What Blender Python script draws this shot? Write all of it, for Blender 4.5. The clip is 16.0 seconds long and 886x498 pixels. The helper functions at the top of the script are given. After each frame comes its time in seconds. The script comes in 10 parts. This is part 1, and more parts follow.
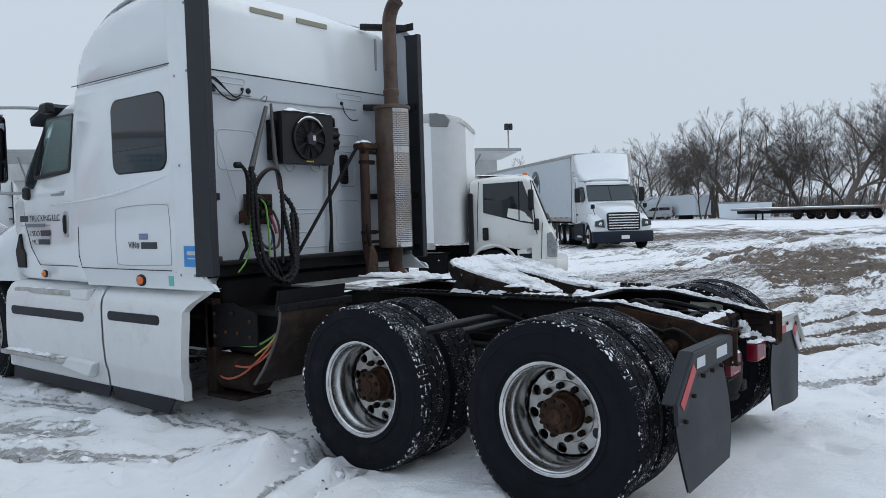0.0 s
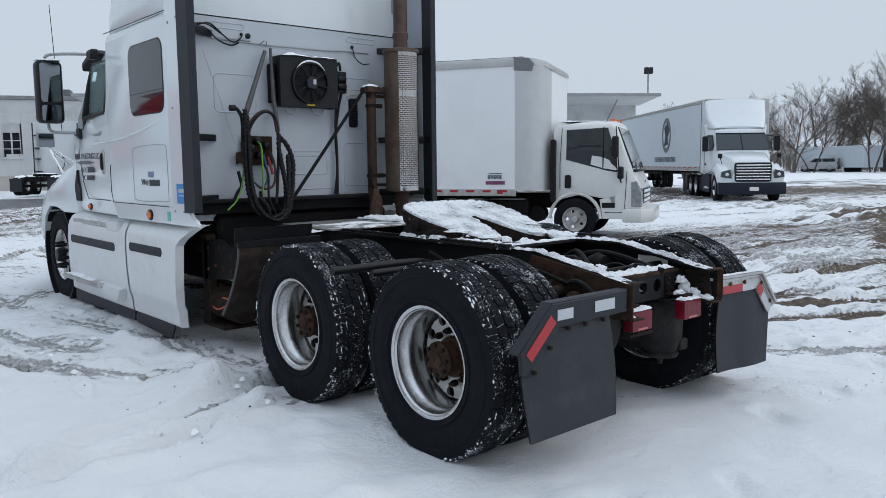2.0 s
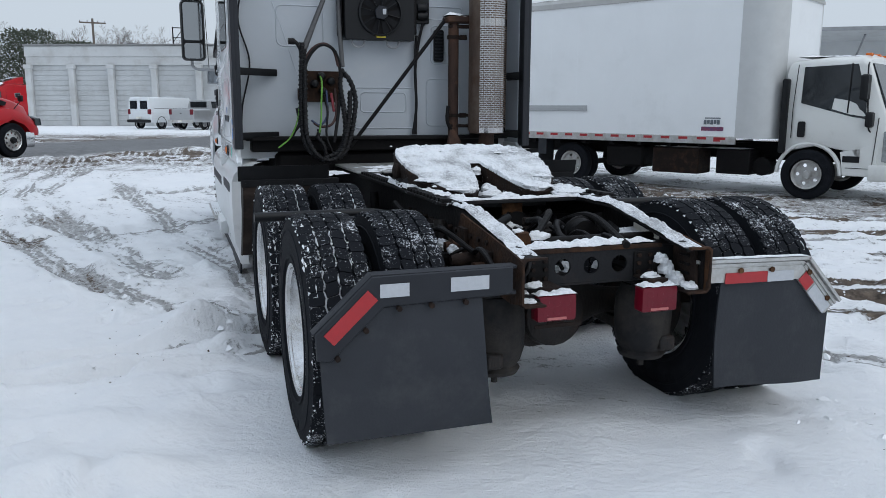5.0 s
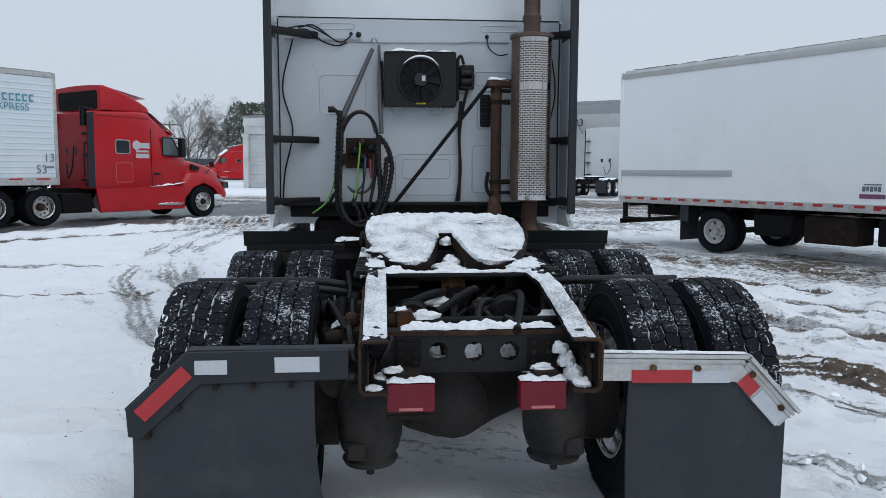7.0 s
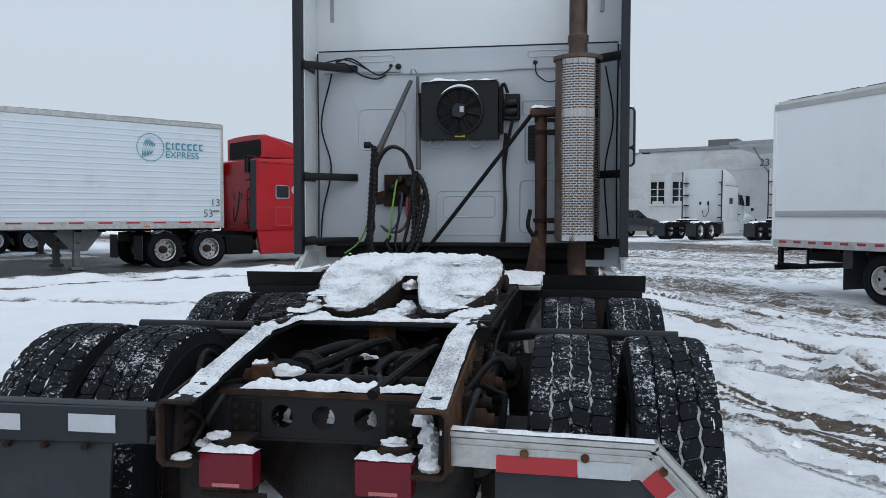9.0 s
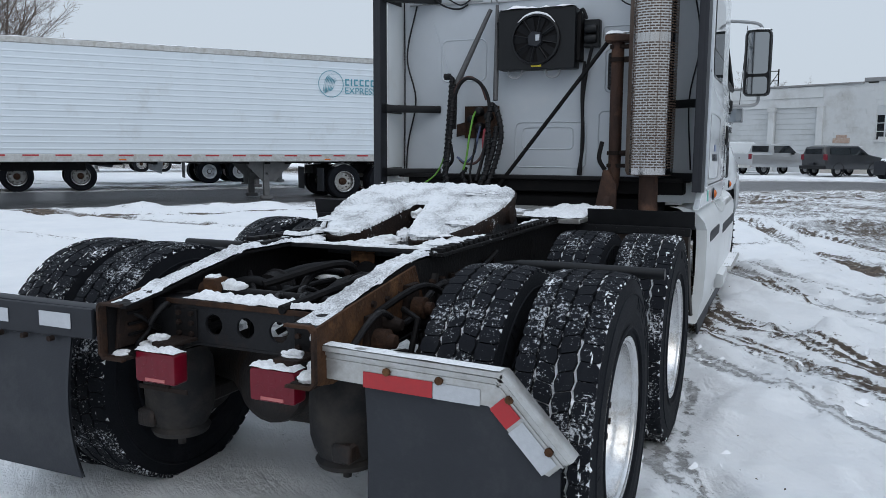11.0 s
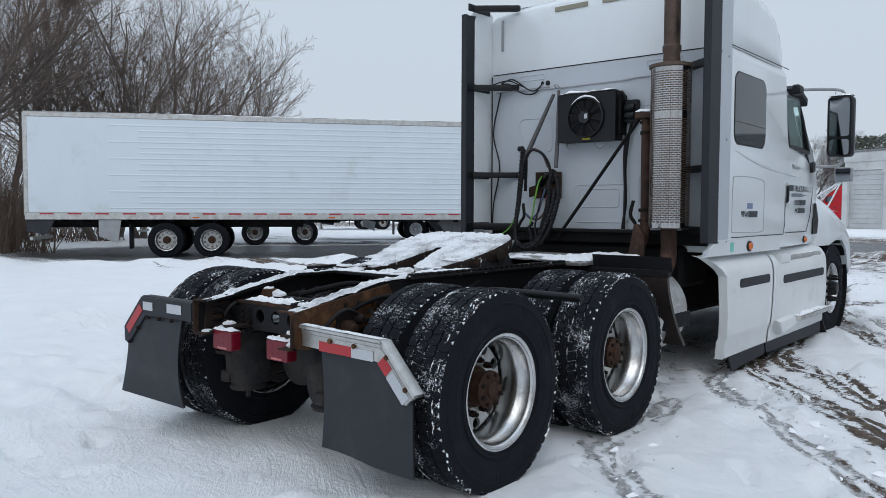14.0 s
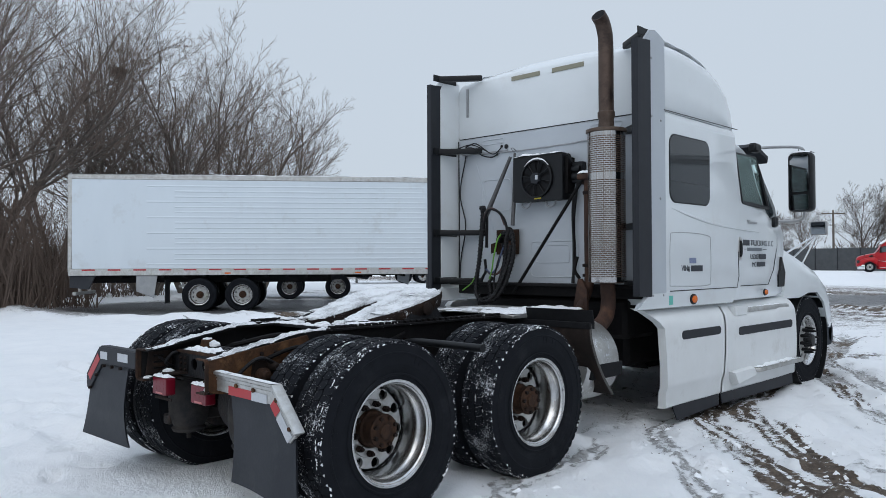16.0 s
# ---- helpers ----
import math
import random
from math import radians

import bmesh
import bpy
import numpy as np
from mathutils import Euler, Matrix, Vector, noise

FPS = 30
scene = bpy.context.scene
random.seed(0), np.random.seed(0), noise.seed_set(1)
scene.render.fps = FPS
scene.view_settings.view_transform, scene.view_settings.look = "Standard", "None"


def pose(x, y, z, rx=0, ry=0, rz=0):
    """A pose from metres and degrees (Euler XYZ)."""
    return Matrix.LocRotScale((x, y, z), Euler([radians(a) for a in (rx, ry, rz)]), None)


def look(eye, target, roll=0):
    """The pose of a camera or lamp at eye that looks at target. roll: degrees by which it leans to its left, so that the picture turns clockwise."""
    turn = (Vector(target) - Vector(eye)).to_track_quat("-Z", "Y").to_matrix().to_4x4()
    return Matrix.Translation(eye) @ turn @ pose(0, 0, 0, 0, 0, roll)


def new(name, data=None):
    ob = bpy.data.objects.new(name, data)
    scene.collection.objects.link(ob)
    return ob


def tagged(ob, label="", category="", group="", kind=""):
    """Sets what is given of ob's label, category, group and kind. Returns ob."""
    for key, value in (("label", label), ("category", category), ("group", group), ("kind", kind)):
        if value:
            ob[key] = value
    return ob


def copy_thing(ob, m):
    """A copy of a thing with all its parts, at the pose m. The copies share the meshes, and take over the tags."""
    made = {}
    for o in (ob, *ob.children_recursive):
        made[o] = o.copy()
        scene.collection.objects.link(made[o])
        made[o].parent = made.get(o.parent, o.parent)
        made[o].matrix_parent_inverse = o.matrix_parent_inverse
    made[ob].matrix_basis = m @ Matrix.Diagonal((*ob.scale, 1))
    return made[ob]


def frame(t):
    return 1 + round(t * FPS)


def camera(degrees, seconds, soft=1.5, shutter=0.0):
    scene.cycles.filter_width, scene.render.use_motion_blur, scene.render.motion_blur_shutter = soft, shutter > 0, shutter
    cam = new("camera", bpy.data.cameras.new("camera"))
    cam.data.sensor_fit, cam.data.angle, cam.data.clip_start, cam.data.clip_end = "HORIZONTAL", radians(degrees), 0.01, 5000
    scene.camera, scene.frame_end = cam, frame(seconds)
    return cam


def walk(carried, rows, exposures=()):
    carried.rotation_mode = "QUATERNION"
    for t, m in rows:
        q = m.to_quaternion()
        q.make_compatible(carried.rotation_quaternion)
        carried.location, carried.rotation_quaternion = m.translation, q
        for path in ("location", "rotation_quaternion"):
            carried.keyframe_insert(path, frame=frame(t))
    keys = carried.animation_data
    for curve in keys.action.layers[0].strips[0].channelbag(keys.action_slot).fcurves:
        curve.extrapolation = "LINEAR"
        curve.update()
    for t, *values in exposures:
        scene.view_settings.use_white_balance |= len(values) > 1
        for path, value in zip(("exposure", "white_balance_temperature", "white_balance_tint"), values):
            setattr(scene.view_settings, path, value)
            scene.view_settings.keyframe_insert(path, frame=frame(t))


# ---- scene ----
cam = camera(59.4, 16.0, soft=0.7)
PATH = [
    (0, (-4.697, -1.977, 1.565), (-3.125, -0.744, 1.477), -1.7),
    (0.5, (-4.5, -2.298, 1.552), (-2.981, -1.002, 1.436), -1.7),
    (1, (-4.264, -2.558, 1.526), (-2.808, -1.195, 1.377), -1.2),
    (1.5, (-4.038, -2.764, 1.538), (-2.657, -1.329, 1.354), -0.9),
    (2, (-3.778, -3.009, 1.526), (-2.478, -1.506, 1.308), -0.6),
    (2.5, (-3.482, -3.147, 1.523), (-2.269, -1.576, 1.273), -0.5),
    (3, (-3.134, -3.192, 1.519), (-2.021, -1.554, 1.237), -0.4),
    (3.5, (-2.781, -3.288, 1.5), (-1.77, -1.591, 1.189), -0.5),
    (4, (-2.412, -3.362, 1.507), (-1.515, -1.607, 1.17), -0.3),
    (4.2, (-2.264, -3.365, 1.486), (-1.418, -1.587, 1.137), -0.2),
    (6.3, (-0.847, -3.431, 1.489), (-0.526, -1.481, 1.183), 0.5),
    (6.5, (-0.709, -3.416, 1.48), (-0.433, -1.455, 1.198), 0.4),
    (7, (-0.332, -3.402, 1.509), (-0.176, -1.418, 1.309), 0.2),
    (7.5, (-0.024, -3.242, 1.484), (0.013, -1.245, 1.389), -0.0),
    (8, (0.251, -3.09, 1.498), (0.166, -1.092, 1.463), -0.2),
    (8.5, (0.575, -3.003, 1.495), (0.371, -1.014, 1.456), -0.2),
    (9, (0.82, -2.816, 1.46), (0.504, -0.843, 1.373), 0.0),
    (9.5, (1.005, -2.605, 1.461), (0.58, -0.657, 1.313), 0.2),
    (9.7, (1.088, -2.539, 1.455), (0.618, -0.603, 1.28), 0.4),
    (11.8, (2.292, -2.77, 1.41), (1.292, -1.056, 1.162), -0.2),
    (12, (2.419, -2.839, 1.402), (1.373, -1.15, 1.168), -0.2),
    (12.5, (2.728, -2.958, 1.403), (1.58, -1.333, 1.201), -0.2),
    (13, (3.076, -2.943, 1.395), (1.854, -1.369, 1.227), -0.1),
    (13.5, (3.365, -3.055, 1.393), (2.098, -1.513, 1.256), 0.1),
    (14, (3.616, -3.136, 1.424), (2.325, -1.611, 1.321), 0.2),
    (14.5, (3.909, -3.092, 1.429), (2.602, -1.58, 1.362), 0.1),
    (15, (4.128, -3.137, 1.426), (2.799, -1.642, 1.396), -0.0),
    (15.5, (4.337, -3.108, 1.449), (2.977, -1.641, 1.455), -0.1),
    (16, (4.576, -2.893, 1.453), (3.184, -1.456, 1.487), -0.2),
]
walk(cam, [(t, look(eye, target, roll)) for t, eye, target, roll in PATH])

# ---------------------------------------------------------------- light
world = bpy.data.worlds.new("overcast")
scene.world = world
world.use_nodes = True
wn, wl = world.node_tree.nodes, world.node_tree.links
wn.clear()
w_out = wn.new("ShaderNodeOutputWorld")
w_bg = wn.new("ShaderNodeBackground")
w_sky = wn.new("ShaderNodeTexSky")
w_sky.sky_type = "NISHITA"
w_sky.sun_disc = False
w_sky.sun_elevation, w_sky.sun_rotation = radians(42), radians(150)
w_sky.air_density, w_sky.dust_density = 1.0, 4.0
w_scale = wn.new("ShaderNodeVectorMath")
w_scale.operation = "SCALE"
w_scale.inputs["Scale"].default_value = 0.09
w_tc = wn.new("ShaderNodeTexCoord")
w_sep = wn.new("ShaderNodeSeparateXYZ")
w_ramp = wn.new("ShaderNodeValToRGB")
w_ramp.color_ramp.elements[0].position, w_ramp.color_ramp.elements[0].color = 0.0, (0.59, 0.67, 0.762, 1)
w_ramp.color_ramp.elements[1].position, w_ramp.color_ramp.elements[1].color = 0.95, (0.89, 1.03, 1.23, 1)
mid_sky = w_ramp.color_ramp.elements.new(0.42)
mid_sky.color = (0.612, 0.695, 0.792, 1)
w_mix = wn.new("ShaderNodeMixRGB")
w_mix.inputs["Fac"].default_value = 0.92
wl.new(w_tc.outputs["Generated"], w_sep.inputs[0])
wl.new(w_sep.outputs["Z"], w_ramp.inputs["Fac"])
wl.new(w_sky.outputs["Color"], w_scale.inputs[0])
wl.new(w_scale.outputs["Vector"], w_mix.inputs["Color1"])
wl.new(w_ramp.outputs["Color"], w_mix.inputs["Color2"])
wl.new(w_mix.outputs["Color"], w_bg.inputs["Color"])
wl.new(w_bg.outputs["Background"], w_out.inputs["Surface"])
w_bg.inputs["Strength"].default_value = 1.01

sun = new("sun", bpy.data.lights.new("sun", "SUN"))
sun.data.energy, sun.data.angle, sun.data.color = 0.55, radians(50), (1.0, 0.98, 0.95)
sun.matrix_world = look((20, -30, 40), (0, 0, 0))
scene.view_settings.exposure = 0.0

# ---------------------------------------------------------------- tools
def link(nt, a, b):
    nt.links.new(a, b)


def surf(name, c1, c2=None, scale=6.0, rough=0.5, metal=0.0, bump=0.0, bscale=60.0, spread=0.5, coat=0.0, grime=None, gscale=1.5, gamount=0.5, stretch=None, spec=0.5, vary=0.0):
    """A procedural surface: base colour c1 broken by c2, fine relief, and larger patches of grime."""
    m = bpy.data.materials.new(name)
    m.use_nodes = True
    nt = m.node_tree
    n = nt.nodes
    p = n["Principled BSDF"]
    p.inputs["Roughness"].default_value = rough
    p.inputs["Metallic"].default_value = metal
    p.inputs["Coat Weight"].default_value = coat
    p.inputs["Coat Roughness"].default_value = 0.08
    p.inputs["Specular IOR Level"].default_value = spec
    geo = n.new("ShaderNodeNewGeometry")
    vec = geo.outputs["Position"]
    if stretch:
        mp = n.new("ShaderNodeMapping")
        mp.inputs["Scale"].default_value = stretch
        link(nt, vec, mp.inputs["Vector"])
        vec = mp.outputs["Vector"]
    c2 = c2 or tuple(0.82 * x for x in c1)
    tex = n.new("ShaderNodeTexNoise")
    tex.inputs["Scale"].default_value, tex.inputs["Detail"].default_value, tex.inputs["Roughness"].default_value = scale, 6, 0.65
    link(nt, vec, tex.inputs["Vector"])
    rmp = n.new("ShaderNodeValToRGB")
    rmp.color_ramp.elements[0].position, rmp.color_ramp.elements[0].color = 0.5 - spread / 2, (*c1, 1)
    rmp.color_ramp.elements[1].position, rmp.color_ramp.elements[1].color = 0.5 + spread / 2, (*c2, 1)
    link(nt, tex.outputs["Fac"], rmp.inputs["Fac"])
    col = rmp.outputs["Color"]
    if grime:
        t2 = n.new("ShaderNodeTexNoise")
        t2.inputs["Scale"].default_value, t2.inputs["Detail"].default_value, t2.inputs["Roughness"].default_value = gscale, 8, 0.7
        link(nt, geo.outputs["Position"], t2.inputs["Vector"])
        r2 = n.new("ShaderNodeValToRGB")
        r2.color_ramp.elements[0].position, r2.color_ramp.elements[0].color = 0.62 - 0.35 * gamount, (0, 0, 0, 1)
        r2.color_ramp.elements[1].position, r2.color_ramp.elements[1].color = 0.78 - 0.25 * gamount, (1, 1, 1, 1)
        link(nt, t2.outputs["Fac"], r2.inputs["Fac"])
        mx = n.new("ShaderNodeMixRGB")
        mx.inputs["Color2"].default_value = (*grime, 1)
        link(nt, r2.outputs["Color"], mx.inputs["Fac"])
        link(nt, col, mx.inputs["Color1"])
        col = mx.outputs["Color"]
    if vary:
        info = n.new("ShaderNodeObjectInfo")
        hs = n.new("ShaderNodeHueSaturation")
        mr = n.new("ShaderNodeMapRange")
        mr.inputs["To Min"].default_value, mr.inputs["To Max"].default_value = 1 - vary, 1 + vary
        link(nt, info.outputs["Random"], mr.inputs["Value"])
        link(nt, mr.outputs["Result"], hs.inputs["Value"])
        link(nt, col, hs.inputs["Color"])
        col = hs.outputs["Color"]
    link(nt, col, p.inputs["Base Color"])
    if bump:
        t3 = n.new("ShaderNodeTexNoise")
        t3.inputs["Scale"].default_value, t3.inputs["Detail"].default_value = bscale, 5
        link(nt, vec, t3.inputs["Vector"])
        bp = n.new("ShaderNodeBump")
        bp.inputs["Strength"].default_value, bp.inputs["Distance"].default_value = bump, 0.01
        link(nt, t3.outputs["Fac"], bp.inputs["Height"])
        link(nt, bp.outputs["Normal"], p.inputs["Normal"])
    return m


class Mesh:
    """Collects vertices and faces for one part."""

    def __init__(self):
        self.v, self.f, self.k = [], [], []

    def add(self, verts, faces, k=0, m=None):
        o = len(self.v)
        self.v += [tuple(m @ Vector(p)) for p in verts] if m else [tuple(p) for p in verts]
        self.f += [tuple(i + o for i in q) for q in faces]
        self.k += [k] * len(faces)
        return self

    def box(self, lo, hi, c=0.004, k=0, m=None):
        lo, hi = [min(a, b) for a, b in zip(lo, hi)], [max(a, b) for a, b in zip(lo, hi)]
        ctr = [(a + b) / 2 for a, b in zip(lo, hi)]
        h = [(b - a) / 2 for a, b in zip(lo, hi)]
        c = min([c] + [x * 0.45 for x in h])
        vs, idx = [], {}
        for sx in (-1, 1):
            for sy in (-1, 1):
                for sz in (-1, 1):
                    s = (sx, sy, sz)
                    for a in range(3):
                        idx[s, a] = len(vs)
                        vs.append(tuple(ctr[i] + s[i] * (h[i] if i == a else h[i] - c) for i in range(3)))
        fs = []
        for a in range(3):
            b, d = (a + 1) % 3, (a + 2) % 3
            for s in (-1, 1):
                q = []
                for u, w in ((-1, -1), (1, -1), (1, 1), (-1, 1)):
                    key = [0, 0, 0]
                    key[a], key[b], key[d] = s, u, w
                    q.append(idx[tuple(key), a])
                fs.append(q if s > 0 else q[::-1])
            for u in (-1, 1):
                for w in (-1, 1):
                    k1, k2 = [0, 0, 0], [0, 0, 0]
                    k1[a], k1[b], k1[d] = -1, u, w
                    k2[a], k2[b], k2[d] = 1, u, w
                    fs.append((idx[tuple(k1), b], idx[tuple(k2), b], idx[tuple(k2), d], idx[tuple(k1), d]))
        for sx in (-1, 1):
            for sy in (-1, 1):
                for sz in (-1, 1):
                    s = (sx, sy, sz)
                    fs.append((idx[s, 0], idx[s, 1], idx[s, 2]))
        return self.add(vs, fs, k, m)

    def prism(self, poly, axis, a, b, c=0.0, k=0, m=None):
        """A polygon drawn across one axis (the other two in xyz order), drawn out from a to b, with a chamfer c."""
        def at(u, v, w):
            return {"x": (w, u, v), "y": (u, w, v), "z": (u, v, w)}[axis]
        n = len(poly)
        area = sum(poly[i][0] * poly[(i + 1) % n][1] - poly[(i + 1) % n][0] * poly[i][1] for i in range(n))
        sgn = 1 if area > 0 else -1
        ins = []
        for i in range(n):
            p0, p1, p2 = Vector(poly[i - 1]), Vector(poly[i]), Vector(poly[(i + 1) % n])
            d1, d2 = (p1 - p0).normalized(), (p2 - p1).normalized()
            n1, n2 = Vector((-d1.y, d1.x)) * sgn, Vector((-d2.y, d2.x)) * sgn
            bis = n1 + n2
            bis = bis / max(bis.length_squared, 0.3) * 2 * 0.5 * 2 if bis.length > 1e-6 else n1
            ins.append(p1 + bis * (c * 0.5 * 2 / 2))
        s = 1 if b > a else -1
        rings = [[at(p[0], p[1], a) for p in (ins if c else poly)]]
        if c:
            rings += [[at(*p, a + s * c) for p in poly], [at(*p, b - s * c) for p in poly]]
        rings.append([at(p[0], p[1], b) for p in (ins if c else poly)])
        return self.loft(rings, k=k, m=m)

    def loft(self, rings, closed=True, caps=True, k=0, m=None):
        n = len(rings[0])
        vs = [p for r in rings for p in r]
        fs = []
        for i in range(len(rings) - 1):
            for j in range(n if closed else n - 1):
                j2 = (j + 1) % n
                fs.append((i * n + j, i * n + j2, (i + 1) * n + j2, (i + 1) * n + j))
        if caps:
            fs.append(tuple(range(n))[::-1])
            fs.append(tuple((len(rings) - 1) * n + j for j in range(n)))
        return self.add(vs, fs, k, m)

    def lathe(self, prof, n=32, axis="x", k=0, m=None, loop=False):
        """prof: rows of (along, radius) turned round an axis through the origin."""
        rings = []
        for a, r in prof:
            ring = []
            for j in range(n):
                t = 2 * math.pi * j / n
                u, w = r * math.cos(t), r * math.sin(t)
                ring.append({"x": (a, u, w), "y": (u, a, w), "z": (u, w, a)}[axis])
            rings.append(ring)
        if loop:
            rings.append(rings[0])
        return self.loft(rings, caps=not loop, k=k, m=m)

    def cyl(self, p, q, r, n=12, k=0, m=None, r2=None):
        return self.tube([p, q], [r, r if r2 is None else r2], n, k, m)

    def tube(self, pts, r, n=8, k=0, m=None):
        pts = [Vector(p) for p in pts]
        rs = r if isinstance(r, (list, tuple)) else [r] * len(pts)
        rings, up = [], None
        for i, p in enumerate(pts):
            d = (pts[min(i + 1, len(pts) - 1)] - pts[max(i - 1, 0)]).normalized()
            if up is None:
                up = d.orthogonal().normalized()
            up = (up - d * up.dot(d))
            up = up.normalized() if up.length > 1e-6 else d.orthogonal().normalized()
            side = d.cross(up)
            rings.append([p + (up * math.cos(2 * math.pi * j / n) + side * math.sin(2 * math.pi * j / n)) * rs[i] for j in range(n)])
        return self.loft(rings, k=k, m=m)

    def grid(self, fn, nu, nv, k=0, m=None):
        vs = [fn(i / nu, j / nv) for j in range(nv + 1) for i in range(nu + 1)]
        fs = [(j * (nu + 1) + i, j * (nu + 1) + i + 1, (j + 1) * (nu + 1) + i + 1, (j + 1) * (nu + 1) + i) for j in range(nv) for i in range(nu)]
        return self.add(vs, fs, k, m)

    def data(self, name, mats, smooth=38, fix=True):
        me = bpy.data.meshes.new(name)
        me.from_pydata(self.v, [], self.f)
        for mt in (mats if isinstance(mats, (list, tuple)) else [mats]):
            me.materials.append(mt)
        me.polygons.foreach_set("material_index", self.k)
        if fix:
            bm = bmesh.new()
            bm.from_mesh(me)
            bmesh.ops.recalc_face_normals(bm, faces=bm.faces)
            bm.to_mesh(me)
            bm.free()
        if smooth:
            me.shade_smooth()
            me.set_sharp_from_angle(angle=radians(smooth))
        me.update()
        return me


def part(name, mesh, mats, parent, label="", smooth=38, m=None):
    ob = new(name, mesh.data(name, mats, smooth) if isinstance(mesh, Mesh) else mesh)
    ob.parent = parent
    if m is not None:
        ob.matrix_basis = m
    if label:
        ob["label"] = label
    return ob


def thing(name, label, category, group="", m=None, kind=""):
    ob = new(name)
    ob.empty_display_size = 0.2
    if m is not None:
        ob.matrix_basis = m
    return tagged(ob, label, category, group, kind)


def solid(name, mesh, mats, label, category, group="", kind="", smooth=38):
    return tagged(new(name, mesh.data(name, mats, smooth)), label, category, group, kind)


def rrect(w0, w1, h0, h1, r, n=4):
    """A rectangle with rounded corners, as a polygon."""
    out = []
    for cx, cy, a0 in ((w1 - r, h1 - r, 0), (w0 + r, h1 - r, 90), (w0 + r, h0 + r, 180), (w1 - r, h0 + r, 270)):
        for i in range(n + 1):
            a = radians(a0 + 90 * i / n)
            out.append((cx + r * math.cos(a), cy + r * math.sin(a)))
    return out


def bend(pts, steps=6):
    """A smooth line (Catmull-Rom) through the points."""
    p = [Vector(q) for q in pts]
    p = [p[0] * 2 - p[1]] + p + [p[-1] * 2 - p[-2]]
    out = []
    for i in range(1, len(p) - 2):
        for s in range(steps):
            t = s / steps
            out.append(0.5 * (2 * p[i] + (p[i + 1] - p[i - 1]) * t + (2 * p[i - 1] - 5 * p[i] + 4 * p[i + 1] - p[i + 2]) * t * t + (3 * p[i] - p[i - 1] - 3 * p[i + 1] + p[i + 2]) * t ** 3))
    out.append(p[-2])
    return out


def inside(x, y, poly):
    r, n = False, len(poly)
    for i in range(n):
        (x1, y1), (x2, y2) = poly[i], poly[i - 1]
        if (y1 > y) != (y2 > y) and x < (x2 - x1) * (y - y1) / (y2 - y1) + x1:
            r = not r
    return r


def snow_on(base, nu, nv, thick, keep=None, rough=9.0, gap=0.35):
    """A lumpy layer of snow on a patch base(u, v) -> point; keep(u, v) gives 0..1."""
    me, idx = Mesh(), {}
    hs = {}
    for j in range(nv + 1):
        for i in range(nu + 1):
            u, v = i / nu, j / nv
            p = Vector(base(u, v))
            e = min(u, 1 - u, v, 1 - v) * min(nu, nv)
            q = p * rough
            h = 0.55 + 0.6 * noise.noise(q) + 0.3 * noise.noise(q * 3.1)
            h = (h - gap) * min(1.0, 0.25 + e * 0.6)
            if keep:
                h *= keep(u, v)
            hs[i, j] = (p, h * thick)
    for j in range(nv):
        for i in range(nu):
            c = [hs[a, b] for a, b in ((i, j), (i + 1, j), (i + 1, j + 1), (i, j + 1))]
            if max(x[1] for x in c) <= 0:
                continue
            q = []
            for a, b in ((i, j), (i + 1, j), (i + 1, j + 1), (i, j + 1)):
                if (a, b) not in idx:
                    p, h = hs[a, b]
                    idx[a, b] = len(me.v)
                    me.v.append((p.x, p.y, p.z + (h if h > 0 else -0.006)))
                q.append(idx[a, b])
            me.f.append(tuple(q))
            me.k.append(0)
    return me


def snow_heap(cx, cy, cz, sx, sy, sz, seed=0, n=18, m=11):
    """A lumpy heap of snow that rests on a flat place."""
    me, off = Mesh(), Vector((seed * 7.3, seed * 3.1, seed * 5.7))
    rings = []
    for i in range(m + 1):
        f = i / m
        ring = []
        for j in range(n):
            a = 2 * math.pi * j / n
            d = Vector((math.cos(a), math.sin(a), 0))
            el = math.pi / 2 * f
            p = Vector((d.x * math.cos(el), d.y * math.cos(el), math.sin(el) ** 0.8))
            k = 1 + 0.35 * noise.noise(p * 1.6 + off) + 0.22 * noise.noise(p * 4.2 + off) + 0.1 * noise.noise(p * 9.0 + off)
            ring.append((cx + p.x * sx * k, cy + p.y * sy * k, cz + p.z * sz * k - 0.004))
        rings.append(ring)
    return me.loft(rings)


def lettering(name, text, size, material, parent, m, depth=0.001, label="", align="LEFT"):
    cu = bpy.data.curves.new(name, "FONT")
    cu.body, cu.size, cu.extrude, cu.align_x = text, size, depth, align
    tmp = bpy.data.objects.new(name, cu)
    scene.collection.objects.link(tmp)
    me = bpy.data.meshes.new_from_object(tmp.evaluated_get(bpy.context.evaluated_depsgraph_get()))
    bpy.data.objects.remove(tmp)
    bpy.data.curves.remove(cu)
    me.materials.clear()
    me.materials.append(material)
    ob = new(name, me)
    ob.parent = parent
    ob.matrix_basis = m
    if label:
        ob["label"] = label
    return ob

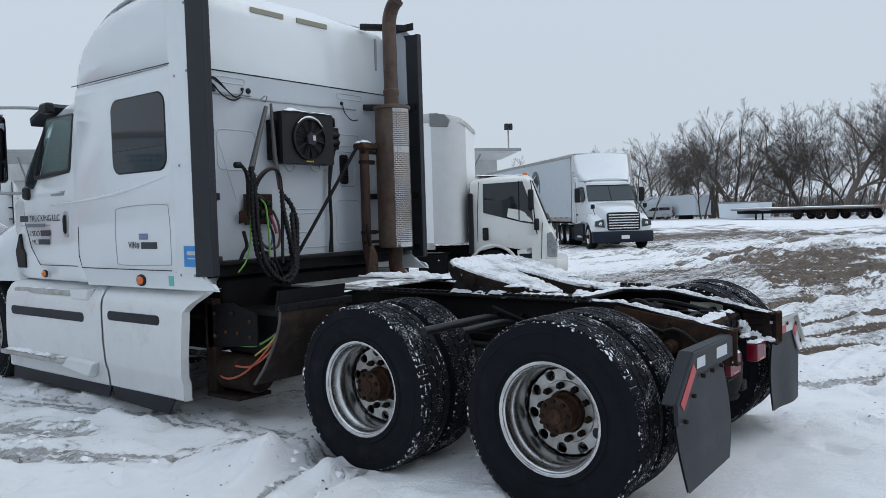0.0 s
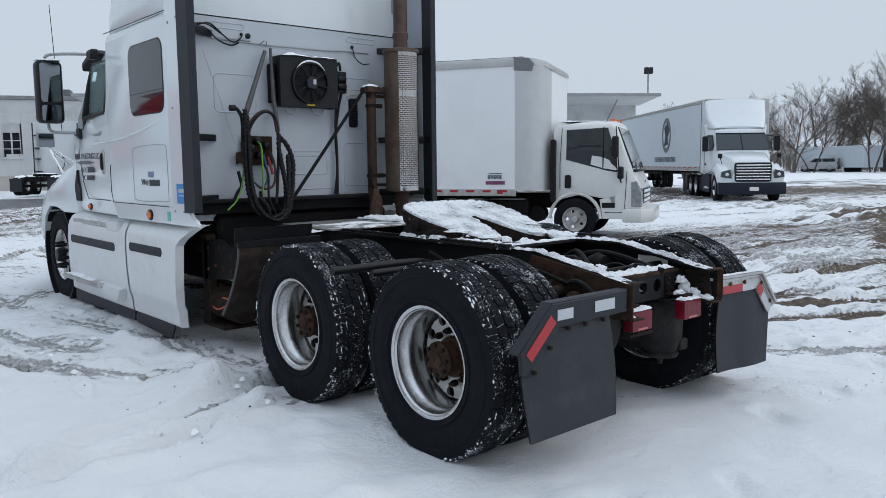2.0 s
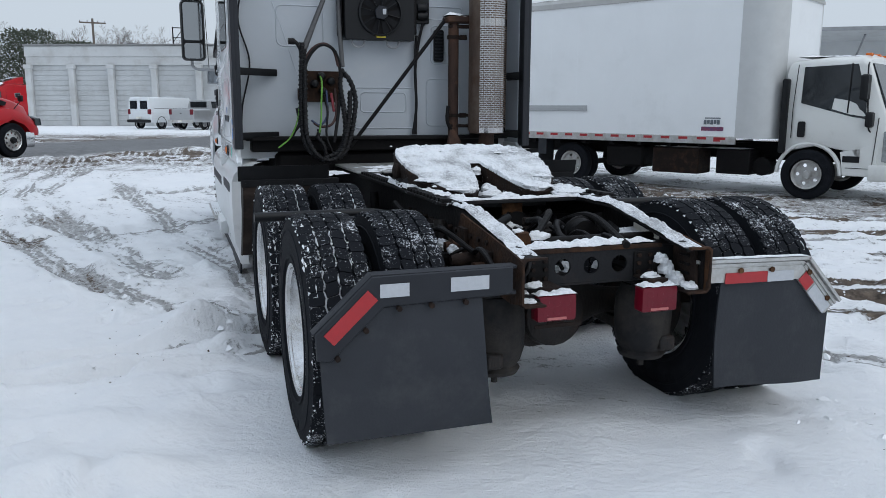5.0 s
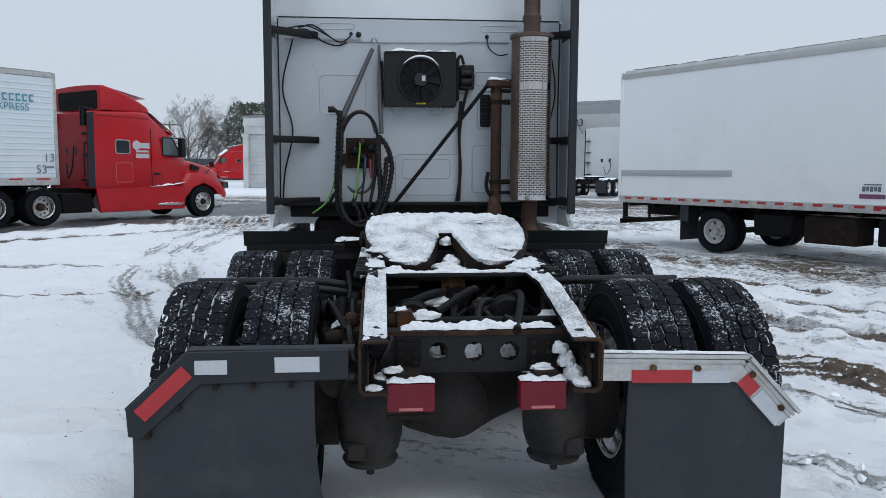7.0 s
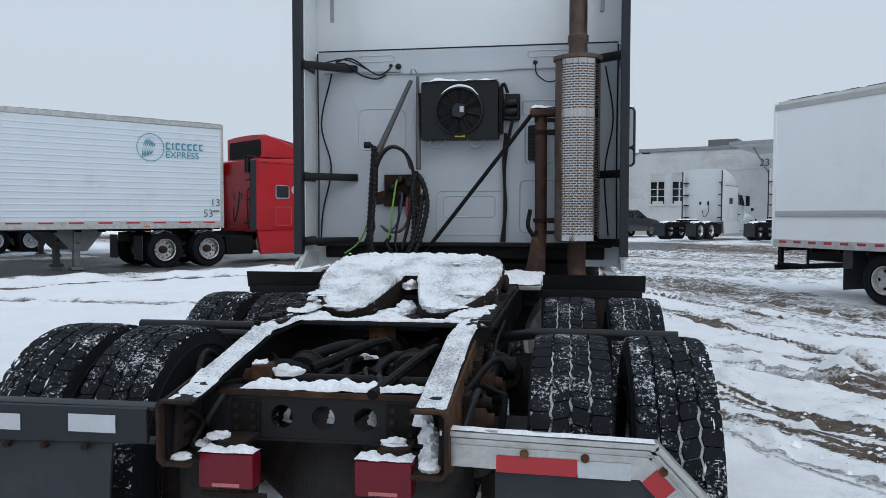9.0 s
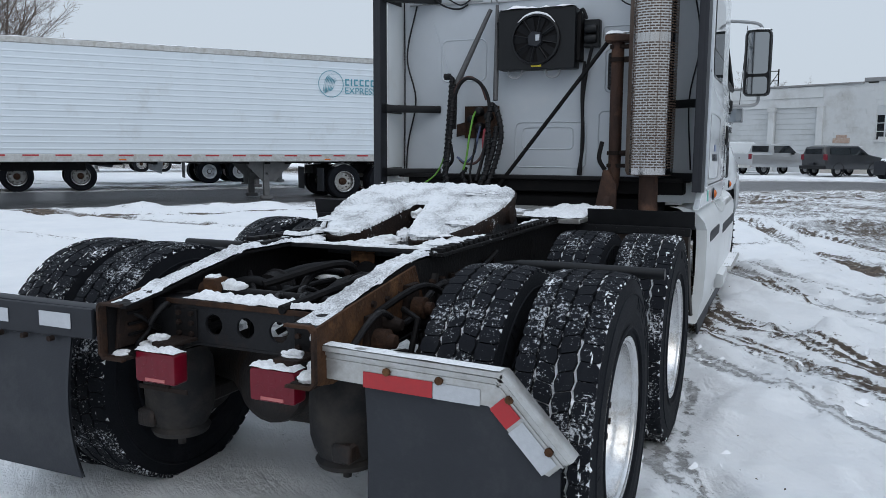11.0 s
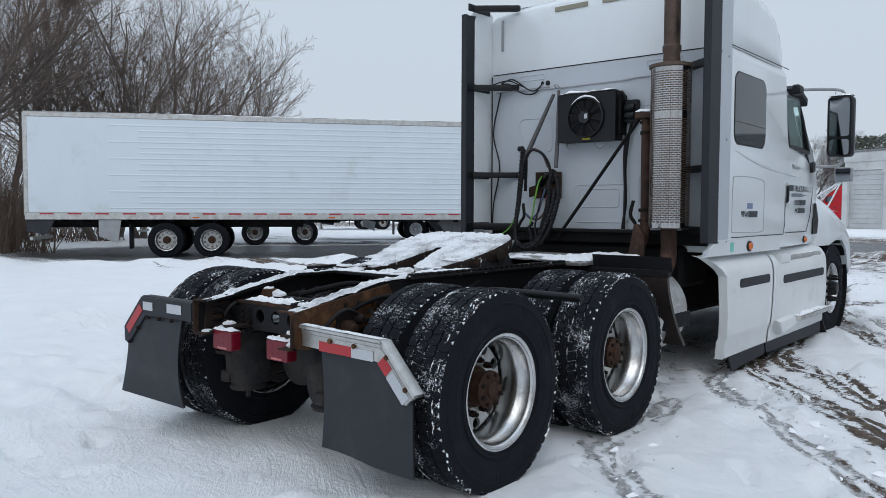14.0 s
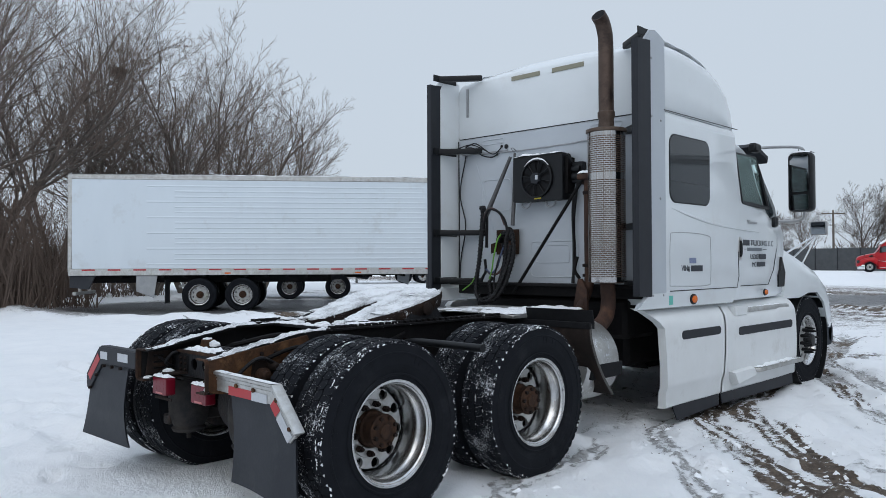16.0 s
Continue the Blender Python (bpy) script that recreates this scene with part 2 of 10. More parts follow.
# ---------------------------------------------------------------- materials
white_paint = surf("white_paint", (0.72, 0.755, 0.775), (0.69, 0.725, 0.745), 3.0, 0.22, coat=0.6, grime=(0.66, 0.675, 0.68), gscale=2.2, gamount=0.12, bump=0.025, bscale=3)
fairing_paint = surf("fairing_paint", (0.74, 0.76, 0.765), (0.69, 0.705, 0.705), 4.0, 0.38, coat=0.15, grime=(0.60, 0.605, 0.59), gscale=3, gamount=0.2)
# the cab's white again, with the shade on its back put into the colour
shaded_white = surf("shaded_white", (0.455, 0.488, 0.525), (0.42, 0.453, 0.49), 3.5, 0.42, coat=0.1, grime=(0.47, 0.49, 0.51), gscale=2.4, gamount=0.2, bump=0.02, bscale=5)
black_rubber = surf("black_rubber", (0.007, 0.0075, 0.009), (0.012, 0.0125, 0.014), 12, 0.7, spec=0.16, bump=0.15, bscale=140)
flap_rubber = surf("flap_rubber", (0.019, 0.022, 0.028), (0.027, 0.030, 0.037), 5, 0.6, bump=0.12, bscale=90, grime=(0.04, 0.043, 0.048), gscale=3.5, gamount=0.3, spec=0.35)
black_plastic = surf("black_plastic", (0.004, 0.0045, 0.006), (0.007, 0.008, 0.0095), 15, 0.45, spec=0.3, bump=0.06, bscale=120)
trim_grey = surf("trim_grey", (0.012, 0.014, 0.019), (0.019, 0.021, 0.027), 8, 0.55, spec=0.35)
frame_black = surf("frame_black", (0.004, 0.004, 0.005), (0.008, 0.007, 0.007), 10, 0.6, bump=0.3, bscale=60, grime=(0.014, 0.012, 0.012), gscale=7, gamount=0.1, spec=0.16)
snowless_black = surf("worn_black_steel", (0.008, 0.0088, 0.011), (0.011, 0.011, 0.0125), 8, 0.6, bump=0.4, bscale=50, grime=(0.024, 0.016, 0.013), gscale=6, gamount=0.18, spec=0.25)
rust = surf("rust", (0.10, 0.046, 0.02), (0.018, 0.011, 0.009), 9, 0.85, bump=0.5, bscale=70, grime=(0.17, 0.085, 0.038), gscale=7, gamount=0.35, spec=0.2)
dark_rust = surf("dark_rust", (0.022, 0.013, 0.010), (0.008, 0.0065, 0.006), 16, 0.8, bump=0.5, bscale=80, grime=(0.05, 0.026, 0.016), gscale=8, gamount=0.3, spec=0.2)
hub_rust = surf("hub_rust", (0.055, 0.028, 0.016), (0.018, 0.011, 0.009), 22, 0.8, bump=0.6, bscale=90, grime=(0.085, 0.042, 0.024), gscale=12, gamount=0.4, spec=0.2)
riser_rust = surf("riser_rust", (0.055, 0.028, 0.019), (0.02, 0.012, 0.01), 12, 0.75, bump=0.4, bscale=80, grime=(0.09, 0.045, 0.028), gscale=6, gamount=0.35, stretch=(1, 1, 0.4), spec=0.3)
# darker upright streaks paint reflections of dark surroundings into the chrome
shield_chrome = surf("shield_chrome", (0.52, 0.51, 0.505), (0.34, 0.33, 0.325), 5, 0.13, 1.0, bump=0.05, bscale=16, stretch=(3, 3, 0.4))
# black of greasy parts; also painted shade for slots, stack mouth and roof wedge
grease_shade = surf("grease_shade", (0.003, 0.003, 0.004), (0.007, 0.006, 0.006), 18, 0.6, bump=0.4, bscale=50, spec=0.15)
alloy = surf("polished_alloy", (0.68, 0.685, 0.69), (0.52, 0.52, 0.52), 9, 0.27, 1.0, bump=0.03, bscale=40, grime=(0.42, 0.40, 0.37), gscale=8, gamount=0.35)
dull_alloy = surf("dull_alloy", (0.62, 0.62, 0.61), (0.45, 0.45, 0.44), 12, 0.42, 0.85, grime=(0.40, 0.38, 0.35), gscale=7, gamount=0.45, bump=0.1, bscale=80)
chrome = surf("chrome", (0.82, 0.83, 0.84), (0.68, 0.69, 0.7), 18, 0.16, 1.0, bump=0.06, bscale=25)
tyre_rubber = surf("tyre_rubber", (0.005, 0.0062, 0.0088), (0.0085, 0.0098, 0.0135), 9, 0.85, bump=0.2, bscale=120, grime=(0.015, 0.016, 0.019), gscale=4.5, gamount=0.2, spec=0.18)
red_paint = surf("red_paint", (0.46, 0.004, 0.012), (0.40, 0.004, 0.010), 2.0, 0.3, coat=0.25, grime=(0.34, 0.012, 0.014), gscale=2, gamount=0.25, spec=0.35)
red_lens = surf("red_lens", (0.155, 0.004, 0.016), (0.11, 0.003, 0.010), 30, 0.3, coat=0.12, spec=0.3)
red_tape = surf("red_tape", (0.42, 0.02, 0.025), (0.34, 0.02, 0.025), 40, 0.35)
white_tape = surf("white_tape", (0.50, 0.52, 0.55), (0.42, 0.44, 0.47), 60, 0.3, bump=0.1, bscale=200)
amber = surf("amber_lens", (0.75, 0.16, 0.01), (0.6, 0.12, 0.01), 40, 0.25, coat=0.4)
blue_sticker = surf("blue_sticker", (0.03, 0.22, 0.55), (0.04, 0.25, 0.58), 10, 0.4)
teal_sticker = surf("teal_sticker", (0.10, 0.48, 0.40), (0.16, 0.5, 0.44), 30, 0.45)
ink = surf("lettering_ink", (0.02, 0.025, 0.035), (0.03, 0.035, 0.045), 10, 0.5)
dull_ink = surf("faded_ink", (0.11, 0.13, 0.15), (0.16, 0.18, 0.2), 20, 0.5)
teal_ink = surf("teal_ink", (0.05, 0.26, 0.34), (0.09, 0.3, 0.37), 12, 0.45)
trailer_white = surf("trailer_white", (0.63, 0.69, 0.74), (0.60, 0.66, 0.71), 2.0, 0.42, grime=(0.53, 0.565, 0.59), gscale=1.2, gamount=0.15, stretch=(1, 1, 0.3))
box_white = surf("box_white", (0.84, 0.86, 0.87), (0.80, 0.82, 0.83), 1.5, 0.38, grime=(0.76, 0.78, 0.785), gscale=0.8, gamount=0.15)
grey_steel = surf("grey_steel", (0.36, 0.37, 0.38), (0.28, 0.29, 0.3), 6, 0.5, 0.3)
green_hose = surf("green_hose", (0.13, 0.34, 0.04), (0.09, 0.26, 0.03), 20, 0.45)
red_hose = surf("red_hose", (0.28, 0.03, 0.045), (0.18, 0.025, 0.03), 20, 0.5)
blue_hose = surf("blue_hose", (0.03, 0.05, 0.11), (0.04, 0.06, 0.12), 20, 0.5)
hose_black = surf("hose_black", (0.004, 0.004, 0.006), (0.012, 0.011, 0.011), 25, 0.55, spec=0.25, bump=0.5, bscale=90)
wall_white = surf("wall_white", (0.60, 0.615, 0.62), (0.53, 0.545, 0.55), 0.8, 0.8, bump=0.4, bscale=7, grime=(0.44, 0.44, 0.43), gscale=0.5, gamount=0.35)
door_white = surf("door_white", (0.53, 0.55, 0.56), (0.47, 0.49, 0.5), 0.8, 0.6, grime=(0.40, 0.41, 0.41), gscale=0.5, gamount=0.4)
bark = surf("bark", (0.17, 0.143, 0.125), (0.105, 0.088, 0.078), 5, 0.9, bump=0.8, bscale=20)
twig_bark = surf("twig_bark", (0.20, 0.152, 0.125), (0.14, 0.106, 0.09), 3, 0.9)
shrub_bark = surf("shrub_bark", (0.165, 0.12, 0.097), (0.11, 0.082, 0.068), 3, 0.9)
grey_bark = surf("grey_bark", (0.10, 0.082, 0.072), (0.068, 0.056, 0.05), 3, 0.9)
needle = surf("needle_foliage", (0.04, 0.055, 0.04), (0.07, 0.078, 0.055), 3, 0.9)
cab_dark = surf("cab_interior", (0.03, 0.033, 0.036), (0.05, 0.05, 0.055), 4, 0.7)
silver_car = surf("silver_car", (0.42, 0.43, 0.44), (0.38, 0.39, 0.4), 3, 0.3, 0.5, coat=0.4)
dark_car = surf("dark_car", (0.012, 0.014, 0.018), (0.018, 0.02, 0.024), 3, 0.35, coat=0.4)
bumper_grey = surf("bumper_grey", (0.011, 0.016, 0.027), (0.016, 0.021, 0.033), 6, 0.55, spec=0.2)
wood_deck = surf("wood_deck", (0.16, 0.10, 0.07), (0.1, 0.065, 0.05), 4, 0.8)
pale_red = surf("pale_red_trim", (0.5, 0.16, 0.15), (0.42, 0.12, 0.12), 20, 0.4)
yellow_tag = surf("yellow_tag", (0.7, 0.55, 0.03), (0.6, 0.48, 0.03), 30, 0.5)
grey_grime = surf("grimy_casting", (0.055, 0.055, 0.055), (0.02, 0.02, 0.02), 20, 0.65, bump=0.3, bscale=60, grime=(0.05, 0.03, 0.02), gscale=8, gamount=0.4, spec=0.3)
tail_rust = surf("tail_rust", (0.075, 0.036, 0.019), (0.013, 0.009, 0.008), 14, 0.85, bump=0.6, bscale=60, grime=(0.02, 0.014, 0.012), gscale=6, gamount=0.5, spec=0.2)
axle_skin = surf("axle_skin", (0.008, 0.008, 0.009), (0.02, 0.016, 0.014), 9, 0.6, bump=0.4, bscale=50, grime=(0.05, 0.03, 0.022), gscale=7, gamount=0.3, stretch=(2, 2, 0.5), spec=0.35)
dusty_rubber = surf("dusty_rubber", (0.022, 0.022, 0.023), (0.010, 0.010, 0.012), 7, 0.75, bump=0.2, bscale=90, grime=(0.045, 0.040, 0.036), gscale=4, gamount=0.5, spec=0.2)
guard_mud = surf("guard_mud", (0.032, 0.022, 0.018), (0.012, 0.010, 0.010), 6, 0.8, bump=0.3, bscale=50, grime=(0.06, 0.044, 0.034), gscale=4, gamount=0.35, spec=0.2)
cream_tag = surf("cream_tag", (0.78, 0.77, 0.70), (0.72, 0.70, 0.64), 30, 0.6)


def glass(name, tint, rough=0.03):
    m = bpy.data.materials.new(name)
    m.use_nodes = True
    p = m.node_tree.nodes["Principled BSDF"]
    p.inputs["Base Color"].default_value = (*tint, 1)
    p.inputs["Roughness"].default_value = rough
    p.inputs["Specular IOR Level"].default_value = 0.6
    return m


dark_glass = glass("dark_glass", (0.012, 0.016, 0.02), 0.04)
cab_glass = glass("cab_glass", (0.022, 0.032, 0.036), 0.03)
screen_glass = glass("screen_glass", (0.10, 0.13, 0.14), 0.05)
clear_glass = glass("clear_glass", (0.75, 0.92, 0.9), 0.02)
clear_glass.node_tree.nodes["Principled BSDF"].inputs["Transmission Weight"].default_value = 0.92
clear_glass.node_tree.nodes["Principled BSDF"].inputs["IOR"].default_value = 1.08
mirror_glass = glass("mirror_glass", (0.30, 0.315, 0.33), 0.03)
mirror_glass.node_tree.nodes["Principled BSDF"].inputs["Metallic"].default_value = 1.0


def snow_surface(name, ground=False):
    """Snow; on the ground it is worn through to slush and mud where the sheet's own values say."""
    m = bpy.data.materials.new(name)
    m.use_nodes = True
    nt = m.node_tree
    n = nt.nodes
    p = n["Principled BSDF"]
    geo = n.new("ShaderNodeNewGeometry")
    pos = geo.outputs["Position"]

    def tex(scale, detail=8, rough=0.65, vec=None):
        t = n.new("ShaderNodeTexNoise")
        t.inputs["Scale"].default_value, t.inputs["Detail"].default_value, t.inputs["Roughness"].default_value = scale, detail, rough
        link(nt, vec or pos, t.inputs["Vector"])
        return t.outputs["Fac"]

    def ramp(fac, a, ca, b, cb):
        r = n.new("ShaderNodeValToRGB")
        r.color_ramp.elements[0].position, r.color_ramp.elements[0].color = a, (*ca, 1)
        r.color_ramp.elements[1].position, r.color_ramp.elements[1].color = b, (*cb, 1)
        link(nt, fac, r.inputs["Fac"])
        return r.outputs["Color"]

    def mix(fac, a, b):
        x = n.new("ShaderNodeMixRGB")
        link(nt, fac, x.inputs["Fac"])
        link(nt, a, x.inputs["Color1"])
        link(nt, b, x.inputs["Color2"])
        return x.outputs["Color"]

    def calc(op, a, b=0.0):
        x = n.new("ShaderNodeMath")
        x.operation = op
        x.use_clamp = False
        for i, q in enumerate((a, b)):
            if isinstance(q, (int, float)):
                x.inputs[i].default_value = q
            else:
                link(nt, q, x.inputs[i])
        return x.outputs[0]

    clean = ramp(tex(1.3, 10, 0.75), 0.3, (0.84, 0.86, 0.885), 0.7, (0.93, 0.94, 0.95))
    bump_h = calc("ADD", calc("MULTIPLY", tex(26, 6, 0.6), 0.6), calc("MULTIPLY", tex(170, 3), 0.25))
    p.inputs["Roughness"].default_value = 0.75
    p.inputs["Specular IOR Level"].default_value = 0.25
    col = clean
    if ground:
        def value(nm):
            a = n.new("ShaderNodeAttribute")
            a.attribute_name = nm
            return a.outputs["Fac"]

        def sub(v):
            x = n.new("ShaderNodeVectorMath")
            x.operation = "SUBTRACT"
            link(nt, v, x.inputs[0])
            x.inputs[1].default_value = (16, 16, 0)
            return x.outputs[0]

        # wheel tracks sweep round a turning circle in the open yard
        sep = n.new("ShaderNodeSeparateXYZ")
        link(nt, sub(pos), sep.inputs[0])
        px, py = sep.outputs[0], sep.outputs[1]
        rad = calc("SQRT", calc("ADD", calc("MULTIPLY", px, px), calc("MULTIPLY", py, py)), 0.0)
        ang = calc("ARCTAN2", calc("SUBTRACT", px, py), calc("MULTIPLY", calc("ADD", px, py), -1.0))
        sway = calc("MULTIPLY", tex(0.22, 3, 0.5), 2.6)
        polar = n.new("ShaderNodeCombineXYZ")
        link(nt, calc("ADD", rad, sway), polar.inputs[0])
        link(nt, calc("MULTIPLY", ang, 2.2), polar.inputs[1])
        straight = n.new("ShaderNodeMapping")
        straight.inputs["Rotation"].default_value = (0, 0, radians(-27))
        straight.inputs["Scale"].default_value = (0.09, 1, 1)
        link(nt, pos, straight.inputs["Vector"])
        arcs, lines = tex(5.5, 6, 0.75, polar.outputs[0]), tex(5.0, 6, 0.75, straight.outputs[0])
        fine = tex(11, 8, 0.8)

        def worn(nm, scale, hard, streak=1.0):
            f = calc("MULTIPLY_ADD", tex(scale, 12, 0.8), 1.3)
            link(nt, value(nm), f.node.inputs[2])
            g = calc("MULTIPLY_ADD", arcs, 1.0 * streak)
            link(nt, f, g.node.inputs[2])
            k = calc("MULTIPLY_ADD", lines, 0.6 * streak)
            link(nt, g, k.node.inputs[2])
            k = calc("SUBTRACT", k, 0.65 + 0.8 * streak)
            return ramp(k, 0.5 - hard, (0, 0, 0), 0.5 + hard, (1, 1, 1))

        slush = ramp(fine, 0.34, (0.66, 0.665, 0.67), 0.64, (0.20, 0.195, 0.19))
        mud = ramp(tex(9.0, 10, 0.8), 0.36, (0.035, 0.027, 0.021), 0.64, (0.20, 0.155, 0.12))
        wet = ramp(tex(3.0, 8, 0.7), 0.3, (0.05, 0.05, 0.053), 0.75, (0.13, 0.13, 0.135))
        w_slush = worn("slush", 13.0, 0.06)
        col = mix(w_slush, col, slush)
        w_mud = worn("mud", 15.0, 0.03)
        col = mix(w_mud, col, mud)
        w_wet = worn("wet", 2.0, 0.08, 0.5)
        col = mix(w_wet, col, wet)
        bump_h = calc("ADD", bump_h, calc("MULTIPLY", calc("ADD", arcs, calc("MULTIPLY", lines, 0.6)), 1.1))
        bump_h = calc("SUBTRACT", bump_h, calc("MULTIPLY", w_slush, 0.35))
        rr = ramp(w_wet, 0.0, (0.75, 0.75, 0.75), 1.0, (0.32, 0.32, 0.32))
        link(nt, rr, p.inputs["Roughness"])
        clods = calc("MULTIPLY", tex(9, 8, 0.7), 0.8)
        bump_h = calc("ADD", bump_h, clods)
    link(nt, col, p.inputs["Base Color"])
    bp = n.new("ShaderNodeBump")
    bp.inputs["Strength"].default_value, bp.inputs["Distance"].default_value = (0.8, 0.04) if ground else (0.6, 0.012)
    link(nt, bump_h, bp.inputs["Height"])
    link(nt, bp.outputs["Normal"], p.inputs["Normal"])
    return m


snow = snow_surface("snow")
ground_snow = snow_surface("ground_snow", True)


def speckled(name, base, amount, scale=28, patch=0.45, pscale=9, thin=0.08, tone=(0.74, 0.76, 0.79)):
    """Rubber or steel with snow packed into it."""
    m = base.copy()
    m.name = name
    nt = m.node_tree
    n = nt.nodes
    p = n["Principled BSDF"]
    src = p.inputs["Base Color"].links[0].from_socket
    geo = n.new("ShaderNodeNewGeometry")
    a = n.new("ShaderNodeTexNoise")
    a.inputs["Scale"].default_value, a.inputs["Detail"].default_value, a.inputs["Roughness"].default_value = scale, 8, 0.75
    b = n.new("ShaderNodeTexNoise")
    b.inputs["Scale"].default_value, b.inputs["Detail"].default_value = pscale, 3
    link(nt, geo.outputs["Position"], a.inputs["Vector"])
    link(nt, geo.outputs["Position"], b.inputs["Vector"])
    s = n.new("ShaderNodeMath")
    s.operation = "MULTIPLY_ADD"
    s.inputs[1].default_value = patch
    link(nt, b.outputs["Fac"], s.inputs[0])
    link(nt, a.outputs["Fac"], s.inputs[2])
    if patch > 0.5:
        half_ = n.new("ShaderNodeMath")
        half_.operation = "MULTIPLY"
        half_.inputs[1].default_value = 0.8
        link(nt, s.outputs[0], half_.inputs[0])
        s = half_
    r = n.new("ShaderNodeValToRGB")      # amount is the level above which snow clings
    r.color_ramp.elements[0].position, r.color_ramp.elements[0].color = amount + 0.2, (0, 0, 0, 1)
    r.color_ramp.elements[1].position, r.color_ramp.elements[1].color = amount + 0.2 + thin, (1, 1, 1, 1)
    link(nt, s.outputs[0], r.inputs["Fac"])
    mx = n.new("ShaderNodeMixRGB")
    mx.inputs["Color2"].default_value = (*tone, 1)
    link(nt, r.outputs["Color"], mx.inputs["Fac"])
    link(nt, src, mx.inputs["Color1"])
    link(nt, mx.outputs["Color"], p.inputs["Base Color"])
    return m


tread_rubber = speckled("tread_rubber", tyre_rubber, 0.62, 85, 0.48, 7, 0.07, (0.50, 0.52, 0.55))
tread_groove = speckled("tread_groove", tyre_rubber, 0.57, 26, 1.0, 6.0)
snowy_black = speckled("snowy_black", frame_black, 0.66, 24)


def crusted():
    """Thin snow on dark steel, pitted so that grey shows through."""
    m = snow.copy()
    m.name = "crusted_snow"
    nt = m.node_tree
    p = nt.nodes["Principled BSDF"]
    dull = nt.nodes.new("ShaderNodeMixRGB")
    dull.blend_type = "MULTIPLY"
    dull.inputs["Fac"].default_value = 1.0
    dull.inputs["Color2"].default_value = (0.84, 0.85, 0.86, 1)
    link(nt, p.inputs["Base Color"].links[0].from_socket, dull.inputs["Color1"])
    src = dull.outputs["Color"]
    geo = nt.nodes.new("ShaderNodeNewGeometry")
    a = nt.nodes.new("ShaderNodeTexNoise")
    a.inputs["Scale"].default_value, a.inputs["Detail"].default_value, a.inputs["Roughness"].default_value = 120, 7, 0.8
    b = nt.nodes.new("ShaderNodeTexNoise")
    b.inputs["Scale"].default_value, b.inputs["Detail"].default_value = 6, 4
    s = nt.nodes.new("ShaderNodeMix")      # mean of the fine and the coarse noise
    s.inputs["Factor"].default_value = 0.4
    r = nt.nodes.new("ShaderNodeValToRGB")
    r.color_ramp.elements[0].position, r.color_ramp.elements[0].color = 0.42, (1, 1, 1, 1)
    r.color_ramp.elements[1].position, r.color_ramp.elements[1].color = 0.53, (0, 0, 0, 1)
    mx = nt.nodes.new("ShaderNodeMixRGB")
    mx.inputs["Color2"].default_value = (0.30, 0.305, 0.315, 1)
    for t in (a, b):
        link(nt, geo.outputs["Position"], t.inputs["Vector"])
    link(nt, a.outputs["Fac"], s.inputs["A"])
    link(nt, b.outputs["Fac"], s.inputs["B"])
    link(nt, s.outputs["Result"], r.inputs["Fac"])
    link(nt, r.outputs["Color"], mx.inputs["Fac"])
    link(nt, src, mx.inputs["Color1"])
    link(nt, mx.outputs["Color"], p.inputs["Base Color"])
    return m


def thin_snow():
    """Granular wet snow that lies thin on metal."""
    m = snow.copy()
    m.name = "thin_snow"
    nt = m.node_tree
    p = nt.nodes["Principled BSDF"]
    geo = nt.nodes.new("ShaderNodeNewGeometry")
    a = nt.nodes.new("ShaderNodeTexNoise")
    a.inputs["Scale"].default_value, a.inputs["Detail"].default_value, a.inputs["Roughness"].default_value = 60, 8, 0.8
    r = nt.nodes.new("ShaderNodeValToRGB")
    r.color_ramp.elements[0].position, r.color_ramp.elements[0].color = 0.34, (0.60, 0.615, 0.64, 1)
    r.color_ramp.elements[1].position, r.color_ramp.elements[1].color = 0.56, (0.80, 0.815, 0.83, 1)
    link(nt, geo.outputs["Position"], a.inputs["Vector"])
    link(nt, a.outputs["Fac"], r.inputs["Fac"])
    link(nt, r.outputs["Color"], p.inputs["Base Color"])
    return m


crust = crusted()
snow_thin = thin_snow()

# lighter grey that paints the light caught on the guard's edge
lit_edge = surf("lit_edge", (0.10, 0.098, 0.095), (0.06, 0.055, 0.05), 12, 0.7)

# ---------------------------------------------------------------- ground
def lattice(x, y, scale, seed):
    """Smooth random values between -1 and 1 over the plane."""
    g = np.random.RandomState(seed).uniform(-1, 1, (256, 256))
    x, y = x * scale, y * scale
    xi, yi = np.floor(x).astype(int), np.floor(y).astype(int)
    fx, fy = x - xi, y - yi
    fx, fy = fx * fx * (3 - 2 * fx), fy * fy * (3 - 2 * fy)
    a, b = g[xi % 256, yi % 256], g[(xi + 1) % 256, yi % 256]
    c, d = g[xi % 256, (yi + 1) % 256], g[(xi + 1) % 256, (yi + 1) % 256]
    return (a * (1 - fx) + b * fx) * (1 - fy) + (c * (1 - fx) + d * fx) * fy


def away(x, y, line):
    """Distance from a broken line, signed by its side."""
    best = np.full(x.shape, 1e9)
    for (x1, y1), (x2, y2) in zip(line[:-1], line[1:]):
        dx, dy = x2 - x1, y2 - y1
        t = np.clip(((x - x1) * dx + (y - y1) * dy) / (dx * dx + dy * dy), 0, 1)
        ex, ey = x - x1 - t * dx, y - y1 - t * dy
        d = np.hypot(ex, ey) * np.where(dx * ey - dy * ex > 0, 1, -1)
        best = np.where(np.abs(d) < np.abs(best), d, best)
    return best


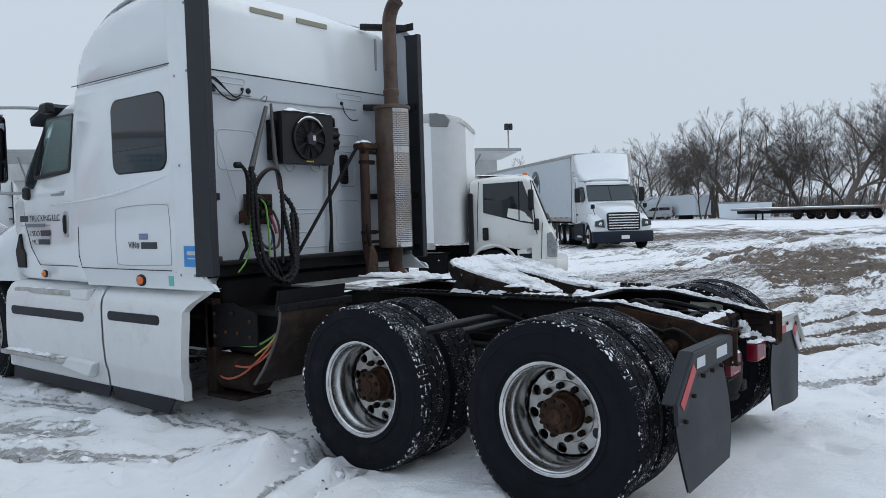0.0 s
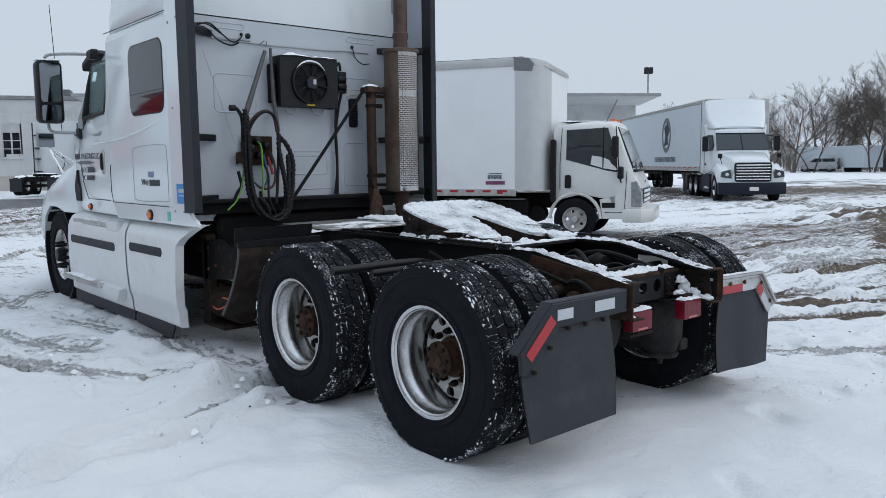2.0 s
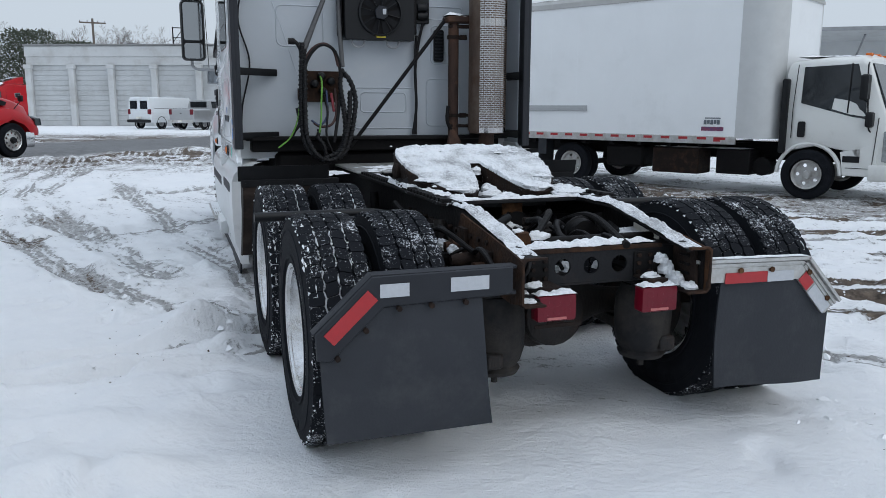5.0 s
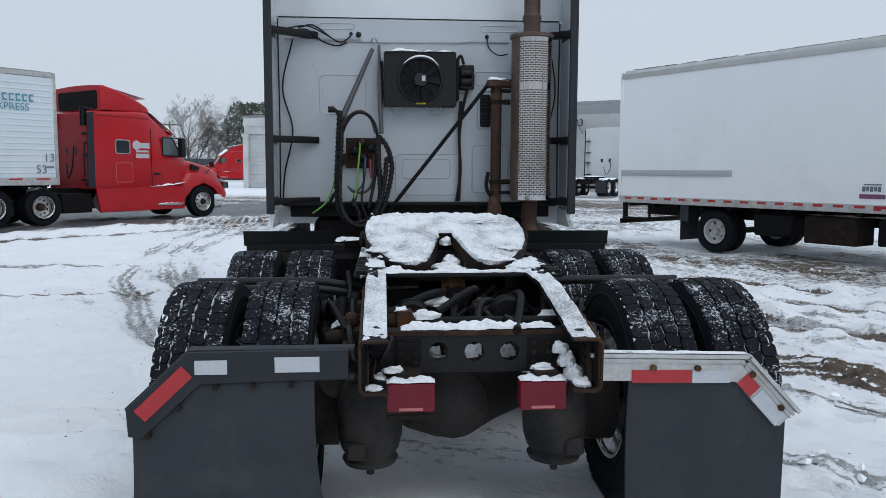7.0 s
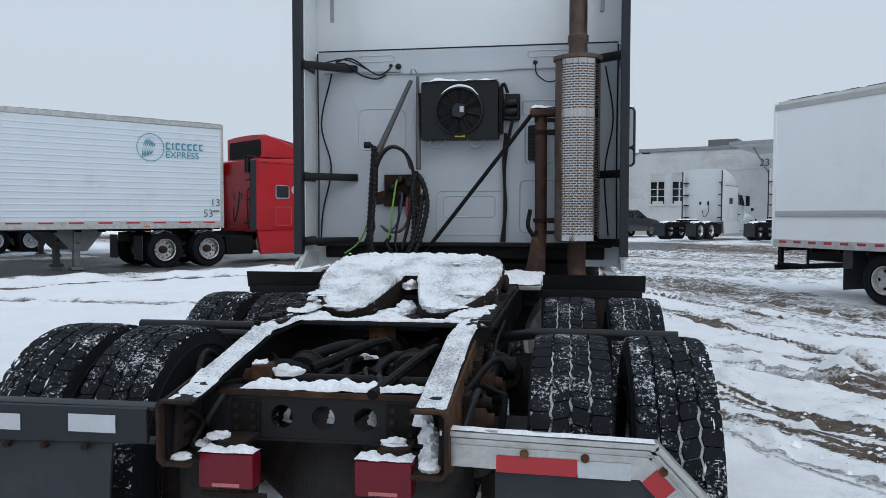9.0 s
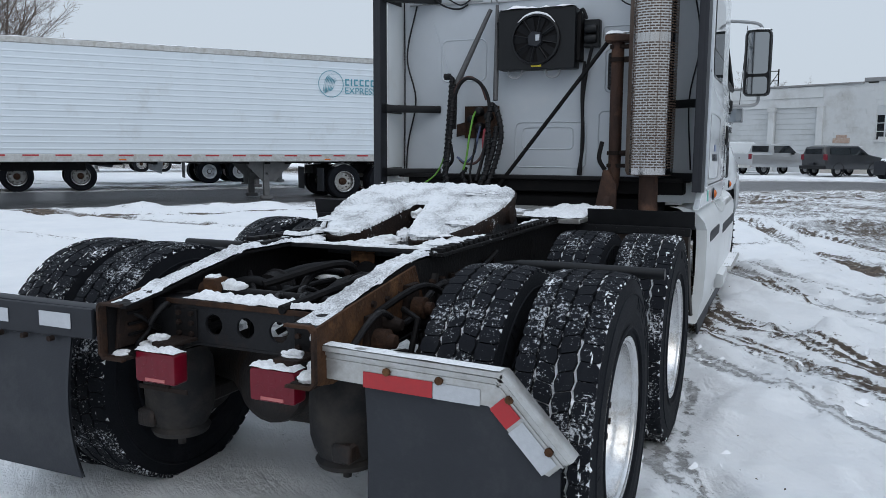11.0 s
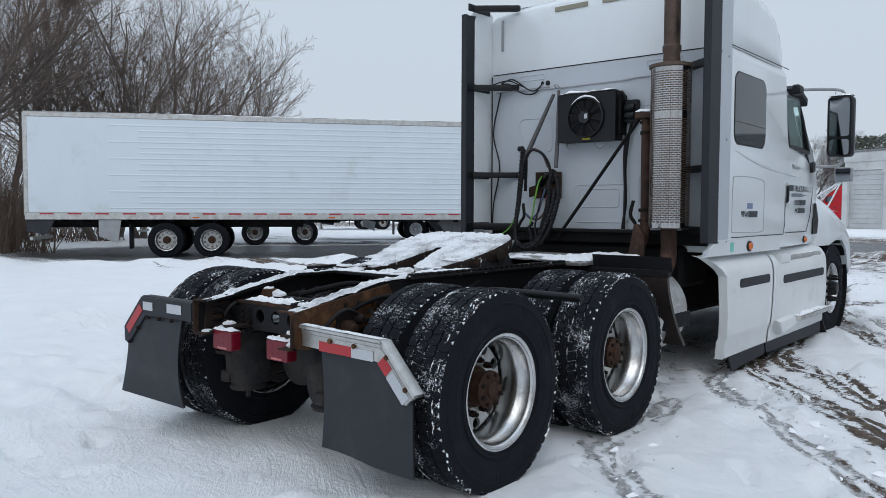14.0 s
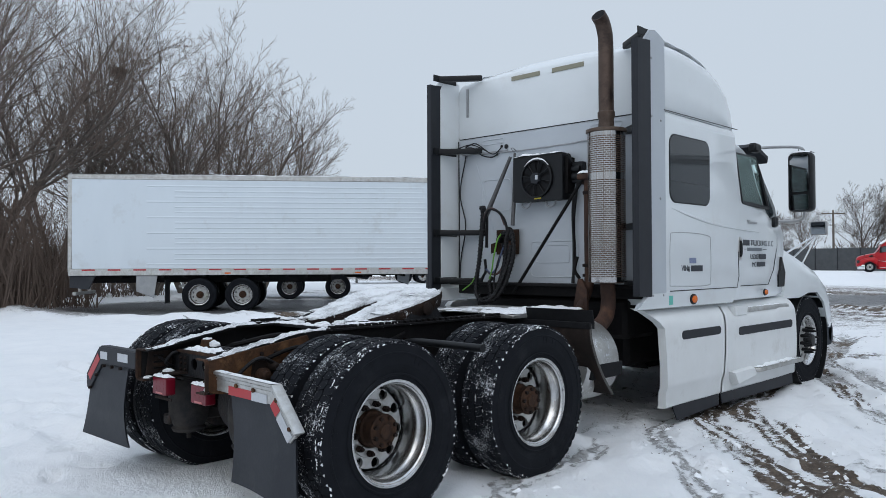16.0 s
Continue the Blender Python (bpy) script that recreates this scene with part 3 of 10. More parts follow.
def spaced(lo, hi, step, far, grow=1.085):
    mid = list(np.arange(lo, hi + 1e-6, step))
    up, s, p = [], step, hi
    while p < far:
        s = min(s * grow, 18)
        p += s
        up.append(p)
    down, s, p = [], step, lo
    while p > -far:
        s = min(s * grow, 18)
        p -= s
        down.append(p)
    return np.array(down[::-1] + mid + up)


RUTS = [  # a line of the wheel, its width, depth and how far it is worn to mud or greyed for shade
    ([(0.0, 7.6), (1.24, 4.0), (1.95, 3.1), (2.7, 2.2), (3.6, 1.3), (5.5, 0.1), (9, -1.5)], 0.36, 0.055, 1.15),
    ([(0.1, 9.6), (1.2, 4.9), (2.0, 3.8), (2.85, 2.65), (4, 1.6), (6, 0.5), (10, -0.8)], 0.36, 0.055, 1.1),
    ([(-0.3, 11.5), (1.0, 7.85), (2.5, 5.1), (3.6, 3.9), (5, 2.8), (8, 1.5), (13, 0.4)], 0.32, 0.05, 1.0),
    ([(-0.3, 13.5), (0.76, 9.1), (2.05, 6.9), (3.7, 4.9), (5.6, 3.6), (9, 2.3), (14, 1.2)], 0.28, 0.05, 0.6),
    ([(1.0, 15), (2.1, 9.8), (3.7, 5.9), (5.1, 4.6), (8, 3.2), (12, 2.4)], 0.34, 0.05, 0.95),
    ([(1.2, 18), (2.2, 12.4), (4.2, 7.5), (5.7, 5.4), (8.5, 4.0), (14, 3.0), (24, 2.8)], 0.36, 0.06, 0.9),
    ([(2.2, 20), (3.4, 13), (5.2, 8.6), (7.2, 6.6), (11, 5.2), (20, 5.0)], 0.34, 0.05, 0.85),
    ([(0.9, 4.6), (1.15, 3.2), (1.7, 2.5), (2.33, 1.8), (3.3, 0.8), (5, -0.5)], 0.24, 0.045, 0.85),
    ([(1.2, 2.3), (1.36, 1.0), (1.9, 0.45), (2.6, -0.34), (4, -1.2), (7, -2.2)], 0.26, 0.05, 0.5),
    ([(0.7, 0.1), (1.05, -0.35), (1.54, -0.94), (2.4, -1.5), (5, -2.6)], 0.2, 0.035, 0.35),
    ([(1.7, 6.4), (2.9, 4.9), (3.65, 4.36), (4.3, 3.2), (6, 2.0), (10, 0.5)], 0.3, 0.04, 0.55),
    ([(-2.72, 4.4), (-2.17, 3.2), (-1.6, 2.35), (-1.25, 1.95), (-0.95, 1.5)], 0.3, 0.045, 0.35),
    # next two: packed snow, with the grooves' soft shade put into the slush tone
    ([(-7, 1.65), (-4.2, 1.47), (-2.79, 1.47), (-2.14, 1.62), (-1.35, 1.77), (-1.1, 1.84)], 0.15, 0.13, 0.40),
    ([(-7, 1.3), (-4.2, 1.13), (-2.8, 1.14), (-2.25, 1.19), (-1.52, 1.39), (-1.15, 1.52)], 0.15, 0.13, 0.40),
    ([(-3.0, 15), (-2.55, 10.9), (-1.87, 7.6), (-1.5, 5.5), (-1.2, 4.0), (-1.0, 2.4)], 0.3, 0.04, 0.35),
    ([(-3.7, 10), (-2.9, 7.0), (-2.25, 5.2), (-1.9, 3.9)], 0.26, 0.035, 0.32),
    ([(-2.4, 3.8), (-3.05, 5.3), (-3.94, 7.6), (-4.67, 11.4), (-4.95, 15.4), (-4.4, 22)], 0.3, 0.035, 0.42),
    ([(-2.5, 5.6), (-3.36, 7.85), (-4.2, 11), (-4.34, 13), (-4.2, 17)], 0.3, 0.035, 0.4),
    ([(-2.2, 5.4), (-2.9, 7.4), (-3.36, 9.2), (-3.9, 12), (-3.7, 17)], 0.28, 0.035, 0.4),
    ([(-14, 6.9), (-9, 6.5), (-4.5, 6.3), (-2.2, 6.6), (0.5, 9), (4, 15)], 0.36, 0.03, 0.45),
    ([(-15, 9.6), (-9, 9.2), (-4, 9.4), (-1, 11.5), (2.5, 17)], 0.36, 0.03, 0.5),
    ([(-14, 8.6), (-10.5, 10.2), (-8.6, 13.2), (-6.5, 16), (-3, 19), (3, 23)], 0.5, 0.05, 0.95),
    ([(-15, 10), (-11.5, 11.4), (-9.2, 14.6), (-6.5, 17.6), (-3, 20.4), (3, 24.4)], 0.5, 0.05, 1.0),
    ([(-16, 11), (-12.6, 12.6), (-9.7, 16.4), (-6.5, 19.6), (-3, 22), (4, 26)], 0.6, 0.05, 1.0),
]
track_rnd = random.Random(61)
for i in range(36):      # paired tracks of vehicles that turned across the open yard
    side = -1 if i % 9 == 8 else 1
    x0, y0 = track_rnd.uniform(6, 46) * side, track_rnd.uniform(-4, 24)
    a, veer = radians(track_rnd.choice((28, 8, -22, 60, -5)) + track_rnd.uniform(-14, 14)), track_rnd.uniform(-0.035, 0.035)
    run = track_rnd.uniform(10, 26)
    for off in (0, track_rnd.uniform(1.7, 2.3)):
        pts, px, py, pa = [], x0 - off * math.sin(a), y0 + off * math.cos(a), a
        for j in range(6):
            pts.append((px, py))
            px, py, pa = px + math.cos(pa) * run / 5, py + math.sin(pa) * run / 5, pa + veer * run / 5
        if all(abs(p[0]) > 4.5 or p[1] > 12 for p in pts):
            RUTS.append((pts, track_rnd.uniform(0.4, 0.8), 0.06, track_rnd.choice((0.3, 0.5, 0.7, 0.9))))
LANE = [(-19.4, 10.2), (-12.3, 19.2), (-5.4, 28.1), (4, 36)]          # wet strip beside and under the parked trailer
YARD = [(-60, 47), (-22, 42), (-3, 34), (7, 31), (16, 26), (26, 20), (38, 13)]     # churned lane before the building


def ground_values(x, y):
    n1, n2, n3 = lattice(x, y, 0.35, 3), lattice(x, y, 1.3, 4), lattice(x, y, 4.2, 5)
    n4, n5 = lattice(x, y, 8.5, 6), lattice(x, y, 2.3, 7)
    dist = np.hypot(x, y - 2)
    h = 0.030 * n1 + 0.016 * n2
    slush = 0.05 + 0.14 * n1 + 0.08 * n2
    mud = np.zeros_like(x)
    wet = np.zeros_like(x)
    stir = np.zeros_like(x)
    for line, width, depth, dirt_shade in RUTS:
        xs, ys = [p[0] for p in line], [p[1] for p in line]
        m = np.flatnonzero((x > min(xs) - 2) & (x < max(xs) + 2) & (y > min(ys) - 2) & (y < max(ys) + 2))
        if not len(m):
            continue
        u, v, k3, k4 = x[m], y[m], n3[m], n4[m]
        sd = away(u, v, line) + 0.08 * lattice(u, v, 0.9, 11) + 0.02 * k3
        d = np.abs(sd)
        comb_ = 0.5 + 0.5 * np.cos(sd * 55 + 5.0 * lattice(u, v, 0.7, 14))
        grow = width * (1 + 0.01 * np.maximum(dist[m] - 8, 0))
        cut = np.exp(-(d / (grow * 0.55)) ** 6)
        lip = np.exp(-((d - grow * 0.95) / (grow * 0.28)) ** 2)
        wide = np.exp(-(d / (grow * 1.6)) ** 2)
        fade = np.clip(0.85 + 0.5 * lattice(u, v, 0.5, 12), 0.35, 1.1)
        h[m] += fade * (-depth * 0.8 * cut * (1 + 0.25 * k4) + depth * 0.6 * lip * (0.7 + 1.5 * k3))
        slush[m] = np.maximum(slush[m], np.maximum(cut * fade * min(1, dirt_shade + 0.35) * (0.5 + 0.6 * comb_), wide * 0.42 * fade))
        mud[m] = np.maximum(mud[m], cut * fade * dirt_shade * (0.55 + 0.45 * comb_) * np.clip(0.95 + 0.45 * lattice(u, v, 1.1, 13), 0.4, 1.2))
        h[m] += cut * 0.012 * comb_
        stir[m] = np.maximum(stir[m], wide)
    lane = np.abs(away(x, y, LANE) + 0.5 * n1 + 0.2 * n2)
    wet = np.maximum(wet, 1.0 * np.exp(-(lane / 4.2) ** 6))
    slush = np.maximum(slush, 0.85 * np.exp(-(lane / 5.6) ** 4))
    bank = away(x, y, LANE)
    h += 0.13 * np.exp(-((bank + 5.6) / 0.45) ** 2) * (0.7 + 0.8 * n2)
    yard = np.abs(away(x, y, YARD) + 1.6 * n1)
    stripe = 0.5 + 0.5 * lattice(x * 0.30 + y * 0.5, y * 1.3 + x * 0.55, 0.8, 21)
    edge = np.exp(-(yard / 8.5) ** 4)
    mud = np.maximum(mud, edge * (0.46 + 0.22 * stripe))
    slush = np.maximum(slush, np.exp(-(yard / 13) ** 4) * (0.40 + 0.2 * stripe))
    pat = ((x - 18.5 + 1.2 * n1) / 10.0) ** 2 + ((y - 2.8 - 0.17 * (x - 17) + 0.7 * n1 + 0.5 * n2) / 2.0) ** 2
    mire = np.exp(-pat ** 3)
    mud = np.maximum(mud, mire * (0.52 + 0.24 * stripe + 0.22 * n5 + 0.16 * n3))
    slush = np.maximum(slush, np.exp(-(pat / 1.5) ** 2) * 0.6)
    h += mire * (0.03 * n5 + 0.03 * n3)
    turn = np.hypot(x - 16, y - 16) + 0.7 * n1 + 0.3 * n2
    ring = np.exp(-((turn - 12.6) / 2.1) ** 4) * np.clip((27 - x) / 6, 0, 1) * np.clip((19 - y) / 4, 0, 1)
    mud = np.maximum(mud, ring * (0.46 + 0.14 * n2))
    slush = np.maximum(slush, ring * 0.6)
    right = np.clip((x - 0.9) / 2, 0, 1) * np.clip((34 - y) / 10, 0, 1) * np.clip((75 - x) / 20, 0, 1) * np.clip((y + 5) / 4, 0, 1)
    comb = 0.5 + 0.5 * lattice(x * 0.18 + y * 0.1, y * 1.6 + x * 0.42, 1.0, 22)
    beyond = np.clip((x - 12) / 14, 0, 1)
    slush = np.maximum(slush, right * (0.22 + 0.05 * np.clip((x - 4) / 4, 0, 1) - 0.10 * beyond + 0.22 * comb + 0.12 * n1))
    mud = np.maximum(mud, right * (0.03 + 0.07 * np.clip((x - 4) / 4, 0, 1) - 0.05 * beyond + 0.17 * comb + 0.10 * n1))
    rr, aa = np.hypot(x - 16, y - 16), np.arctan2(y - 16, x - 16)
    h += right * (0.020 * lattice(rr + 0.5 * n1, aa * 1.2, 2.6, 23) + 0.018 * lattice(rr, aa * 1.6, 6.0, 24))
    stir = np.maximum(stir, np.maximum(right, edge))
    front = np.clip((y - 10) / 7, 0, 1) * np.clip((x + 8) / 3, 0, 1) * np.clip((10 - x) / 3, 0, 1) * np.clip((60 - y) / 20, 0, 1)
    slush = np.maximum(slush, front * (0.40 + 0.2 * stripe))
    mud = np.maximum(mud, front * (0.26 + 0.22 * stripe))
    ahead = np.clip((x + 7) / 2, 0, 1) * np.clip((1 - x) / 2, 0, 1) * np.clip((y - 2.6) / 2, 0, 1) * np.clip((14 - y) / 3, 0, 1)
    slush = np.maximum(slush, ahead * (0.36 + 0.12 * n1 + 0.1 * n2))
    stir = np.maximum(stir, 0.7 * ahead)
    behind = np.exp(-(((x + 1.9) / 4.5) ** 2 + ((y + 2.6) / 2.5) ** 2) ** 2)
    left = np.exp(-(((x + 9) / 5.5) ** 2 + ((y - 1.5) / 6.5) ** 2) ** 2)
    slush = slush * (1 - 0.9 * behind) * (1 - 0.7 * left)
    mud = mud * (1 - 0.6 * behind)
    trod = np.exp(-(((x + 2.3) / 2.0) ** 2 + ((y - 0.1) / 0.95) ** 2) ** 2)
    h += trod * 0.09 * np.clip(lattice(x * 0.7 + y * 0.3, y * 1.3, 3.4, 31) - 0.05, -0.35, 0.5)
    under = np.exp(-((x / 1.3) ** 4 + ((y - 3.6) / 4.2) ** 6))
    slush = np.maximum(slush, under * 0.38)
    mud = np.maximum(mud, under * (0.15 + 0.18 * n2))
    h = h - 0.02 * under
    # clods and broken crust where it has been driven over, softer elsewhere
    stir = np.clip(stir + 0.35 * under, 0, 1) * (1 - 0.7 * behind)
    h += stir * (0.012 * n5 + 0.010 * n3 + 0.008 * n4) + (1 - stir) * (0.011 * n5 + 0.005 * n3)
    h += stir * 0.10 * np.maximum(0, lattice(x, y, 5.2, 15) - 0.52)
    h += (0.25 + stir) * 0.006 * lattice(x, y, 14.0, 16) * np.clip((14 - dist) / 6, 0, 1)
    h += stir * 0.05 * np.maximum(0, lattice(x + 0.4 * n3, y, 9.5, 17) - 0.45)
    # drift heaps and footprints close to the tractor
    for cx, cy, r, a in ((-1.62, 1.95, 0.28, 0.10), (-1.6, 2.35, 0.3, 0.08), (-1.75, 0.75, 0.3, 0.06), (-2.2, -0.3, 0.6, 0.06), (1.75, 2.2, 0.3, 0.08),
                         (2.1, 4.0, 0.4, 0.07), (3.6, 5.2, 0.6, 0.07), (-1.9, -1.4, 0.7, 0.05), (0.4, -1.3, 0.7, 0.04), (2.9, 1.9, 0.45, 0.05)):
        h += a * np.exp(-(((x - cx) ** 2 + (y - cy) ** 2) / r ** 2)) * (1 + 0.7 * n3)
    rs = np.random.RandomState(8)
    for i in range(120):
        cx, cy = rs.uniform(-6, 3.2), rs.uniform(-2.8, 3.4)
        if abs(cx) < 1.35 and cy > -0.6:
            continue
        a = rs.uniform(0, 3.1)
        m = np.flatnonzero((np.abs(x - cx) < 0.4) & (np.abs(y - cy) < 0.4))
        dx, dy = x[m] - cx, y[m] - cy
        u, w = dx * math.cos(a) + dy * math.sin(a), -dx * math.sin(a) + dy * math.cos(a)
        h[m] -= 0.048 * np.exp(-((u / 0.13) ** 4 + (w / 0.055) ** 4)) * (1 + 0.4 * n4[m])
        h[m] += 0.016 * np.exp(-(((u - 0.17) / 0.07) ** 2 + (w / 0.09) ** 2))
    for wx in (-0.9, 0.9):
        for wy in (0, 1.36, 7.05):
            q = np.exp(-(((x - wx) / 0.55) ** 4 + ((y - wy) / 0.42) ** 4))
            h = h * (1 - q) - 0.012 * q
    far = np.clip((dist - 70) / 40, 0, 1)
    mud, slush = mud * (1 - far), slush * (1 - far)
    h = h * (1 - 0.7 * np.clip((dist - 30) / 40, 0, 1))
    h = h + 0.33 * np.clip((y - 68) / 8, 0, 1)      # the lane beyond lies a little higher
    return h, np.clip(slush, 0, 1), np.clip(mud, 0, 1), np.clip(wet, 0, 1)


gx, gy = spaced(-4.6, 6.0, 0.036, 420, 1.034), spaced(-2.6, 8.0, 0.036, 420, 1.034)
GX, GY = np.meshgrid(gx, gy)
GH, G_slush, G_mud, G_wet = ground_values(GX.ravel(), GY.ravel())
gm = bpy.data.meshes.new("ground")
nx, ny = len(gx), len(gy)
jj, ii = np.meshgrid(np.arange(ny - 1), np.arange(nx - 1), indexing="ij")
q0 = (jj * nx + ii).ravel()
gm.from_pydata(np.stack([GX.ravel(), GY.ravel(), GH], 1).tolist(), [], np.stack([q0, q0 + 1, q0 + nx + 1, q0 + nx], 1).tolist())
gm.materials.append(ground_snow)
for nm, val in (("slush", G_slush), ("mud", G_mud), ("wet", G_wet)):
    gm.attributes.new(nm, "FLOAT", "POINT").data.foreach_set("value", val.astype(np.float32))
gm.shade_smooth()
tagged(new("ground", gm), "open yard of trodden snow with slush, muddy wheel ruts and wet asphalt", "ground", kind="structure")


# loose lumps of snow and dirt beside the ruts
def lumps(name, label, count, sizes, material, seed, spread):
    rnd, me = np.random.RandomState(seed), Mesh()
    places = []
    while len(places) < count:
        line, width, depth, dirt_shade = RUTS[rnd.randint(0, 19)]
        i, f = rnd.randint(0, len(line) - 1), rnd.rand()
        x = line[i][0] * (1 - f) + line[i + 1][0] * f + rnd.normal(0, spread)
        y = line[i][1] * (1 - f) + line[i + 1][1] * f + rnd.normal(0, spread)
        if -2.3 < x < 9 and -2.5 < y < 14 and not (abs(x) < 1.35 and -0.6 < y < 2.1) and not (x < 1 and y < -1):
            places.append((x, y))
    xs, ys = np.array([p[0] for p in places]), np.array([p[1] for p in places])
    zs = ground_values(xs, ys)[0]
    base = [(0, 0, 1), (0, 0, -1)] + [(math.cos(1.2566 * k) * 0.9, math.sin(1.2566 * k) * 0.9, 0.35 if k % 2 else -0.2) for k in range(5)]
    faces = [(0, 2 + k, 2 + (k + 1) % 5) for k in range(5)] + [(1, 2 + (k + 1) % 5, 2 + k) for k in range(5)]
    for x, y, z in zip(xs, ys, zs):
        s = sizes[0] + (sizes[1] - sizes[0]) * rnd.rand() ** 2.5
        a = rnd.uniform(0, 6.28)
        ca, sa, wx, wy, wz = math.cos(a), math.sin(a), rnd.uniform(0.7, 1.5), rnd.uniform(0.6, 1.1), rnd.uniform(0.45, 0.8)
        vs = []
        for p in base:
            q = (p[0] * wx * s * rnd.uniform(0.75, 1.25), p[1] * wy * s * rnd.uniform(0.75, 1.25), p[2] * wz * s)
            vs.append((x + q[0] * ca - q[1] * sa, y + q[0] * sa + q[1] * ca, z + q[2] - 0.25 * s))
        me.add(vs, faces)
    ob = new(name, me.data(name, material, 40, fix=False))
    return tagged(ob, label, name.split("_")[0], kind="stuff")


lumps("snow_lump_scatter", "broken lumps of crusted snow beside the wheel ruts", 1300, (0.006, 0.045), snow, 5, 0.17)
lumps("dirt_clod_scatter", "small dark clods of frozen mud along the ruts", 800, (0.004, 0.017), surf("clod_mud", (0.06, 0.045, 0.035), (0.11, 0.09, 0.075), 30, 0.9), 6, 0.2)

# ---------------------------------------------------------------- wheels
def welded(mesh):
    """The mesh with its touching edges joined."""
    b = bmesh.new()
    b.from_mesh(mesh)
    bmesh.ops.remove_doubles(b, verts=b.verts, dist=0.0005)
    b.to_mesh(mesh)
    b.free()
    return mesh


def tyre_mesh(R, W, bead, ribs=4, count=54, tread=True):
    me = Mesh()
    h = W / 2
    prof = [(-h * 0.72, bead), (-h * 0.9, bead + 0.02), (-h * 1.0, bead + (R - bead) * 0.42), (-h * 0.985, R - 0.065), (-h * 0.93, R - 0.022), (-h * 0.86, R - 0.016),
            (-h * 0.4, R - 0.016), (0, R - 0.0155), (h * 0.4, R - 0.016), (h * 0.86, R - 0.016), (h * 0.93, R - 0.022), (h * 0.985, R - 0.065), (h * 1.0, bead + (R - bead) * 0.42), (h * 0.9, bead + 0.02), (h * 0.72, bead)]
    n = 64
    rings = [[(a, r * math.cos(2 * math.pi * j / n), r * math.sin(2 * math.pi * j / n)) for j in range(n)] for a, r in prof]
    for i in range(len(rings) - 1):
        me.loft([rings[i], rings[i + 1]], caps=False, k=1 if 4 <= i <= 9 else 0)
    me.loft([rings[-1], rings[0]], caps=False)
    # raised ring and letter-like ribs on the sidewall
    for s in (-1, 1):
        r1 = bead + (R - bead) * 0.16
        me.loft([[(s * h * a, r * math.cos(2 * math.pi * j / n), r * math.sin(2 * math.pi * j / n)) for j in range(n)] for a, r in ((0.94, r1), (1.0, r1 + 0.004), (1.0, r1 + 0.012), (0.96, r1 + 0.016))], caps=False)
        r2 = R - 0.075
        me.loft([[(s * h * a, r * math.cos(2 * math.pi * j / n), r * math.sin(2 * math.pi * j / n)) for j in range(n)] for a, r in ((0.985, r2 - 0.004), (1.015, r2), (1.015, r2 + 0.006), (0.97, r2 + 0.01))], caps=False)
    for sd in (-1, 1):      # raised bars in place of the moulded lettering
        for run in (0.3, 2.4, 4.4):
            for j in range(9):
                if j in (3, 6):
                    continue
                t0, t1, r0, r1 = run + 0.085 * j, run + 0.085 * j + 0.055, bead + (R - bead) * 0.50, bead + (R - bead) * 0.66
                me.add([(sd * h * q, r * math.cos(t), r * math.sin(t)) for q in (0.97, 1.008) for r, t in ((r0, t0), (r1, t0), (r1, t1), (r0, t1))], [(4, 5, 6, 7), (0, 1, 5, 4), (1, 2, 6, 5), (2, 3, 7, 6), (3, 0, 4, 7)])
    if tread:
        # four broad ribs of blocks with zigzag flanks, parted by three winding grooves
        half_w = h * 0.95
        groove = 0.015
        mid_w = (2 * half_w - 3 * groove - 2 * 0.062) / 2
        x = -half_w
        for b in range(ribs):
            wd = 0.062 if b in (0, ribs - 1) else mid_w
            xa, xb = x, x + wd
            x = xb + groove
            out = b in (0, ribs - 1)
            dt = 2 * math.pi / count
            sk = (0.10 if b % 2 else -0.10) * dt
            zig_a = 0.0 if b == 0 else 0.007
            zig_b = 0.0 if b == ribs - 1 else 0.007
            for j in range(count):
                t0 = dt * (j + 0.37 * b)
                t1 = t0 + dt * (0.945 if out else 0.935)
                tm = (t0 + t1) / 2
                poly = [(xa, t0 - sk), (xa - zig_a, tm - sk), (xa, t1 - sk), (xb, t1 + sk), (xb + zig_b, tm + sk), (xb, t0 + sk)]
                if out:      # a notch in the shoulder's edge
                    q = (t1 - t0) * 0.2
                    poly = [(xa, t0 + q), (xa, t1 - q), (xa + 0.012, t1), (xb, t1), (xb + zig_b, tm), (xb, t0), (xa + 0.012, t0)] if b == 0 else [(xb, t1 - q), (xb, t0 + q), (xb - 0.012, t0), (xa, t0), (xa - zig_a, tm), (xa, t1), (xb - 0.012, t1)]
                vs = []
                cxm = (xa + xb) / 2
                for r, sh in ((R - 0.022, 1.0), (R, 0.95)):
                    for px, pt in poly:
                        edge = abs(px) / half_w
                        rr = r - (0.009 * max(0.0, edge - 0.8) / 0.2 if r == R else 0)
                        qx, qt = cxm + (px - cxm) * sh, tm + (pt - tm) * (0.985 if r == R else 1)
                        vs.append((qx, rr * math.cos(qt), rr * math.sin(qt)))
                k = len(poly)
                me.add(vs, [tuple(range(k, 2 * k))] + [(i, (i + 1) % k, (i + 1) % k + k, i + k) for i in range(k)], 2)
    return me


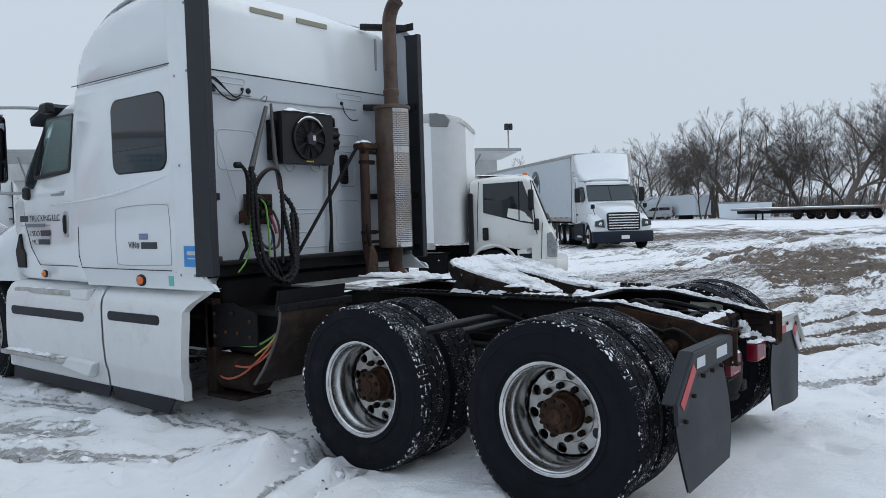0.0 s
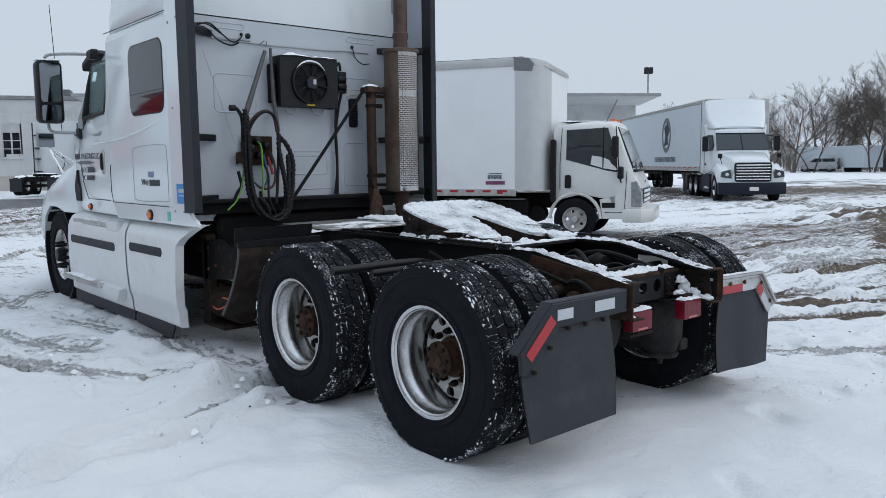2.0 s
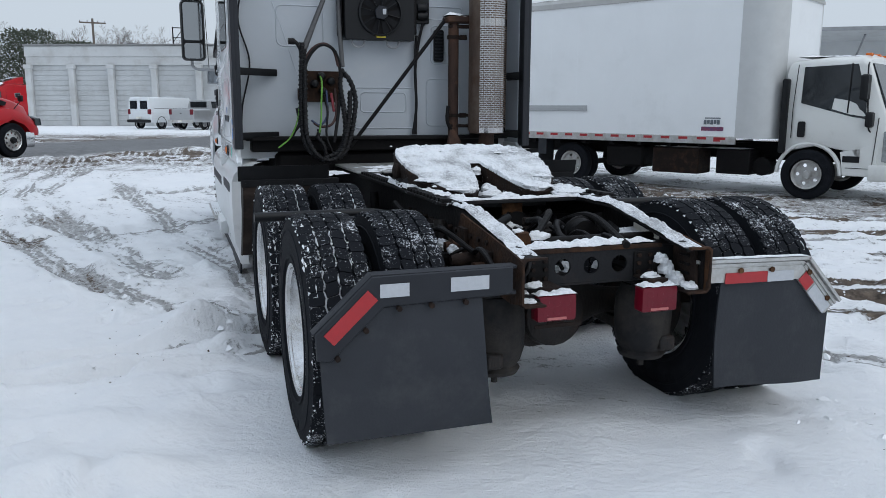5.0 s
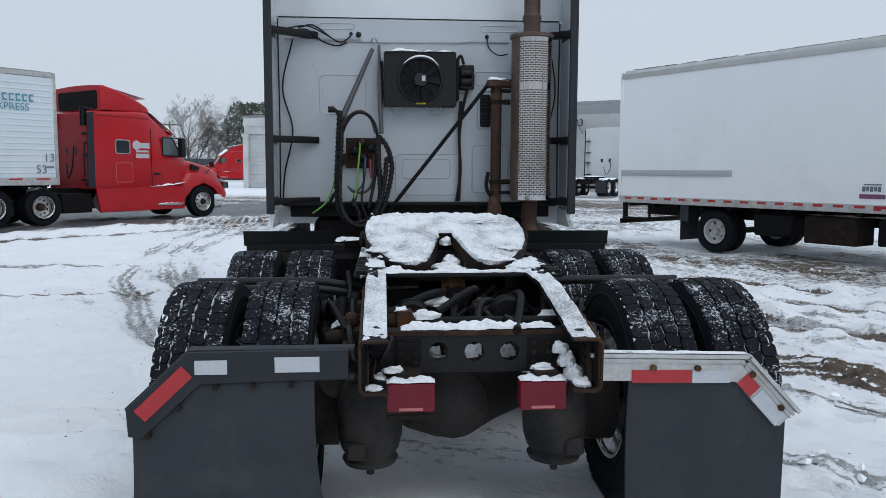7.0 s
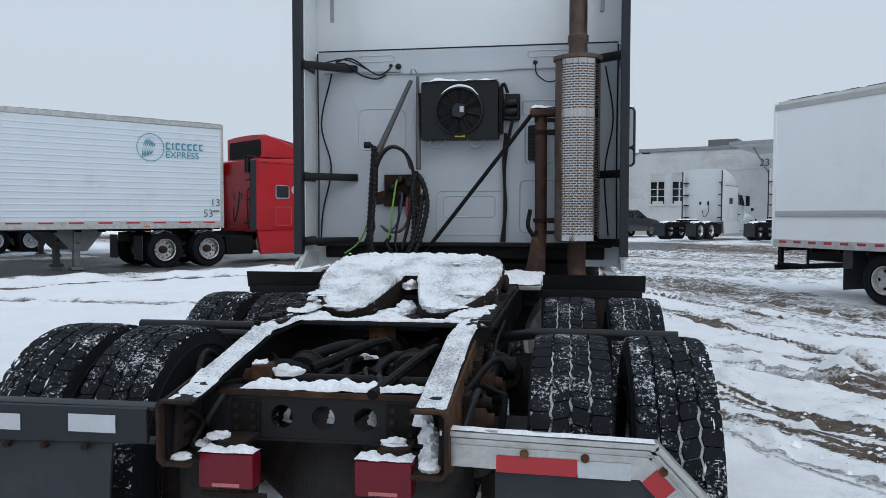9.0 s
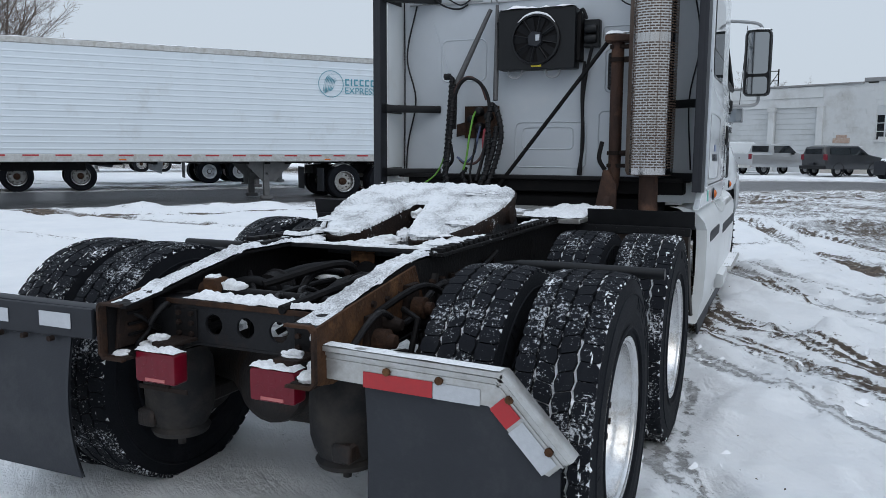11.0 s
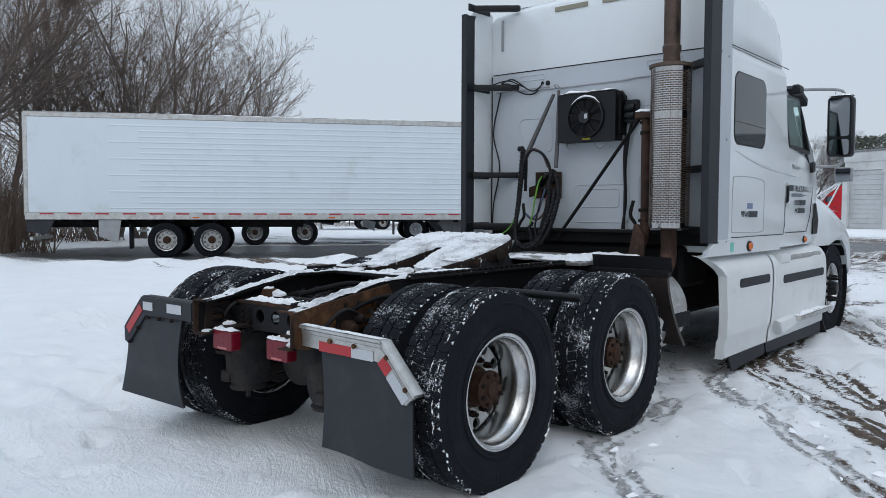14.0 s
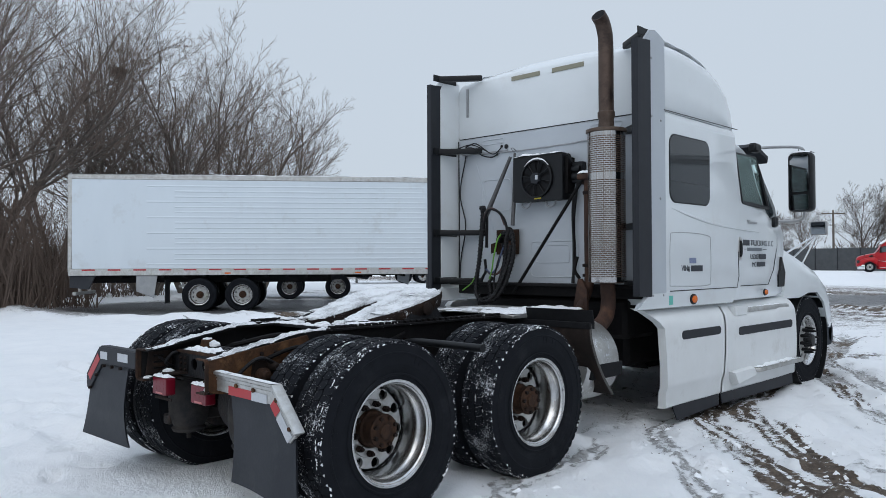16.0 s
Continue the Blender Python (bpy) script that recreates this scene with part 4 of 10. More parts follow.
def disc_mesh(me, x, r0, r1, holes, hr, hc, k=0, dish=0.0):
    """A wheel disc across x with round hand holes cut through it."""
    n = 16
    for s in range(holes):
        t0 = 2 * math.pi * s / holes
        dt = 2 * math.pi / holes
        inner, back, outer = [], [], []
        for j in range(n):
            a = 2 * math.pi * j / n
            ca, sa = math.cos(a), math.sin(a)
            q = max(abs(ca), abs(sa))
            th, rr = t0 + dt / 2 + sa / q * dt / 2, (r0 + r1) / 2 + ca / q * (r1 - r0) / 2
            outer.append((x + dish * (rr - r0) / (r1 - r0), rr * math.cos(th), rr * math.sin(th)))
            rh, th = hc + hr * ca, t0 + dt / 2 + hr * sa / hc
            inner.append((x + dish * (rh - r0) / (r1 - r0), rh * math.cos(th), rh * math.sin(th)))
            back.append((x - 0.02 + dish * (rh - r0) / (r1 - r0), rh * math.cos(th), rh * math.sin(th)))
        me.loft([outer, inner, back], caps=False, k=k)


tyre_drive = tyre_mesh(0.53, 0.278, 0.288).data("tyre", [tyre_rubber, tread_groove, tread_rubber])
tyre_far = welded(tyre_mesh(0.515, 0.272, 0.288, tread=False).data("tyre", [tyre_rubber, tyre_rubber, tyre_rubber]))


def rim_drive():
    me = Mesh()
    prof = [(-0.12, 0.295), (-0.115, 0.27), (-0.09, 0.262), (-0.08, 0.25), (-0.08, 0.232), (-0.07, 0.232), (-0.07, 0.25), (0.0, 0.25), (0.035, 0.254), (0.055, 0.264), (0.064, 0.272), (0.108, 0.278), (0.114, 0.285), (0.122, 0.287), (0.128, 0.296), (0.128, 0.304), (0.116, 0.306), (0.10, 0.296), (-0.10, 0.296)]
    me.lathe(prof, 56, loop=True)
    disc_mesh(me, -0.070, 0.115, 0.25, 10, 0.031, 0.207, k=1)
    me.lathe([(-0.08, 0.112), (-0.066, 0.118), (-0.064, 0.166), (-0.072, 0.172), (-0.08, 0.172)], 40, k=1)
    return me.data("rim", [alloy, dull_alloy])


LUG_NUT = Mesh().cyl((-0.07, 0, 0), (-0.035, 0, 0), 0.019, 6).cyl((-0.036, 0, 0), (-0.017, 0, 0), 0.011, 8).data("lug_nut", dark_rust)
HUB_BOLT = Mesh().cyl((0.04, 0, 0), (0.069, 0, 0), 0.0125, 6).data("hub_bolt", dark_rust)


def hub_drive():
    me = Mesh()
    me.lathe([(-0.06, 0.04), (-0.06, 0.118), (-0.01, 0.116), (0.0, 0.104), (0.05, 0.098), (0.062, 0.108), (0.076, 0.108), (0.084, 0.098), (0.088, 0.05), (0.1, 0.044), (0.102, 0.02)], 24)
    me.v = [(x - 0.033, y * 0.92, z * 0.92) for x, y, z in me.v]
    return me.data("hub", hub_rust)


def rim_front():
    me = Mesh()
    prof = [(-0.12, 0.296), (-0.11, 0.268), (0.0, 0.258), (0.06, 0.262), (0.10, 0.27), (0.112, 0.283), (0.122, 0.287), (0.128, 0.296), (0.126, 0.304), (0.10, 0.297), (-0.10, 0.298)]
    me.lathe(prof, 56, loop=True)
    disc_mesh(me, 0.105, 0.10, 0.262, 10, 0.032, 0.205, k=1, dish=-0.045)
    return me.data("rim", [alloy, dull_alloy])


def hub_front():
    me = Mesh()
    me.lathe([(0.05, 0.03), (0.05, 0.10), (0.12, 0.10), (0.13, 0.085), (0.17, 0.08), (0.19, 0.07), (0.195, 0.03)], 24)
    return me.data("hub", black_plastic)


NUT_COVER = Mesh().lathe([(0.085, 0.005), (0.085, 0.021), (0.13, 0.021), (0.2, 0.008), (0.205, 0.002)], 10).data("nut_cover", black_plastic)


RIM_D, HUB_D, RIM_F, HUB_F = welded(rim_drive()), hub_drive(), welded(rim_front()), hub_front()


def crumb_ring():
    """Bits of snow that cling to the tyre's shoulder."""
    rnd, me = random.Random(9), Mesh()
    for i in range(180):
        a = rnd.uniform(0, 6.283)
        if math.sin(3 * a) + math.sin(7 * a + 1) < rnd.uniform(-0.8, 1.2):
            continue
        r, x, s = 0.53 - rnd.uniform(0.004, 0.03), 0.126 + rnd.uniform(-0.006, 0.008), rnd.uniform(0.003, 0.008)
        u = rnd.uniform(1.0, 2.4) * s
        c = (x, r * math.cos(a), r * math.sin(a))
        tan, rad = (0, -math.sin(a), math.cos(a)), (0, math.cos(a), math.sin(a))
        def at(p, q, d):
            return (c[0] + d, c[1] + tan[1] * p + rad[1] * q, c[2] + tan[2] * p + rad[2] * q)
        me.add([at(-u, 0, 0), at(0, -s, 0), at(u, 0, 0), at(0, s, 0), at(0.2 * u, 0.2 * s, s * 0.8), at(0, 0, -s)], [(0, 1, 4), (1, 2, 4), (2, 3, 4), (3, 0, 4), (1, 0, 5), (2, 1, 5), (3, 2, 5), (0, 3, 5)])
    for i in range(420):      # flecks pressed into the grooves and block edges
        a, g = rnd.uniform(0, 6.283), rnd.choice((-0.066, 0.0, 0.066, -0.1, 0.1))
        if math.sin(2 * a + 9 * g) + math.sin(5 * a + 1) < rnd.uniform(-1.2, 0.8):
            continue
        along = rnd.random() < 0.55
        lt, lx = (rnd.uniform(0.006, 0.03), rnd.uniform(0.002, 0.005)) if along else (rnd.uniform(0.002, 0.004), rnd.uniform(0.006, 0.016))
        x, r = g + rnd.uniform(-0.006, 0.006), 0.5265
        def at(p, q, d):
            return (x + q, (r + d) * math.cos(a) - p * math.sin(a), (r + d) * math.sin(a) + p * math.cos(a))
        me.add([at(-lt, 0, -0.003), at(0, -lx, -0.003), at(lt, rnd.uniform(-0.3, 0.3) * lx, -0.003), at(0, lx, -0.003), at(0.1 * lt, 0, 0.0035)], [(0, 1, 4), (1, 2, 4), (2, 3, 4), (3, 0, 4)])
    return me.data("snow_crumb_ring", snow, 60, fix=False)


CRUMBS = crumb_ring()


def wheel(parent, x, y, z, rim, hub, tyre=None, out=1, turn=0.0, label=""):
    """A wheel that faces +x, or -x where out is -1."""
    m = pose(x, y, z, 0, 0, 0 if out > 0 else 180) @ pose(0, 0, 0, turn)
    w = part("wheel", rim, None, parent, label, m=m)
    part("tyre", tyre or tyre_drive, None, w, "black tyre with packed snow in its tread" if tyre is None else "")
    if hub:
        part("hub", hub, None, w)
        front = hub is HUB_F
        if not front:
            part("snow_crumb_ring", CRUMBS, None, w, m=pose(0, 0, 0, 40 * out + 70 * turn))["kind"] = "stuff"
        for j in range(10):
            t = 2 * math.pi * j / 10
            part("nut_cover" if front else "lug_nut", NUT_COVER if front else LUG_NUT, None, w, m=pose(0, 0.143 * math.cos(t), 0.143 * math.sin(t)))
        for j in range(0 if front else 8):
            t = 2 * math.pi * (j + 0.3) / 8
            part("hub_bolt", HUB_BOLT, None, w, m=pose(0, 0.08 * math.cos(t), 0.08 * math.sin(t)))
    return w


# ---------------------------------------------------------------- the tractor in the middle of the yard
truck = thing("semi_tractor", "white sleeper-cab tractor with bare frame and snow-crusted fifth wheel", "truck")
HUBZ = 0.484
AXLES = (0.085, 1.445)
for s in (-1, 1):
    for i, y in enumerate(AXLES):
        wheel(truck, 0.035 + s * 1.135, y, HUBZ, RIM_D, HUB_D, out=s, turn=17 * i + 9 * s, label="deep polished alloy drive wheel with a rusty hub")
        wheel(truck, 0.035 + s * 0.80, y, HUBZ, RIM_D, None, out=-s, turn=31 * i)
    wheel(truck, s * 1.03, 7.05, 0.485, RIM_F, HUB_F, out=s, turn=11 * s, label="alloy steering wheel with pointed nut covers")


FX = 0.032      # the middle line of the frame


def rail_poly(dz0, dz1):
    """The upright outline of a frame rail between two heights below its top line."""
    top = [(-0.60, 0.885), (-0.46, 0.905), (0.06, 1.0), (6.6, 1.0)]
    return [(y, z - dz0) for y, z in top] + [(y, max(z - dz1, 0.70)) for y, z in top[::-1]]


for s in (-1, 1):
    me = Mesh()
    me.prism(rail_poly(0, 0.27), "x", FX + s * 0.43, FX + s * 0.44, k=0)
    me.prism(rail_poly(0, 0.010), "x", FX + s * 0.345, FX + s * 0.43, k=0)
    me.prism([(-0.58, 0.70), (-0.58, 0.71), (6.6, 0.74), (6.6, 0.73)], "x", FX + s * 0.345, FX + s * 0.43, k=0)
    rail = part("frame_rail", me, frame_black, truck, "black steel rail with rust at its tail")
    # rusty doubler with a rounded foot, its cut end and folded lips
    endp = [(-0.62, 0.885), (-0.63, 0.85), (-0.625, 0.75), (-0.60, 0.70), (-0.52, 0.685), (-0.30, 0.70), (-0.10, 0.76), (0.16, 0.84), (0.08, 0.99), (-0.46, 0.912)]
    part("tail_plate", Mesh().prism(endp, "x", FX + s * 0.441, FX + s * 0.452, 0.003), rust if s > 0 else tail_rust, rail, "rust-brown tail plate")
    lip = [(s * 0.453, 0.882), (s * 0.44, 0.896), (s * 0.342, 0.896), (s * 0.342, 0.886), (s * 0.43, 0.886), (s * 0.442, 0.874), (s * 0.442, 0.715), (s * 0.43, 0.701), (s * 0.342, 0.699), (s * 0.342, 0.690), (s * 0.434, 0.690), (s * 0.453, 0.710)]
    part("tail_lip", Mesh().prism([(FX + x, z) for x, z in lip], "y", -0.634, -0.612, 0.002), tail_rust, rail, "rusty cut end of the channel")
    part("lower_lip", Mesh().box((FX + s * 0.345, -0.61, 0.690), (FX + s * 0.44, -0.28, 0.702), 0.003), dark_rust, rail)
    for j in range(26):
        y = -0.3 + 0.1 * (j % 13) + (0.04 if j > 12 else 0)
        part("frame_bolt", Mesh().cyl((FX + s * 0.44, y, 0.80 + 0.1 * (j > 12)), (FX + s * 0.463, y, 0.80 + 0.1 * (j > 12)), 0.013, 6), dark_rust, rail)

# rear crossmember with three round holes, set in from the rails' ends
XM, XZ = -0.385, 0.794
me = Mesh()
n = 24
for cx in (FX - 0.143, FX, FX + 0.143):
    outer, inner, back = [], [], []
    for j in range(n):
        a = 2 * math.pi * j / n
        q = max(abs(math.cos(a)), abs(math.sin(a)))
        outer.append((cx + math.cos(a) / q * 0.0715, XM, XZ + math.sin(a) / q * 0.072))
        inner.append((cx + math.cos(a) * 0.039, XM, XZ + math.sin(a) * 0.039))
        back.append((cx + math.cos(a) * 0.039, XM + 0.012, XZ + math.sin(a) * 0.039))
    me.loft([outer, inner, back], caps=False)
for a, b in ((-0.43, -0.2145), (0.2145, 0.43)):
    me.box((FX + a, XM, XZ - 0.072), (FX + b, XM + 0.012, XZ + 0.072), 0.001)
me.box((FX - 0.43, XM, XZ + 0.072), (FX + 0.43, XM + 0.10, XZ + 0.082), 0.003)
me.box((FX - 0.43, XM, XZ - 0.084), (FX + 0.43, XM + 0.08, XZ - 0.072), 0.003)
crossm = part("rear_crossmember", me, snowless_black, truck, "black crossmember with three lightening holes")
part("top_edge", Mesh().box((FX - 0.36, XM - 0.008, XZ + 0.066), (FX + 0.36, XM - 0.0005, XZ + 0.086), 0.003), tail_rust, crossm, "rust-streaked top edge")
for s in (-1, 1):
    pl = part("bolt_plate", Mesh().box((FX + s * 0.215, XM - 0.010, XZ - 0.06), (FX + s * 0.315, XM - 0.0005, XZ + 0.052), 0.003), frame_black, crossm)
    for z in (-0.04, 0.0, 0.036):
        for dx in (0.236, 0.294):
            part("plate_bolt", Mesh().cyl((FX + s * dx, XM - 0.022, XZ + z), (FX + s * dx, XM - 0.009, XZ + z), 0.010, 6), dark_rust, pl)
    # light bracket between the crossmember and the tail lamp
    part("lamp_arm", Mesh().box((FX + s * 0.215, -0.52, 0.728), (FX + s * 0.315, XM - 0.002, 0.742), 0.003).box((FX + s * 0.225, -0.525, 0.70), (FX + s * 0.305, -0.513, 0.742), 0.003), dark_rust, crossm)
    # gusset ears on the web beside the crossmember, their slots painted as dark bars
    part("web_ear", Mesh().prism([(-0.58, 0.72), (-0.40, 0.72), (-0.40, 0.87), (-0.56, 0.87)], "x", FX + s * 0.415, FX + s * 0.429, 0.003), dark_rust, crossm)
    for z in (0.76, 0.80, 0.84):
        # no slot is cut: a near-black bar paints the shade in it
        part("ear_slot", Mesh().box((FX + s * 0.407, -0.53, z - 0.006), (FX + s * 0.416, -0.46, z + 0.006), 0.002), grease_shade, crossm)
part("snow_strip", snow_on(lambda u, v: (-0.26 + 0.62 * u, XM + 0.005 + 0.085 * v, XZ + 0.083 + 0.02 * max(0, u - 0.75)), 150, 16, 0.036, rough=15, gap=0.02), snow_thin, truck, "ridge of snow on the crossmember")
HEAPS = ((-0.29, -0.47, 0.743, 0.042, 0.03, 0.022), (0.29, -0.465, 0.743, 0.045, 0.03, 0.024), (-0.365, -0.57, 0.702, 0.036, 0.035, 0.016), (-0.35, -0.47, 0.702, 0.03, 0.04, 0.035),
         (0.42, -0.56, 0.702, 0.036, 0.045, 0.035), (0.41, -0.48, 0.702, 0.04, 0.05, 0.065), (0.395, -0.43, 0.75, 0.035, 0.035, 0.055), (0.37, -0.42, 0.80, 0.032, 0.03, 0.04),
         (-0.11, -0.26, 0.755, 0.035, 0.05, 0.035), (0.03, -0.18, 0.735, 0.045, 0.05, 0.04), (0.18, -0.22, 0.745, 0.04, 0.05, 0.045), (0.40, -0.10, 0.875, 0.05, 0.06, 0.035), (-0.07, 0.36, 0.86, 0.09, 0.06, 0.035),
         (-0.255, -0.21, 0.932, 0.03, 0.035, 0.018), (-0.16, -0.21, 0.898, 0.06, 0.022, 0.035), (-0.47, 0.20, 0.80, 0.035, 0.07, 0.05), (-0.50, 0.34, 0.84, 0.03, 0.05, 0.045), (-0.52, -0.10, 0.83, 0.03, 0.04, 0.04))
for i, (x, y, z, a, b, c) in enumerate(HEAPS):
    part("snow_lump", snow_heap(x, y, z, a, b, c, i), snow_thin, truck)

for y, z0 in ((0.62, 0.72), (1.95, 0.76), (2.9, 0.76)):
    me = Mesh()
    me.box((FX - 0.43, y - 0.05, z0), (FX + 0.43, y + 0.05, z0 + 0.012)).box((FX - 0.43, y - 0.05, z0), (FX + 0.43, y - 0.04, z0 + 0.17)).box((FX - 0.43, y + 0.04, z0), (FX + 0.43, y + 0.05, z0 + 0.17))
    part("crossmember", me, frame_black, truck)
me = Mesh()
me.cyl((-0.25, -0.21, 0.882), (0.46, -0.21, 0.882), 0.021, 14)
rod = part("torque_rod", me, frame_black, truck, "black tube across the frame")
part("rod_bracket", Mesh().prism([(-0.275, 0.80), (-0.205, 0.80), (-0.20, 0.905), (-0.215, 0.935), (-0.275, 0.935)], "y", -0.25, -0.17, 0.008), rust, rod, "rusty bracket")
part("rod_bush", Mesh().lathe([(-0.31, 0.01), (-0.308, 0.03), (-0.276, 0.033), (-0.275, 0.01)], 14, m=pose(0, -0.21, 0.885)), hub_rust, rod)

# snow along the rails
for s in (-1, 1):
    part("snow_strip", snow_on(lambda u, v: (FX + s * (0.347 + 0.092 * v), -0.60 + 3.4 * u, 0.886 + 0.182 * min(0.66, 3.4 * u) - 0.006 * (u < 0.05)), 420, 14, 0.026, rough=16, gap=0.2), crust, truck, "crusted snow along the rail")

# axles, brake drums, air springs and drive shaft
for i, y in enumerate(AXLES):
    me = Mesh()
    me.lathe([(-1.0, 0.055), (-0.45, 0.06), (-0.3, 0.085), (-0.2, 0.16), (-0.06, 0.205), (0.08, 0.2), (0.2, 0.13), (0.32, 0.08), (0.45, 0.06), (1.0, 0.055)], 20, m=pose(-0.03, y - 0.04, HUBZ + 0.03))
    me.lathe([(-0.19, 0.16), (-0.235, 0.15), (-0.27, 0.1), (-0.285, 0.03)], 20, axis="y", m=pose(-0.03, y - 0.02, HUBZ + 0.03))
    for s in (-1, 1):
        me.lathe([(-0.09, 0.215), (0.09, 0.215), (0.1, 0.16), (-0.1, 0.16)], 28, m=pose(s * 0.62, y, HUBZ))
        me.cyl((s * 0.52, y - 0.16, HUBZ + 0.14), (s * 0.52, y - 0.34, HUBZ + 0.17), 0.075, 14)
        me.box((s * 0.40, y - 0.5, HUBZ - 0.12), (s * 0.48, y + 0.35, HUBZ - 0.05), 0.01)
        me.cyl((s * 0.46, y + 0.12, 0.55), (s * 0.46, y + 0.2, 0.93), 0.03, 10)
    part("drive_axle", me, axle_skin if i == 0 else grease_shade, truck, "rusty drive axle with a bulging housing")
    for s in (-1, 1):
        me = Mesh()
        me.lathe([(0.30, 0.045), (0.305, 0.105), (0.325, 0.115), (0.34, 0.10), (0.37, 0.118), (0.42, 0.132), (0.52, 0.136), (0.6, 0.13), (0.64, 0.11), (0.66, 0.105), (0.665, 0.03)], 26, axis="z", m=pose(s * 0.385, y - 0.36, 0.01))
        me.box((s * 0.28, y - 0.46, 0.675), (s * 0.48, y - 0.26, 0.70), 0.006)
        me.cyl((s * 0.385, y - 0.36, 0.26), (s * 0.385, y - 0.36, 0.31), 0.016, 8)
        part("air_spring", me, dusty_rubber, truck, "worn black rubber air spring")
me = Mesh()
me.cyl((0, 0.3, 0.58), (0, 1.15, 0.58), 0.05, 14).cyl((0, 1.6, 0.6), (0, 5.0, 0.72), 0.055, 14)
for k, (x0, y0, x1, y1, z) in enumerate(((-0.22, -0.3, 0.12, 1.3, 0.80), (0.2, -0.4, 0.32, 1.0, 0.88), (0.3, -0.2, -0.2, 0.9, 0.78), (-0.1, -0.1, 0.25, 0.6, 0.9))):
    me.tube(bend([(x0, y0, z), (x0 * 0.6 + x1 * 0.4 + 0.06, y0 * 0.6 + y1 * 0.4, z + 0.06), (x0 * 0.3 + x1 * 0.7 - 0.05, y0 * 0.3 + y1 * 0.7, z - 0.07), (x1, y1, z)]), 0.014 + 0.004 * (k % 2), 8)
for s in (-1, 1):
    me.tube(bend([(s * 0.48, -0.25, 0.86), (s * 0.56, 0.0, 0.93), (s * 0.58, 0.3, 0.82), (s * 0.5, 0.62, 0.86), (s * 0.52, 0.9, 0.95)]), 0.013, 8)
    me.cyl((s * 0.47, 0.3, 0.84), (s * 0.62, 0.3, 0.84), 0.05, 12)
    me.cyl((s * 0.47, 0.05, 0.78), (s * 0.6, 0.05, 0.78), 0.03, 12)
part("driveline", me, grease_shade, truck, "greasy drive shaft with air lines")
for x, y, z in ((-0.2, 0.12, 0.84), (0.24, 0.1, 0.86), (0.05, 0.52, 0.86)):      # relay valves and brake chambers seen between the rails
    me = Mesh().lathe([(-0.06, 0.02), (-0.055, 0.07), (-0.005, 0.078), (0.0, 0.086), (0.012, 0.086), (0.016, 0.078), (0.06, 0.065), (0.07, 0.02)], 18, axis="y", m=pose(x, y, z))
    part("brake_chamber", me, frame_black, truck, "dark ribbed brake chamber")
rnd = random.Random(41)
for i in range(9):
    x0, y0, z0 = rnd.uniform(-0.38, 0.38), rnd.uniform(-0.42, -0.1), rnd.uniform(0.76, 0.86)
    x1, y1, z1 = rnd.uniform(-0.4, 0.4), rnd.uniform(0.1, 0.9), rnd.uniform(0.78, 0.92)
    part("air_line", Mesh().tube(bend([(x0, y0, z0), (x0 + rnd.uniform(-0.1, 0.1), y0 + 0.12, z0 + 0.07), ((x0 + x1) / 2, (y0 + y1) / 2, z1 - 0.08), (x1, y1, z1)], 5), rnd.uniform(0.007, 0.013), 7), hose_black, truck)
for s in (-1, 1):
    for y in (-0.2, 0.28, 0.62):
        part("shock_mount", Mesh().lathe([(0.0, 0.03), (0.03, 0.034), (0.1, 0.03), (0.13, 0.018)], 12, m=pose(s * 0.44, y, 0.82, 0, 0, 0 if s > 0 else 180)), dark_rust, truck)
    me = Mesh().tube([(s * 0.56, -0.05, 0.45), (s * 0.52, 0.28, 0.9)], [0.035, 0.028], 12)
    part("shock_absorber", me, frame_black, truck, "black shock absorber")
CLUTTER = (      # thick hoses, lines and fittings seen through the open frame
    ([(-0.40, -0.02, 0.83), (-0.28, 0.05, 0.88), (-0.12, 0.10, 0.84), (0.02, 0.22, 0.79), (0.10, 0.45, 0.82)], 0.022), ([(-0.33, 0.10, 0.78), (-0.22, 0.18, 0.88), (-0.08, 0.30, 0.92), (-0.02, 0.52, 0.88)], 0.022),
    ([(0.12, -0.10, 0.76), (0.10, 0.06, 0.86), (0.16, 0.20, 0.90), (0.28, 0.28, 0.84), (0.42, 0.30, 0.82)], 0.018), ([(0.20, 0.02, 0.80), (0.24, 0.12, 0.92), (0.34, 0.20, 0.88), (0.44, 0.16, 0.80)], 0.013),
    ([(-0.02, 0.00, 0.74), (-0.01, 0.05, 0.88), (0.02, 0.12, 0.93), (0.03, 0.30, 0.90)], 0.016), ([(0.30, -0.30, 0.74), (0.33, -0.20, 0.84), (0.38, -0.05, 0.88), (0.42, 0.12, 0.90)], 0.012),
    ([(-0.36, -0.40, 0.76), (-0.33, -0.47, 0.80), (-0.30, -0.43, 0.86), (-0.34, -0.36, 0.84)], 0.011), ([(-0.39, -0.50, 0.84), (-0.36, -0.44, 0.78), (-0.37, -0.50, 0.72), (-0.30, -0.53, 0.71)], 0.008))
for pts, r in CLUTTER:
    hose = part("air_line", Mesh().tube(bend(pts, 7), r, 10), hose_black if r < 0.02 else black_rubber, truck, "thick black rubber hose" if r > 0.02 else "")
    if r > 0.015:
        for q in (0, -1):
            part("hose_fitting", Mesh().lathe([(-0.02, r * 0.9), (-0.018, r * 1.3), (0.018, r * 1.3), (0.02, r * 0.9)], 10, m=Matrix.Translation(pts[q])), dark_rust, hose)
